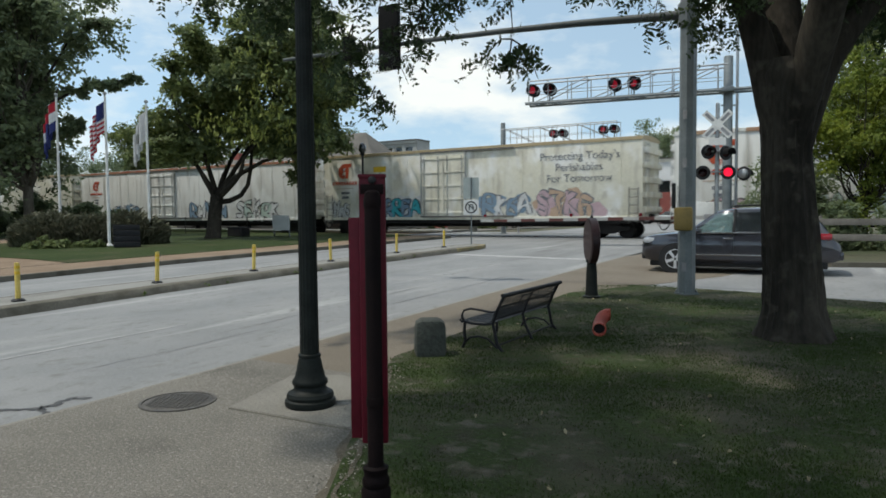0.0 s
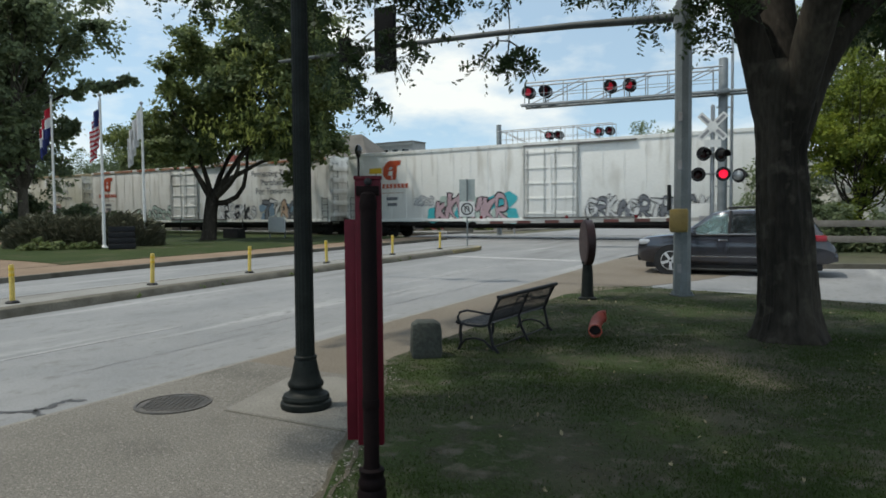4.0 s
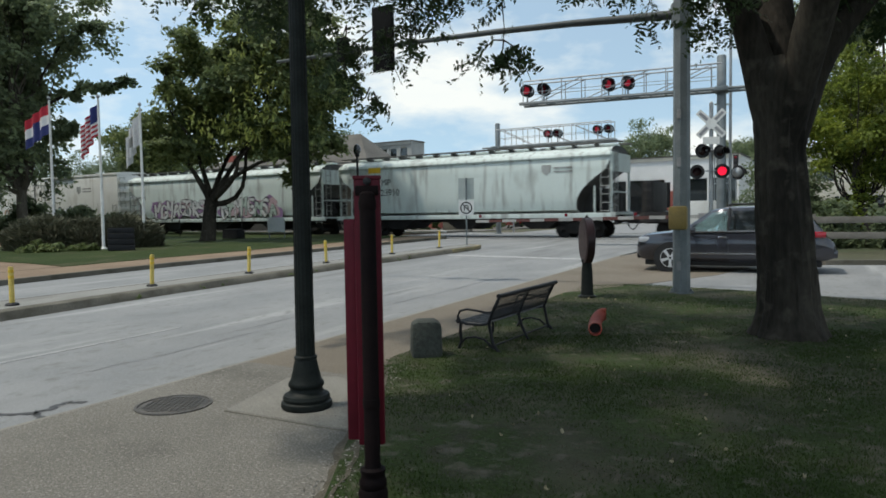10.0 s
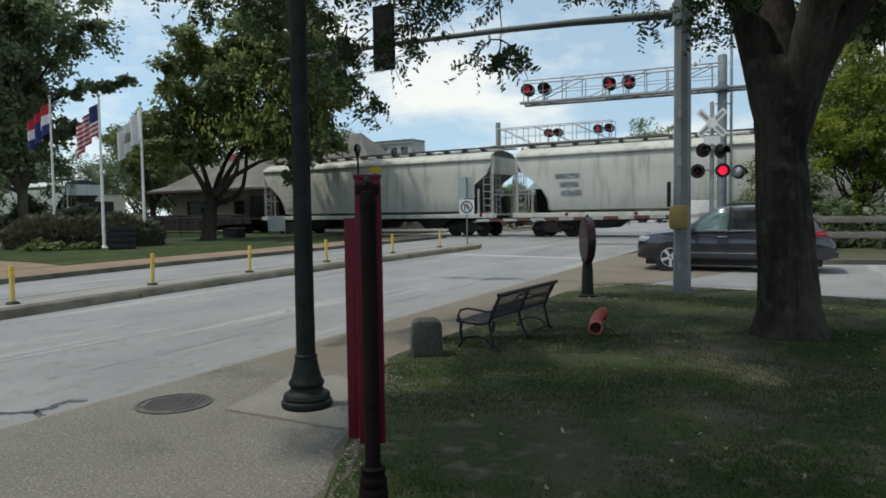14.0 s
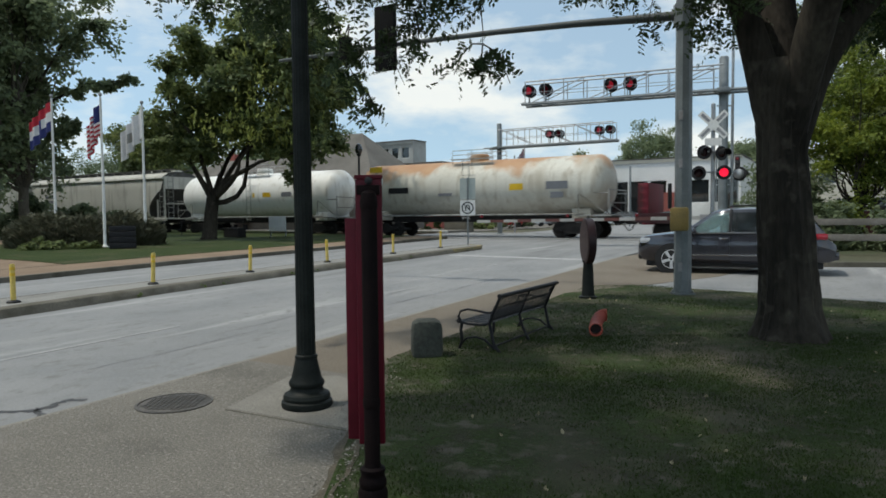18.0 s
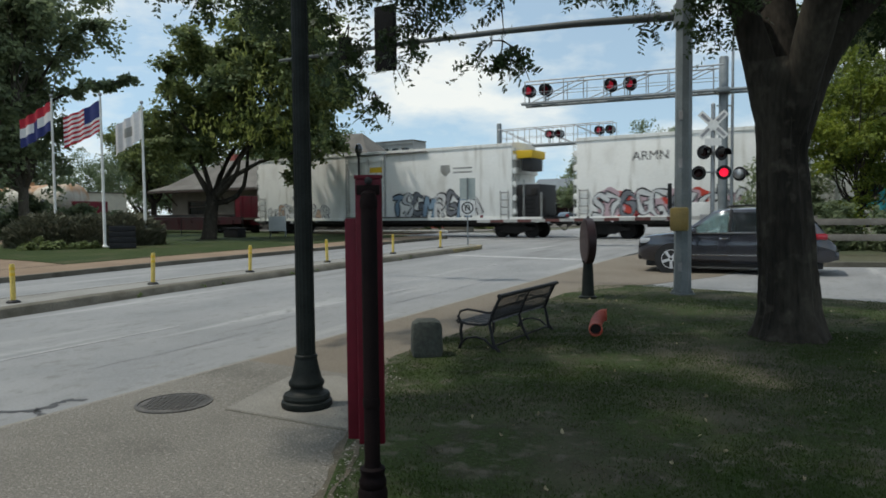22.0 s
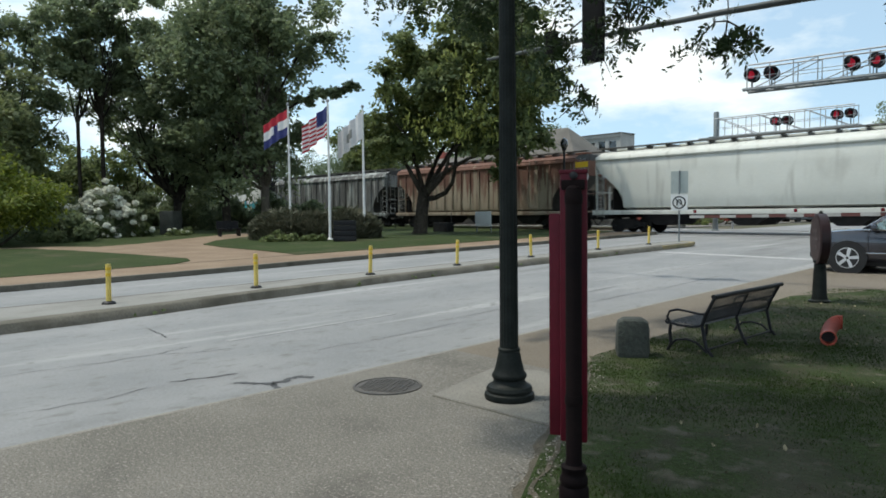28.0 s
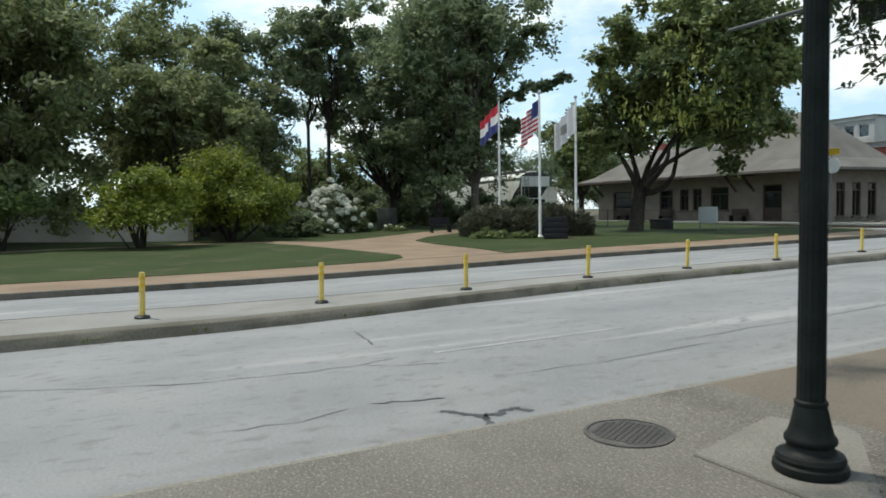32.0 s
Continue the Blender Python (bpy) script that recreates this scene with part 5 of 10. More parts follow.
        unit = part("cooling_unit", r, BLACK, car, "black end-mounted generator set")
        for k, (cx, cz, sx, sz) in enumerate(((xb + 0.4, 2.5, 0.5, 0.5), (xb + 1.2, 2.45, 0.35, 0.36), (xb + 1.55, 1.7, 0.2, 0.9))):
            s = bmesh.new()
            box(s, (cx, -1.1, cz), (sx, 0.5, sz), 0.04)
            part("machinery_box", s, TRUCK, unit)
        for k in range(5):
            s = bmesh.new()
            box(s, (xb + 0.8, -1.33, 1.35 + 0.22 * k), (0.9, 0.05, 0.06))
            part("louvre", s, TRUCK, unit, smooth=False)
        for dx, z in ((0.15, 3.6), (0.62, 3.1), (1.62, 2.4)):
            s = bmesh.new()
            rod(s, (xb + dx, -1.35, z0), (xb + dx, -1.35, z), 0.035, n=6)
            part("guard_post", s, STEEL_GREY, car)
    r = bmesh.new()
    box(r, (0, 0, 0.80), (B * 0.66, 1.1, 0.46), 0.03)
    part("centre_sill", r, TRUCK, car)
    for k, (dx, dl) in enumerate(((-0.28, 3.0), (0.02, 4.4), (0.26, 3.2))):
        r = bmesh.new()
        box(r, (dx * B, -0.9, 0.85), (dl, 0.55, 0.30), 0.03)
        part("underframe_box", r, TRUCK, car)
    under(car, L)
    return car, body, B, y


# End slopes: shade under the roof is put into this near-black, with random grime.
SLOPE_SHADE = dirty("shaded_grimy_slope", (0.10, 0.105, 0.105), (0.075, 0.078, 0.078), (0.05, 0.045, 0.04), 0.3, 0.8)


def hopper(L, H, paint, ribbed=False, label="", big_text=None):
    car = thing("covered_hopper", Matrix(), label, "freight car", "cars of the train")
    B = L - 1.3
    z0 = 1.15
    y = -1.56
    b = bmesh.new()
    # curved cylinder-like sides; the ends slope in below the roof and leave open bays
    prof = [(0.90, 1.30), (1.45, 1.42), (1.52, 1.7), (1.56, 2.0), (1.575, 2.35), (1.58, 2.7), (1.58, 3.05), (1.57, 3.4), (1.56, H - 0.75), (1.42, H - 0.32), (1.05, H - 0.12), (0.55, H - 0.04), (0.0, H)]
    if ribbed:
        prof = [(1.30, 1.30), (1.52, 1.36), (1.56, 1.6), (1.56, 2.0), (1.56, 2.35), (1.56, 2.7), (1.56, 3.05), (1.56, 3.4), (1.56, H - 0.5), (1.54, H - 0.30), (1.10, H - 0.10), (0.55, H - 0.03), (0.0, H)]
    full = [(-a, z) for a, z in prof] + [(a, z) for a, z in prof[::-1][1:]]

    def bay(z):
        f = min(1.0, max(0.0, (3.55 - z) / 1.75))
        return 0.12 + 1.75 * (1 - (1 - f) ** 1.7) if f else 0.12
    rings = [[b.verts.new((sx * (B / 2 - bay(zz)), yy, zz)) for yy, zz in full] for sx in (-1, 1)]
    k = len(full)
    for i in range(k - 1):
        b.faces.new((rings[0][i], rings[0][i + 1], rings[1][i + 1], rings[1][i]))
    b.faces.new((rings[0][0], rings[1][0], rings[1][-1], rings[0][-1]))
    # the slope faces take the dark colour that stands for shade
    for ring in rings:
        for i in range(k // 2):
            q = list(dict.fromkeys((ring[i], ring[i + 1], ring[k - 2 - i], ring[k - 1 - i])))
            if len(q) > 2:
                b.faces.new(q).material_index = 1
    bmesh.ops.recalc_face_normals(b, faces=b.faces[:])
    body = part("body", b, [paint, SLOPE_SHADE], car)
    b = bmesh.new()
    box(b, (0, y + 0.05, z0), (L - 1.0, 0.12, 0.24), 0.01)
    part("side_sill", b, paint, car)
    b = bmesh.new()
    box(b, (0, 1.51, z0), (L - 1.0, 0.12, 0.24), 0.01)
    part("side_sill", b, paint, car)
    b = bmesh.new()
    prism(b, [(y + 0.16, H - 0.62), (y - 0.05, H - 0.60), (y - 0.08, H - 0.54), (y - 0.05, H - 0.42), (y + 0.06, H - 0.33), (y + 0.16, H - 0.33)], "x", -B / 2 + 0.10, B / 2 - 0.10)
    part("eave_rail", b, paint, car, "rounded eave rail along the roof")
    b = bmesh.new()
    for yy in (-0.78, 0.78):
        box(b, (0, yy, H + 0.14), (B + 0.5, 0.50, 0.05))
    for i in range(int(B / 1.2)):
        box(b, (-B / 2 + 0.6 + i * 1.2, 0, H + 0.04), (0.06, 1.9, 0.16))
    part("roof_walkway", b, TRACK_DARK, car, "grated roof walkway on brackets", smooth=False)
    for i in range(4):
        g = bmesh.new()
        x = -B / 2 + B * (i + 0.5) / 4
        box(g, (x, 0, H + 0.06), (B / 4 - 0.5, 0.55, 0.12), 0.03)
        part("hatch", g, paint, car)
    if ribbed:
        n = 19
        for i in range(n + 1):
            g = bmesh.new()
            x = -B / 2 + 0.25 + (B - 0.5) * i / n
            hi, lo = H - 0.60, 1.42 + max(0, abs(x) - (B / 2 - 1.75)) * 1.25
            box(g, (x, y - 0.03, (hi + lo) / 2), (0.10, 0.09, hi - lo), 0.012)
            part("side_rib", g, paint, body)
    for sx in (-1, 1):
        e = bmesh.new()
        xe = sx * (B / 2 + 0.02)
        for yy in (-1.45, 1.45):
            rod(e, (xe - sx * 0.1, yy, z0), (xe - sx * 0.1, yy, H - 0.5), 0.05, n=6)
            rod(e, (sx * (B / 2 - 0.95), yy, z0), (sx * (B / 2 - 0.95), yy, 2.62), 0.045, n=6)
        rod(e, (xe - sx * 0.1, -1.45, H - 0.5), (xe - sx * 0.1, 1.45, H - 0.5), 0.05, n=6)
        rod(e, (xe - sx * 0.1, -1.45, 2.3), (xe - sx * 0.1, 1.45, 2.3), 0.035, n=6)
        part("end_frame", e, paint, car, "open end frame of posts")
        g = bmesh.new()
        prism(g, [(sx * (B / 2 - 0.18), H - 1.32), (sx * (B / 2 - 0.18), H - 0.4), (sx * (B / 2 - 0.02), H - 0.4), (sx * (B / 2 - 0.02), H - 1.32)], "y", -1.5, 1.5)
        part("end_plate", g, paint, car, smooth=False)
        g = bmesh.new()
        box(g, (sx * (B / 2 - 0.55), 0, z0 + 0.05), (1.3, 2.8, 0.08))
        part("end_platform", g, paint, car, smooth=False)
        g = bmesh.new()
        rod(g, (sx * (B / 2 - 0.75), -0.85, 1.62), (sx * (B / 2 - 0.75), 0.45, 1.62), 0.26, n=14)
        rod(g, (sx * (B / 2 - 0.40), 0.75, 1.2), (sx * (B / 2 - 0.40), 0.75, 2.5), 0.05, n=6)
        box(g, (sx * (B / 2 - 0.55), 0.9, 1.75), (0.5, 0.6, 0.9), 0.03)
        # near-black plate added to close the bright view through the bay
        box(g, (sx * (B / 2 - 1.05), 0.0, 1.85), (0.06, 2.5, 1.35))
        part("brake_gear", g, TRUCK, car, "dark brake reservoir on the end platform")
        ladder(car, sx * (B / 2 - 0.38), y + 0.05, z0 - 0.3, H - 0.3, STEEL_GREY)
        ladder(car, sx * (B / 2 + 0.02), -1.0, z0, H - 0.3, STEEL_GREY, axis="y")
    for i in (-1, 0, 1):
        g = bmesh.new()
        x = i * B * 0.26
        prism(g, [(x - 1.7, 1.30), (x - 0.45, 0.46), (x + 0.45, 0.46), (x + 1.7, 1.30)], "y", -1.15, 1.15)
        part("discharge_chute", g, TRUCK, car)
    under(car, L)
    return car, body, B, y


def tank(L, D, paint, zc, label=""):
    car = thing("tank_car", Matrix(), label, "freight car", "cars of the train")
    B = L - 1.7
    R = D / 2
    b = bmesh.new()
    m = Matrix.Translation((0, 0, zc)) @ pose(0, 0, 0, 0, 90, 0)
    cap = [(R * math.cos(a), 0.75 * math.sin(a)) for a in (math.pi / 2, 1.35, 1.1, 0.85, 0.6, 0.35, 0.15, 0.0)]
    prof = [(max(r, 0.001), -B / 2 + 0.75 - dz) for r, dz in cap] + [(max(r, 0.001), B / 2 - 0.75 + dz) for r, dz in cap[::-1]]
    lathe(b, prof, 40, m)
    shell = part("shell", b, paint, car)
    for x in (-B * 0.33, -B * 0.11, B * 0.11, B * 0.33):
        g = bmesh.new()
        lathe(g, [(R + 0.004, x - 0.02), (R + 0.010, x - 0.012), (R + 0.010, x + 0.012), (R + 0.004, x + 0.02)], 40, m)
        part("weld_seam", g, paint, shell)
    b = bmesh.new()
    lathe(b, [(0.55, zc + R - 0.1), (0.55, zc + R + 0.28), (0.5, zc + R + 0.34), (0, zc + R + 0.36)], 18)
    part("dome", b, paint, car)
    b = bmesh.new()
    for yy in (-0.9, 0.9):
        box(b, (0, yy, zc + R + 0.05), (2.6, 0.35, 0.04))
        for dx in (-1.25, 0, 1.25):
            rod(b, (dx, yy, zc + R - 0.35), (dx, yy, zc + R + 0.55), 0.02, n=6)
        for zz in (0.30, 0.55):
            rod(b, (-1.25, yy, zc + R + zz), (1.25, yy, zc + R + zz), 0.018, n=6)
    part("dome_platform", b, STEEL_GREY, car, "railed platform round the dome")
    for dx in (0.0,):
        ladder(car, dx, -R - 0.10, 1.0, zc + R, STEEL_GREY, 0.4)
    for sx in (-1, 1):
        b = bmesh.new()
        box(b, (sx * (B / 2 - 1.4), 0, 1.25), (1.0, 2.2, 0.55), 0.05)
        part("saddle", b, paint, car)
        b = bmesh.new()
        for yy in (-1.4, 1.4):
            rod(b, (sx * (L / 2 - 0.7), yy, 1.2), (sx * (L / 2 - 0.7), yy, 2.5), 0.03, n=6)
            rod(b, (sx * (L / 2 - 2.3), yy, 1.2), (sx * (L / 2 - 2.3), yy, 2.3), 0.03, n=6)
            rod(b, (sx * (L / 2 - 0.7), yy, 2.3), (sx * (L / 2 - 2.3), yy, 2.3), 0.025, n=6)
            rod(b, (sx * (L / 2 - 0.7), yy, 1.2), (sx * (L / 2 - 2.3), yy, 2.3), 0.02, n=6)
        rod(b, (sx * (L / 2 - 0.7), -1.4, 2.45), (sx * (L / 2 - 0.7), 1.4, 2.45), 0.025, n=6)
        rod(b, (sx * (L / 2 - 0.7), -1.4, 1.8), (sx * (L / 2 - 0.7), 1.4, 1.8), 0.025, n=6)
        part("end_railing", b, STEEL_GREY, car, "pale tubular end railing")
        b = bmesh.new()
        box(b, (sx * (L / 2 - 1.5), 0, 1.17), (1.9, 3.0, 0.08))
        part("end_platform", b, STEEL_GREY, car, smooth=False)
    b = bmesh.new()
    for yy in (-1.35, 1.35):
        rod(b, (-L / 2 + 2, yy, 1.25), (L / 2 - 2, yy, 1.25), 0.04, n=6)
    part("side_rail", b, STEEL_GREY, car)
    under(car, L)
    return car, shell, B, -R


SILL_DARK = dirty("dark_maroon_sill", (0.050, 0.009, 0.014), (0.036, 0.008, 0.011), (0.03, 0.02, 0.02), 0.3, 0.7)


def flatcar(L, paint, bulk_h, label="", end_panel=True):
    car = thing("bulkhead_flatcar", Matrix(), label, "freight car", "cars of the train")
    B = L - 1.3
    b = bmesh.new()
    box(b, (0, 0, 1.14), (B, 3.0, 0.14), 0.01)
    part("deck", b, material(paint.name + "_deck", (0.16, 0.13, 0.10), (0.22, 0.18, 0.14), 0.9, 0, 2, 20, 0.2), car, "weathered plank deck")
    for yy in (-1.46, 1.46):
        b = bmesh.new()
        prism(b, [(-B / 2, 1.27), (B / 2, 1.27), (B / 2, 0.80), (B / 2 - 2.9, 0.72), (B / 2 - 4.2, 0.32), (-B / 2 + 4.2, 0.32), (-B / 2 + 2.9, 0.72), (-B / 2, 0.80)], "y", yy - 0.06, yy + 0.06)
        sill = part("side_sill", b, SILL_DARK if paint is FLAT_RED else paint, car, "deep fish-belly side sill")
        if yy < 0:
            for k in range(14):
                g = bmesh.new()
                box(g, (-B / 2 + 0.8 + k * (B - 1.6) / 13, yy - 0.09, 1.00), (0.16, 0.08, 0.14), 0.01)
                part("stake_pocket", g, SILL_DARK if paint is FLAT_RED else paint, sill, smooth=False)
            # thin pale strip along the top of the sill
            g = bmesh.new()
            box(g, (0, yy - 0.03, 1.285), (B - 2.4, 0.05, 0.025))
            part("pale_top_strip", g, GALV, sill, "thin pale strip along the top edge", smooth=False)
            for k, w in enumerate((0.7, 0.5, 0.9, 0.3)):
                g = bmesh.new()
                box(g, (-B * 0.30 + 1.15 * k + (3.0 if k > 1 else 0), yy - 0.063, 0.86), (w, 0.004, 0.20))
                part("lettering_bar", g, INK["white"], sill, smooth=False)
    b = bmesh.new()
    box(b, (0, 0, 1.34), (B - 3.2, 0.7, 0.26), 0.02)
    part("centre_beam", b, FLAT_BLACK, car, smooth=False)
    for k in range(12):
        b = bmesh.new()
        box(b, (-B / 2 + 2.2 + k * (B - 4.4) / 11, 0, 1.30), (0.14, 2.7, 0.18))
        part("load_riser", b, FLAT_BLACK, car, smooth=False)
    for sx in (-1, 1):
        b = bmesh.new()
        box(b, (sx * (B / 2 - 0.35), 0, 1.21 + bulk_h / 2), (0.5, 2.9, bulk_h), 0.02)
        bh = part("bulkhead", b, paint, car, "solid end bulkhead")
        for k in range(4):
            g = bmesh.new()
            box(g, (sx * (B / 2 - 0.35 + 0.27), -1.2 + 0.8 * k, 1.21 + bulk_h / 2), (0.06, 0.12, bulk_h), 0)
            part("bulkhead_rib", g, paint, bh, smooth=False)
        ladder(car, sx * (B / 2 - 0.35), -1.5, 1.0, 1.21 + bulk_h, paint, 0.4)
    under(car, L, 0.86, paint)
    return car, None, B, -1.53


def emblem(body, kind, x, z, s, y):
    b = bmesh.new()
    if kind == "orange":
        ink = material("emblem_orange", (0.50, 0.085, 0.035), (0.44, 0.07, 0.03), 0.5)
        m = Matrix.Translation((x, y, z)) @ Matrix.Diagonal((s, 1, s, 1))
        prism(b, [(-0.55, 0.75), (-0.15, 0.95), (1.15, 0.95), (1.10, 0.50), (0.72, 0.50), (0.55, -0.85), (0.12, -0.85), (0.22, 0.0), (-0.25, -0.05), (-0.35, -0.45), (0.05, -0.45), (0.02, -0.90), (-0.60, -0.80), (-0.95, -0.35), (-0.95, 0.25)], "y", 0, 0.003, m)
        part("emblem", b, ink, body, "orange-red painted emblem", smooth=False)
        g = bmesh.new()
        prism(g, [(-0.30, 0.10), (0.0, 0.42), (0.24, 0.32), (0.10, 0.12)], "y", -0.006, -0.003, m)
        part("emblem_flower", g, INK["white"], body, "pale mark on the emblem", smooth=False)
        for k in range(9):
            g = bmesh.new()
            box(g, (x + s * (-1.75 + 0.44 * k), y, z - 1.45 * s), (0.30 * s, 0.004, 0.42 * s))
            part("lettering_bar", g, ink, body, smooth=False)
        for k, w in ((1, 2.6), (2, 1.3), (3, 1.1)):
            g = bmesh.new()
            box(g, (x + 0.1 * s, y, z - s * (1.55 + 0.55 * k)), (w * s, 0.004, (0.06 if k == 1 else 0.30) * s))
            part("lettering_bar", g, INK["orange"] if k == 1 else SLOGAN, body, smooth=False)
    else:
        prism(b, [(-0.6, 0.6), (0.6, 0.6), (0.6, -0.2), (0.0, -0.7), (-0.6, -0.2)], "y", 0, 0.003, Matrix.Translation((x, y, z)) @ Matrix.Diagonal((s, 1, s, 1)))
        part("emblem", b, STEEL_GREY, body, "grey shield emblem", smooth=False)
        for k in range(2):
            g = bmesh.new()
            box(g, (x + 2.2 * s, y, z + 0.2 * s - 0.45 * s * k), (2.4 * s, 0.004, 0.18 * s))
            part("lettering_bar", g, STEEL_GREY, body, smooth=False)


# couplings in order along the train, as they stand at the start (metres along the track)
GAPS = (-63.0, -36.2, -9.5, 12.0, 38.7, 64.75, 86.6, 107.7, 126.3, 148.05, 166.6, 186.2, 202.8, 220.2, 241.95, 264.4, 287.2, 306.8, 325.4, 344.1)
TRAIN = []


def place(k, made):
    TRAIN.append((made[0], (GAPS[k] + GAPS[k + 1]) / 2))
    return made


def length(k):
    return GAPS[k + 1] - GAPS[k]


c, b, B, y = place(0, reefer(length(0), 5.0, W_REEFER3, TAN_ROOF, -1.0, label="grimy cream refrigerator car with tan roof"))
c, b, B, y = place(1, reefer(length(1), 4.95, W_REEFER2, W_REEFER2, -2.0, (STRIPE_RED, 2), label="grimy white refrigerator car with a red roof stripe"))
emblem(b, "orange", -B * 0.42, 3.75, 0.42, y - 0.02)
spray(b, -B * 0.36, -B * 0.19, 1.1, 2.3, ("black", "blue", "white"), 3, y - 0.022, 5, ("blue",))
spray(b, B * 0.05, B * 0.20, 1.1, 2.5, ("black", "blue", "white"), 4, y - 0.022, 6)
spray(b, B * 0.24, B * 0.40, 1.1, 2.6, ("black", "white", "mint"), 44, y - 0.022, 6)
c, b, B, y = place(2, reefer(length(2), 5.05, W_REEFER3, TAN_ROOF, -1.2, label="peeling cream refrigerator car with tan roof and graffiti"))
emblem(b, "orange", -B * 0.42, 3.95, 0.50, y - 0.02)
text_on(b, "Protecting Today's\nPerishables\nFor Tomorrow", B * 0.30 + 0.8, 3.98, 0.56, SLOGAN, y - 0.022, "faded grey slogan lettering")
spray(b, -B * 0.46, -B * 0.40, 1.15, 2.2, ("black", "white"), 35, y - 0.022, 4)
spray(b, -B * 0.33, -B * 0.14, 1.15, 2.5, ("black", "blue", "teal"), 5, y - 0.022, 4, ("white",))
spray(b, B * 0.07, B * 0.21, 1.15, 2.5, ("grey", "blue", "white"), 6, y - 0.022, 4, ("blue",))
spray(b, B * 0.23, B * 0.38, 1.15, 2.6, ("grey", "pink", "orange"), 7, y - 0.022, 4, ("orange", "pink"))
c, b, B, y = place(3, reefer(length(3), 5.1, W_REEFER2, W_REEFER, -1.2, (STRIPE_RED, 9), label="white refrigerator car with broken orange roof stripes"))
emblem(b, "orange", -B * 0.42, 3.95, 0.60, y - 0.02)
text_on(b, "Protecting Today's\nPerishables\nFor Tomorrow", B * 0.30 + 0.3, 4.0, 0.58, SLOGAN, y - 0.022, "grey slogan lettering")
spray(b, -B * 0.45, -B * 0.33, 1.0, 2.0, ("black", "grey", "pink"), 8, y - 0.022, 8, ("orange",))
spray(b, -B * 0.27, -B * 0.10, 1.05, 2.3, ("black", "mint", "mint"), 38, y - 0.022, 8)
spray(b, B * 0.10, B * 0.24, 1.2, 2.2, ("grey", "white", "black"), 9, y - 0.022, 6)
spray(b, B * 0.27, B * 0.42, 1.1, 2.5, ("black", "grey", "white", "orange"), 39, y - 0.022, 6, ("blue",))
c, b, B, y = place(4, reefer(length(4), 5.15, W_REEFER, W_REEFER, 1.0, label="clean white refrigerator car with an orange emblem"))
emblem(b, "orange", -B * 0.37, 3.95, 0.62, y - 0.02)
spray(b, -B * 0.30, -B * 0.25, 1.9, 2.5, ("grey", "white"), 40, y - 0.022, 3)
spray(b, -B * 0.24, -B * 0.06, 1.05, 2.5, ("black", "pink", "pink"), 10, y - 0.022, 7, ("teal", "mint"))
spray(b, B * 0.12, B * 0.36, 1.15, 2.2, ("black", "white", "grey"), 11, y - 0.022, 5)
c, b, B, y = place(5, reefer(length(5), 5.1, W_REEFER, W_REEFER, -0.2, ribs=False, label="smooth white refrigerator car with mint graffiti"))
text_on(b, "ARMN 110877", -B * 0.30, 3.75, 0.62, BLACK, y - 0.004, "black reporting marks")
emblem(b, "shield", B * 0.24, 3.75, 0.5, y - 0.004)
spray(b, -B * 0.33, -B * 0.10, 1.0, 2.4, ("black", "white", "mint"), 12, y - 0.022, 5, ("orange",))
spray(b, B * 0.08, B * 0.32, 1.0, 2.4, ("black", "mint", "mint"), 13, y - 0.022, 6)
spray(b, B * 0.34, B * 0.44, 1.0, 1.6, ("orange", "lime"), 41, y - 0.022, 3, ("orange",))
c, b, B, y = place(6, hopper(length(6), 4.65, GREY_GREEN, label="pale green-grey covered hopper with black and white graffiti"))
text_on(b, "AMCX", -B * 0.42, 2.75, 0.42, BLACK, y - 0.03, "black reporting marks")
spray(b, -B * 0.33, -B * 0.05, 1.4, 2.75, ("black", "white", "white"), 14, y - 0.03, 7, ("pink", "violet"))
spray(b, B * 0.03, B * 0.30, 1.4, 2.75, ("black", "white", "mint"), 15, y - 0.03, 7, ("violet", "pink"))
c, b, B, y = place(7, hopper(length(7), 4.65, GREY_GREEN, label="pale green-grey covered hopper with black marks"))
text_on(b, "MP", -B * 0.29, 3.05, 0.55, BLACK, y - 0.03, "black reporting marks")
text_on(b, "723910", -B * 0.28, 2.45, 0.55, BLACK, y - 0.03, "black reporting marks")
emblem(b, "shield", B * 0.30, 3.5, 0.42, y - 0.03)
place(8, flatcar(length(8), FLAT_BLACK, 1.55, label="empty black bulkhead flatcar"))
c, b, B, y = place(9, hopper(length(9), 4.75, BEIGE, label="beige-grey covered hopper with white lettering"))
for row, (z, n, h) in enumerate(((3.05, 5, 0.26), (2.72, 6, 0.15), (2.34, 7, 0.26), (1.95, 6, 0.12))):
    for k in range(n):
        g = bmesh.new()
        box(g, (-B / 2 + 2.3 + 0.21 * k + 0.05 * (row % 2), y - 0.028, z), (0.15, 0.004, h))
        part("lettering_bar", g, INK["white"], b, smooth=False)
c, b, B, y = place(10, hopper(length(10), 4.75, BEIGE, label="dusty beige covered hopper with faded marks"))
for k, w in enumerate((1.3, 1.0, 1.1)):
    g = bmesh.new()
    box(g, (-B * 0.34 + 0.1 * k, y - 0.028, 3.1 - 0.42 * k), (w, 0.004, 0.26))
    part("lettering_bar", g, SLOGAN, b, smooth=False)
c, b, B, y = place(11, tank(length(11), 3.0, TANK_WHITE, 2.75, label="white cylindrical tank car"))
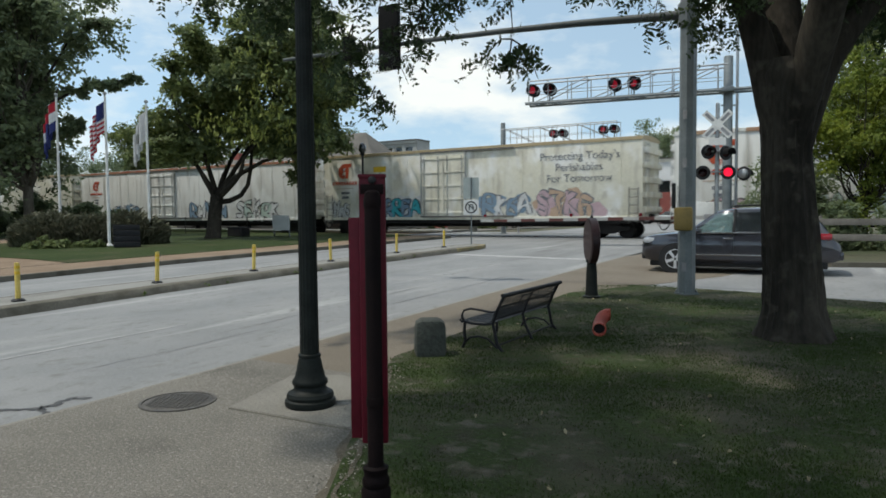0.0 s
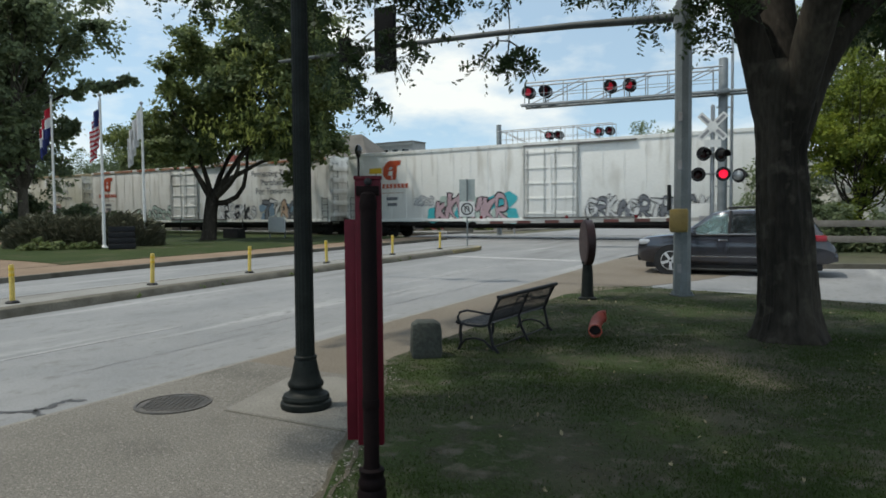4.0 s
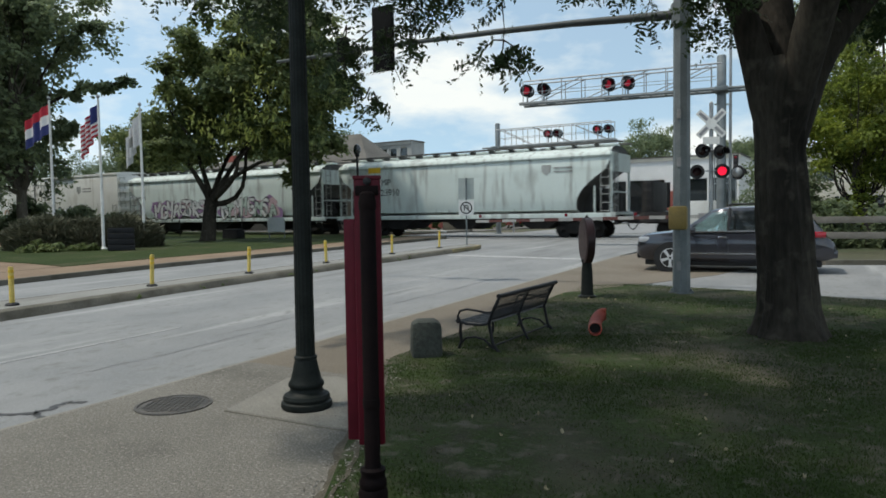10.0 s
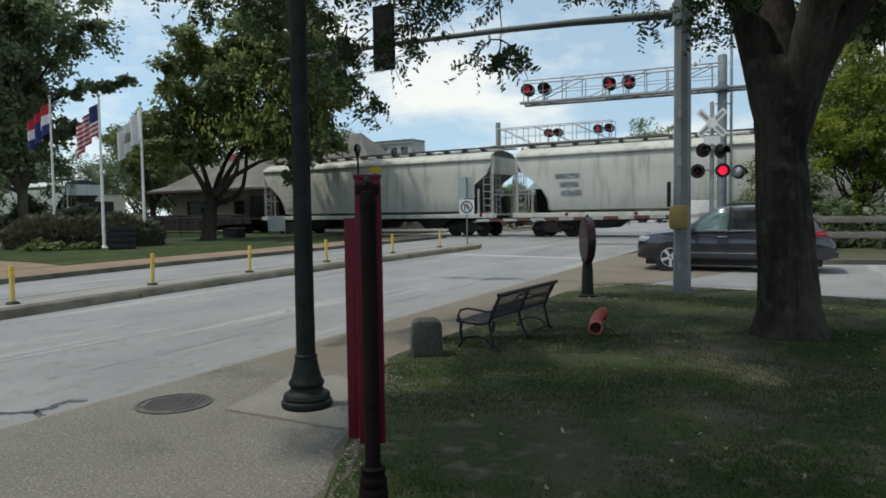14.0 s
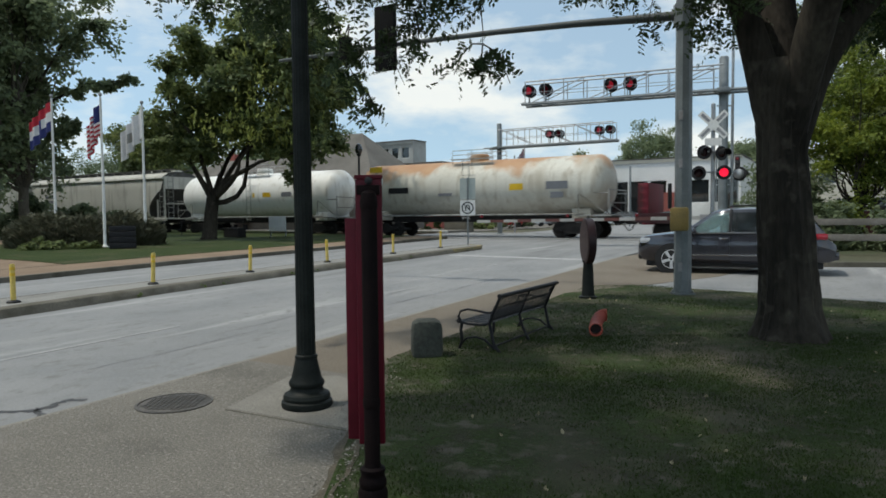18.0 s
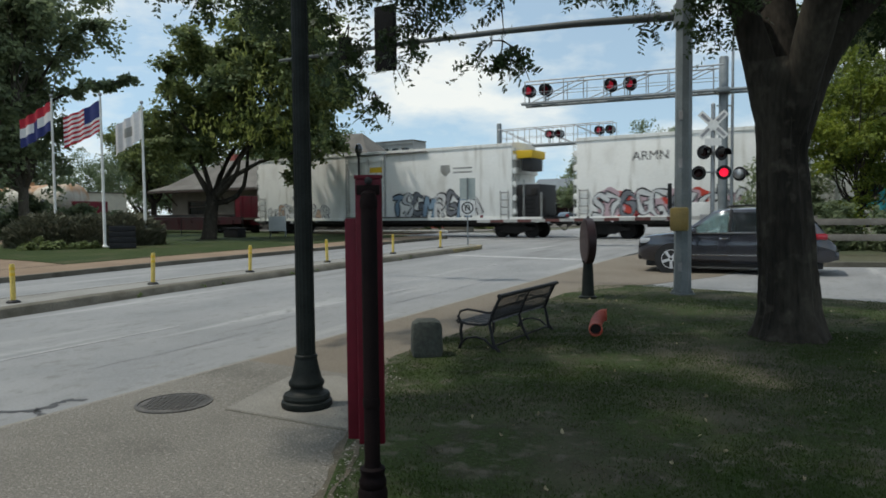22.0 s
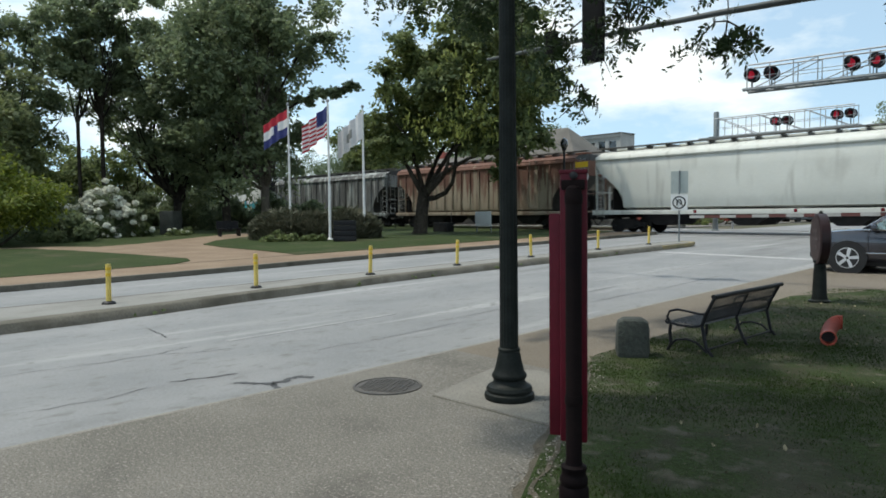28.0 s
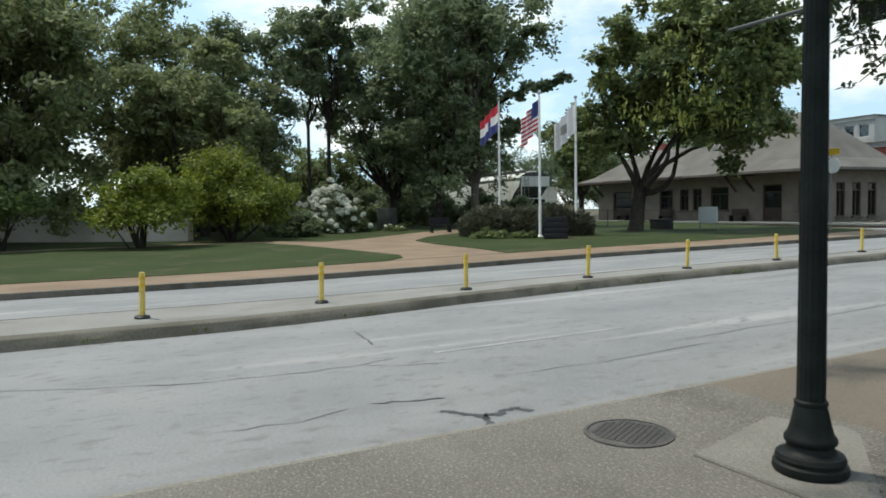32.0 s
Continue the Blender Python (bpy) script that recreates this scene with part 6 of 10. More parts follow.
for kx, kw, ink in ((1.6, 0.7, "yellow"), (0.4, 0.16, "yellow"), (3.4, 0.9, "grey"), (5.2, 0.5, "black")):
    g = bmesh.new()
    prism(g, [(-kw / 2, -0.15), (kw / 2, -0.15), (kw / 2, 0.15), (-kw / 2, 0.15)], "y", 0, 0.004, Matrix.Translation((kx, -1.515, 2.72 if ink != "black" else 2.1)))
    part("placard", g, INK[ink], b, "small painted placard", smooth=False)
c, b, B, y = place(12, tank(length(12), 3.05, TANK_RUST, 2.8, label="grey tank car with orange rust along its top"))
for kx, kz, kw, kh, ink in ((3.0, 2.72, 0.8, 0.34, "yellow"), (5.3, 2.75, 1.2, 0.40, "grey"), (5.3, 2.25, 0.7, 0.3, "grey"), (-4.6, 2.7, 1.4, 0.34, "black"), (-1.4, 2.4, 0.9, 0.16, "grey")):
    g = bmesh.new()
    prism(g, [(-kw / 2, -kh / 2), (kw / 2, -kh / 2), (kw / 2, kh / 2), (-kw / 2, kh / 2)], "y", 0, 0.004, Matrix.Translation((kx, -1.54, kz)))
    part("placard", g, INK[ink], b, "painted placard on the tank", smooth=False)
place(13, flatcar(length(13), FLAT_RED, 1.5, label="empty dark red bulkhead flatcar"))
c, b, B, y = place(14, reefer(length(14), 5.15, W_REEFER, W_REEFER, -1.0, ribs=False, yellow_end="yellow", label="white refrigerator car with a yellow end guard"))
emblem(b, "shield", B * 0.22, 3.75, 0.5, y - 0.004)
spray(b, -B * 0.44, -B * 0.19, 1.05, 2.1, ("grey", "white", "white", "orange"), 16, y - 0.022, 6)
spray(b, B * 0.05, B * 0.33, 1.1, 2.6, ("black", "blue", "white", "grey"), 17, y - 0.022, 6)
text_on(b, "ARMN", -B / 2 + 4.2, 2.75, 0.5, BLACK, y - 0.004, "black reporting marks")
g = bmesh.new()
box(g, (-B / 2 + 4.2, y - 0.004, 2.45), (1.5, 0.004, 0.26))
part("lettering_bar", g, SLOGAN, b, smooth=False)
c, b, B, y = place(15, reefer(length(15), 5.15, W_REEFER, W_REEFER, -0.4, ribs=False, yellow_end="black", label="white refrigerator car with bright teal graffiti"))
text_on(b, "ARMN", -B * 0.31, 3.8, 0.62, BLACK, y - 0.004, "black reporting marks")
emblem(b, "shield", B * 0.25, 3.75, 0.5, y - 0.004)
spray(b, -B * 0.44, -B * 0.10, 1.05, 2.5, ("black", "white", "white", "grey"), 18, y - 0.022, 6, ("red", "pink"))
spray(b, B * 0.09, B * 0.45, 1.05, 2.7, ("black", "teal", "teal"), 19, y - 0.022, 8, ("orange",))
place(16, hopper(length(16), 4.65, DARKHOP, True, label="weathered dark grey ribbed hopper"))
c, b, B, y = place(17, hopper(length(17), 4.7, RUSTHOP, True, label="heavily rusted brown ribbed hopper"))
for k in range(2):
    g = bmesh.new()
    box(g, (-B * 0.33 + 1.0 * k, y - 0.09, 3.0), (0.6, 0.01, 0.42))
    part("number_panel", g, INK["white"], b, "pale number panel", smooth=False)
place(18, hopper(length(18), 4.7, PALE, label="pale covered hopper at the end of the train"))

TRAIN_V, TRAIN_A = 11.44, 0.0235


def train_motion():
    for car, u0 in TRAIN:
        walk(car, [(t, track_pose(u0 - TRAIN_V * t - TRAIN_A * t * t / 2, 1.54, RAIL_Z)) for t in (0, 4, 8, 12, 16, 20, 24, 28, 32)])

# ---------- the waiting car ----------
CAR_PAINT = material("dark_grey_car_paint", (0.036, 0.036, 0.046), (0.043, 0.043, 0.054), 0.24, 0.4, 2, 30, 0, None, 0.04, 0.6, coat=1.0)
RUBBER = material("tyre_rubber", (0.015, 0.015, 0.015), (0.022, 0.022, 0.022), 0.8, 0, 4, 30)
CHROME = material("chrome", (0.62, 0.63, 0.65), (0.55, 0.56, 0.58), 0.2, 1.0, 3, 30)
LAMP_CLEAR = material("headlamp_glass", (0.45, 0.47, 0.5), (0.55, 0.57, 0.6), 0.1, 0, 3, 30, coat=1.0)
TAIL_RED = material("tail_lamp_red", (0.30, 0.01, 0.02), (0.36, 0.012, 0.025), 0.15, 0, 3, 30, coat=1.0)


GLASS_CAR = glass_material("tinted_car_glass", (0.09, 0.11, 0.12), 0.03, 0.7)


def loft(bm, sections):
    """sections: (x, [(y, z) ...]) half profiles from the bottom middle to the top middle; mirrored."""
    rings = []
    for x, pr in sections:
        full = [(-y, z) for y, z in pr] + [(y, z) for y, z in pr[::-1]]
        rings.append([bm.verts.new((x, y, z)) for y, z in full])
    k = len(rings[0])
    for a, b in zip(rings, rings[1:]):
        for i in range(k):
            bm.faces.new((a[i], a[(i + 1) % k], b[(i + 1) % k], b[i]))
    bm.faces.new(rings[0])
    bm.faces.new(rings[-1][::-1])
    bmesh.ops.remove_doubles(bm, verts=bm.verts[:], dist=0.0008)
    bmesh.ops.recalc_face_normals(bm, faces=bm.faces[:])
    return bm


DARK_RIM = material("dark_rim", (0.06, 0.06, 0.065), (0.09, 0.09, 0.095), 0.4, 0.6)
ALLOY = material("alloy", (0.62, 0.63, 0.65), (0.55, 0.56, 0.58), 0.35, 0.3, 3, 30)
WHEELS = []


SEAT_CLOTH = material("dark_seat_cloth", (0.03, 0.03, 0.033), (0.04, 0.04, 0.043), 0.9, 0, 3, 40)
GLASS_CLEAR = glass_material("pale_car_glass", (0.72, 0.86, 0.86), 0.02, 0.92)


def suv(m):
    t = thing("suv", m, "dark grey sport utility car waiting at the crossing", "car")

    def low(x, hw, zb, zs, zt):
        return (x, [(0.0, zb), (hw * 0.86, zb), (hw * 0.97, zb + 0.10), (hw, zs - 0.10), (hw * 0.995, zs), (hw * 0.94, zt - 0.03), (hw * 0.80, zt), (0.0, zt + 0.02)])
    b = bmesh.new()
    loft(b, [low(-2.40, 0.74, 0.44, 0.58, 0.70), low(-2.34, 0.86, 0.38, 0.66, 0.80), low(-2.2, 0.91, 0.34, 0.76, 0.94), low(-1.98, 0.94, 0.32, 0.82, 1.08), low(-1.4, 0.97, 0.28, 0.84, 1.08), low(-0.4, 0.98, 0.27, 0.83, 1.06), low(0.7, 0.98, 0.27, 0.82, 1.05),
             low(1.05, 0.97, 0.27, 0.84, 1.09), low(1.55, 0.96, 0.28, 0.84, 1.07), low(2.05, 0.93, 0.30, 0.82, 1.02), low(2.28, 0.86, 0.33, 0.78, 0.96), low(2.38, 0.78, 0.36, 0.72, 0.86), low(2.43, 0.66, 0.40, 0.62, 0.74)])
    body = part("body", b, CAR_PAINT, t)
    b = bmesh.new()

    def cab(x, hw0, hw1, z0, z1):
        return (x, [(0.0, z0), (hw0, z0), (hw0 * 0.35 + hw1 * 0.65, z0 + (z1 - z0) * 0.7), (hw1, z1 - 0.04), (hw1 * 0.85, z1), (0.0, z1 + 0.02)])
    loft(b, [cab(-2.12, 0.84, 0.70, 1.03, 1.08), cab(-1.78, 0.87, 0.69, 1.04, 1.52), cab(-1.55, 0.88, 0.70, 1.04, 1.66), cab(-0.8, 0.90, 0.72, 1.03, 1.72), cab(0.05, 0.90, 0.72, 1.03, 1.71), cab(0.45, 0.90, 0.70, 1.03, 1.64), cab(1.28, 0.86, 0.66, 1.02, 1.09)])
    # the sides are open behind the glass
    sides = [f for f in b.faces if len(f.verts) == 4 and abs(f.normal.y) > 0.7 and min(v.co.z for v in f.verts) < 1.06 and f.calc_center_median().x > -1.6]
    bmesh.ops.delete(b, geom=sides, context="FACES")
    cabin = part("cabin", b, CAR_PAINT, t)
    for x in (0.25, -0.75):
        for s in (-1, 1):
            b = bmesh.new()
            box(b, (x, s * 0.38, 1.18), (0.16, 0.46, 0.36), 0.06)
            part("seat_back", b, SEAT_CLOTH, cabin)
            b = bmesh.new()
            box(b, (x - 0.02, s * 0.38, 1.44), (0.10, 0.26, 0.16), 0.04)
            part("headrest", b, SEAT_CLOTH, cabin)
    for s in (-1, 1):
        for x in (0.06, -1.0):
            b = bmesh.new()
            tube(b, [(x, s * 0.895, 1.05), (x - 0.02, s * 0.80, 1.46), (x - 0.03, s * 0.73, 1.68)], 0.035, 6)
            part("pillar", b, BLACK, cabin)
    for s in (1, -1):
        # side windows follow the tumblehome
        def pt(x, f):
            return Vector((x, s * (0.905 - 0.155 * f), 1.08 + 0.56 * f))
        for name, quad in (("front_window", [(1.02, 0.02), (0.10, 0.02), (0.10, 0.93), (0.44, 0.88)]), ("rear_window", [(0.02, 0.02), (-0.95, 0.02), (-0.95, 0.95), (0.02, 0.94)]), ("quarter_window", [(-1.05, 0.02), (-1.86, 0.06), (-1.60, 0.80), (-1.05, 0.94)])):
            b = bmesh.new()
            q = [b.verts.new(pt(x, f)) for x, f in quad]
            b.faces.new(q if s < 0 else q[::-1])
            bmesh.ops.solidify(b, geom=b.faces[:], thickness=-0.012)
            bmesh.ops.recalc_face_normals(b, faces=b.faces[:])
            part(name, b, GLASS_CLEAR if name == "front_window" else GLASS_CAR, cabin, "clear front window" if name == "front_window" else "dark tinted window", smooth=False)
        b = bmesh.new()
        tube(b, [(1.22, s * 0.925, 1.065), (0.2, s * 0.935, 1.075), (-1.0, s * 0.935, 1.085), (-1.9, s * 0.905, 1.10)], 0.022, 6)
        part("belt_trim", b, CHROME, body, "chrome window trim")
        b = bmesh.new()
        tube(b, [(1.1, s * 0.99, 0.50), (-1.05, s * 0.99, 0.50)], 0.018, 6)
        part("side_moulding", b, CHROME, body, "bright side moulding")
        for x in (0.20, -0.82):
            b = bmesh.new()
            tube(b, [(x + 0.10, s * 0.985, 0.93), (x, s * 1.005, 0.935), (x - 0.10, s * 0.985, 0.93)], 0.016, 6)
            part("door_handle", b, CHROME, body, "chrome door handle")
        for x in (1.06, 0.06, -0.98):
            b = bmesh.new()
            box(b, (x, s * 0.981, 0.70), (0.008, 0.012, 0.72))
            part("door_seam", b, BLACK, body, smooth=False)
        b = bmesh.new()
        box(b, (0.92, s * 1.02, 1.12), (0.14, 0.20, 0.15), 0.04)
        part("mirror", b, CAR_PAINT, cabin)
        b = bmesh.new()
        tube(b, [(-1.55, s * 0.66, 1.70), (-1.4, s * 0.66, 1.78), (0.0, s * 0.66, 1.78), (0.15, s * 0.66, 1.73)], 0.018, 6)
        part("roof_rail", b, BLACK, cabin)
        b = bmesh.new()
        box(b, (2.14, s * 0.83, 0.86), (0.42, 0.14, 0.15), 0.05)
        part("headlamp", b, LAMP_CLEAR, body, "clear headlamp")
        b = bmesh.new()
        box(b, (-2.0, s * 0.85, 0.98), (0.36, 0.20, 0.16), 0.05)
        part("tail_lamp", b, TAIL_RED, body, "red tail lamp")
        for x in (1.50, -1.32):
            b = bmesh.new()
            lathe(b, [(0.43, 0.0), (0.43, 0.02)], 28, Matrix.Translation((x, s * 0.972, 0.37)) @ pose(0, 0, 0, -90 * s))
            part("wheel_arch", b, BLACK, body, smooth=False)
            w = bmesh.new()
            mm = pose(0, 0, 0, -90 * s)
            lathe(w, [(0.26, -0.12), (0.35, -0.12), (0.372, -0.08), (0.372, 0.08), (0.35, 0.125), (0.27, 0.135), (0.265, 0.10)], 32, mm)
            ty = part("wheel", w, RUBBER, t, "black tyre on a bright alloy wheel")
            ty.location = (x, s * 0.86, 0.37)
            WHEELS.append(ty)
            w = bmesh.new()
            lathe(w, [(0.0, 0.06), (0.05, 0.06), (0.05, 0.125), (0.0, 0.13)], 16, mm)
            lathe(w, [(0.0, 0.02), (0.24, 0.02)], 24, mm)
            part("rim", w, DARK_RIM, ty)
            w = bmesh.new()
            lathe(w, [(0.262, 0.04), (0.268, 0.13), (0.24, 0.135), (0.232, 0.05)], 32, mm)
            part("rim_lip", w, ALLOY, ty, "bright rim")
            for k in range(5):
                g = bmesh.new()
                prism(g, [(-0.032, 0.03), (0.032, 0.03), (0.042, 0.25), (-0.042, 0.25)], "z", 0.09, 0.135, mm @ pose(0, 0, 0, 0, 0, 72 * k))
                part("spoke", g, ALLOY, ty, "bright alloy spoke", smooth=False)
    b = bmesh.new()
    q = [b.verts.new(v) for v in ((1.20, -0.72, 1.10), (1.20, 0.72, 1.10), (0.50, 0.60, 1.625), (0.50, -0.60, 1.625))]
    b.faces.new(q)
    bmesh.ops.solidify(b, geom=b.faces[:], thickness=-0.012)
    part("windscreen", b, GLASS_CAR, cabin, "dark windscreen", smooth=False)
    b = bmesh.new()
    q = [b.verts.new(v) for v in ((-2.11, -0.64, 1.11), (-1.80, -0.60, 1.51), (-1.80, 0.60, 1.51), (-2.11, 0.64, 1.11))]
    b.faces.new(q)
    bmesh.ops.solidify(b, geom=b.faces[:], thickness=-0.014)
    part("rear_screen", b, GLASS_CAR, cabin, "dark rear window", smooth=False)
    b = bmesh.new()
    box(b, (0.05, 0, 0.24), (4.3, 1.5, 0.16), 0.04)
    part("underbody", b, BLACK, body, "black underbody")
    b = bmesh.new()
    box(b, (2.40, 0, 0.66), (0.06, 0.9, 0.20), 0.02)
    part("grille", b, CHROME, body)
    b = bmesh.new()
    box(b, (2.36, 0, 0.42), (0.12, 1.5, 0.16), 0.05)
    part("front_bumper", b, BLACK, body)
    b = bmesh.new()
    box(b, (-2.38, 0, 0.50), (0.12, 1.66, 0.22), 0.05)
    part("rear_bumper", b, CAR_PAINT, body)
    return t


SUV_AT, SUV_TURN = at(7.20, 16.85, 0.006), math.degrees(math.atan2(0.445, -0.895))
waiting_suv = suv(Matrix.Translation(SUV_AT) @ pose(0, 0, 0, 0, 0, SUV_TURN) @ Matrix.Diagonal((0.90, 0.92, 0.90, 1)))


def suv_motion():
    """It rolls slowly forward as the end of the train goes by."""
    times = [0, 25.0] + [25.25 + 0.25 * i for i in range(28)]
    gone = [float(np.interp(t, (0, 25.1, 25.5, 26, 26.5, 28.5, 29, 30, 32), (0, 0, 0.13, 0.37, 0.66, 1.76, 1.98, 2.38, 3.1))) for t in times]
    walk(waiting_suv, [(t, Matrix.Translation(SUV_AT + Vector((-0.895, 0.445, 0.0018)) * d) @ pose(0, 0, 0, 0, 0, SUV_TURN)) for t, d in zip(times, gone)])
    for w in WHEELS:
        walk(w, [(t, Matrix.Translation(w.location) @ pose(0, 0, 0, 0, math.degrees(d / 0.355), 0)) for t, d in zip(times, gone)])

# ---------- signals and masts ----------
def flasher(parent, p, facing, lit, r=0.15, back=True):
    """A round crossing lamp with backplate and hood; facing: degrees of the way it looks (0: along -y)."""
    m = Matrix.Translation(p) @ pose(0, 0, 0, 0, 0, facing)
    b = bmesh.new()
    lathe(b, [(0.25, 0.0), (0.25, 0.012)], 28, m @ pose(0, 0.03, 0, 90))
    unit = part("backplate", b, BLACK, parent, "round black backplate")
    b = bmesh.new()
    lathe(b, [(r * 0.98, 0.0), (r * 0.7, 0.035), (r * 0.3, 0.05), (0.0, 0.055)], 24, m @ pose(0, 0.015, 0, 90))
    part("lens", b, {0: RED_DARK, 1: RED_LENS, 2: RED_DIM, 3: RED_UNLIT}[int(lit)], unit, "lit red lens" if lit in (1, 2) else "unlit dark red lens")
    b = bmesh.new()
    n = 20
    ring0 = [(r * 1.1 * math.cos(a), r * 1.1 * math.sin(a)) for a in [math.radians(-20 + 220 * k / n) for k in range(n + 1)]]
    q = [[b.verts.new(m @ Vector((x, 0.01 - d, z))) for x, z in ring0] for d in (0.0, 0.30)]
    for k in range(n):
        b.faces.new((q[0][k], q[0][k + 1], q[1][k + 1], q[1][k]))
    bmesh.ops.solidify(b, geom=b.faces[:], thickness=0.008)
    part("hood", b, BLACK, unit)
    if back:
        b = bmesh.new()
        lathe(b, [(0.17, 0.0), (0.16, 0.12), (0.08, 0.17), (0.0, 0.175)], 20, m @ pose(0, 0.045, 0, -90))
        part("housing", b, ALU, unit, "pale cast housing")
    return unit


def truss(name_label, m, mast_h, mast_r, L, z0, z1, lights, facing, front):
    """A cantilever over the road: local x along the arm from the mast."""
    t = thing("crossing_cantilever", m, name_label, "crossing signal")
    b = bmesh.new()
    lathe(b, [(mast_r * 1.6, -0.1), (mast_r * 1.6, 0.04), (mast_r, 0.06), (mast_r * 0.96, mast_h - 0.04), (mast_r * 0.8, mast_h)], 18)
    part("mast", b, GALV, t)
    for yy in (-0.35, 0.35):
        b = bmesh.new()
        rod(b, (-0.9, yy, z0), (L, yy, z0), 0.055, n=8)
        part("lower_chord", b, GALV, t)
        b = bmesh.new()
        rod(b, (0, yy, z1), (L - 0.2, yy, z1 - 0.02), 0.03, n=8)
        part("upper_chord", b, ALU, t)
        n = 9
        for k in range(n + 1):
            x = 0.35 + (L - 0.5) * k / n
            b = bmesh.new()
            rod(b, (x, yy, z0), (x, yy, z1), 0.02, n=6)
            part("upright", b, ALU, t)
        for k, (xa, xb) in enumerate(((0.3, L * 0.33), (L * 0.66, L * 0.33), (L * 0.66, L - 0.3))):
            b = bmesh.new()
            rod(b, (xa, yy, z1 if k % 2 == 0 else z0), (xb, yy, z0 if k % 2 == 0 else z1), 0.02, n=6)
            part("diagonal", b, ALU, t)
        b = bmesh.new()
        rod(b, (0.2, yy, (z0 + z1) / 2), (L, yy, (z0 + z1) / 2), 0.012, n=6)
        part("hand_rail", b, ALU, t)
    b = bmesh.new()
    for k in range(14):
        box(b, (0.3 + (L - 0.3) * k / 13, 0, z0 + 0.05), (0.06, 0.7, 0.03))
    box(b, (L / 2, 0, z0 + 0.075), (L, 0.5, 0.02))
    part("walkway", b, GALV, t, "grated walkway", smooth=False)
    b = bmesh.new()
    rod(b, (0.12, 0, z1), (0, 0, mast_h - 0.25), 0.03, n=6)
    part("brace", b, GALV, t)
    b = bmesh.new()
    box(b, (0, 0, z0), (0.45, 0.95, 0.16), 0.02)
    part("bracket", b, GALV, t)
    for x, z, lit in lights:
        flasher(t, Vector((x, front * 0.17, z)), facing, lit)
        b = bmesh.new()
        rod(b, (x, 0, z0), (x, 0, z - 0.1), 0.03, n=6)
        part("lamp_stem", b, GALV, t)
        flasher(t, Vector((x, -front * 0.17, z)), facing + 180, False)
    return t


ANG1 = math.degrees(math.atan2(28.9 - 25.8, 3.34 - 10.57))
truss("galvanised crossing cantilever with red flashing lamps over the road", Matrix.Translation(at(10.57, 25.8)) @ pose(0, 0, 0, 0, 0, ANG1), 7.1, 0.17, 7.65, 5.83, 6.75,
      [(3.38, 6.38, 2), (4.12, 6.38, 2), (6.72, 6.40, False), (7.42, 6.40, 2)], 180 + 34, 1)
truss("galvanised crossing cantilever with red lamps beyond the tracks", track_pose(0.68, 6.2, RAIL_Z), 7.0, 0.16, 7.6, 5.45, 6.55,
      [(3.45, 6.1, 2), (4.05, 6.08, False), (6.55, 6.12, 2), (7.2, 6.12, False)], 8 + 24, -1)


def crossing_post(x, y):
    t = thing("crossing_signal", Matrix.Translation(at(x, y)) @ pose(0, 0, 0, 0, 0, -22), "railway crossing post with a white crossbuck and red lamps", "crossing signal")
    b = bmesh.new()
    lathe(b, [(0.20, -0.1), (0.20, 0.05), (0.075, 0.08), (0.07, 5.15), (0.0, 5.2)], 14)
    part("post", b, ALU, t)
    for s in (-1, 1):
        b = bmesh.new()
        box(b, (0, -0.10 - 0.012 * (s > 0), 4.42), (1.22, 0.008, 0.23), 0.0, Matrix.Translation((0, 0, 4.42)) @ pose(0, 0, 0, 0, 45 * s) @ Matrix.Translation((0, 0, -4.42)))
        bd = part("crossbuck_board", b, WHITE, t, "white crossbuck board", smooth=False)
        for k in (-1, 1):
            g = bmesh.new()
            box(g, (k * 0.36, -0.105 - 0.012 * (s > 0), 4.42), (0.36, 0.006, 0.10), 0.0, Matrix.Translation((0, 0, 4.42)) @ pose(0, 0, 0, 0, 45 * s) @ Matrix.Translation((0, 0, -4.42)))
            part("lettering_bar", g, STEEL_DARK, bd, smooth=False)
    b = bmesh.new()
    box(b, (0, -0.10, 3.83), (0.55, 0.008, 0.26))
    part("track_count_plate", b, WHITE, t, "small white plate", smooth=False)
    for z, w in ((3.50, 0.62), (2.78, 0.95)):
        b = bmesh.new()
        rod(b, (-w / 2, -0.10, z), (w / 2, -0.10, z), 0.03, n=6)
        part("cross_arm", b, ALU, t)
    flasher(t, Vector((-0.28, -0.14, 3.48)), 22, 3)
    flasher(t, Vector((0.29, -0.14, 3.42)), 40, 3)
    flasher(t, Vector((-0.46, -0.16, 2.76)), 0, 3)
    flasher(t, Vector((0.36, -0.14, 2.76)), 0, True)
    flasher(t, Vector((0.88, 0.05, 2.70)), 150, False)
    b = bmesh.new()
    box(b, (0.1, 0.05, 0.75), (0.50, 0.45, 0.85), 0.02)
    part("gate_mechanism", b, ALU, t, "grey gate mechanism box")
    return t


STEEL_DARK = material("faded_black_lettering", (0.22, 0.22, 0.23), (0.30, 0.30, 0.31), 0.6)
crossing_post(9.60, 24.3)


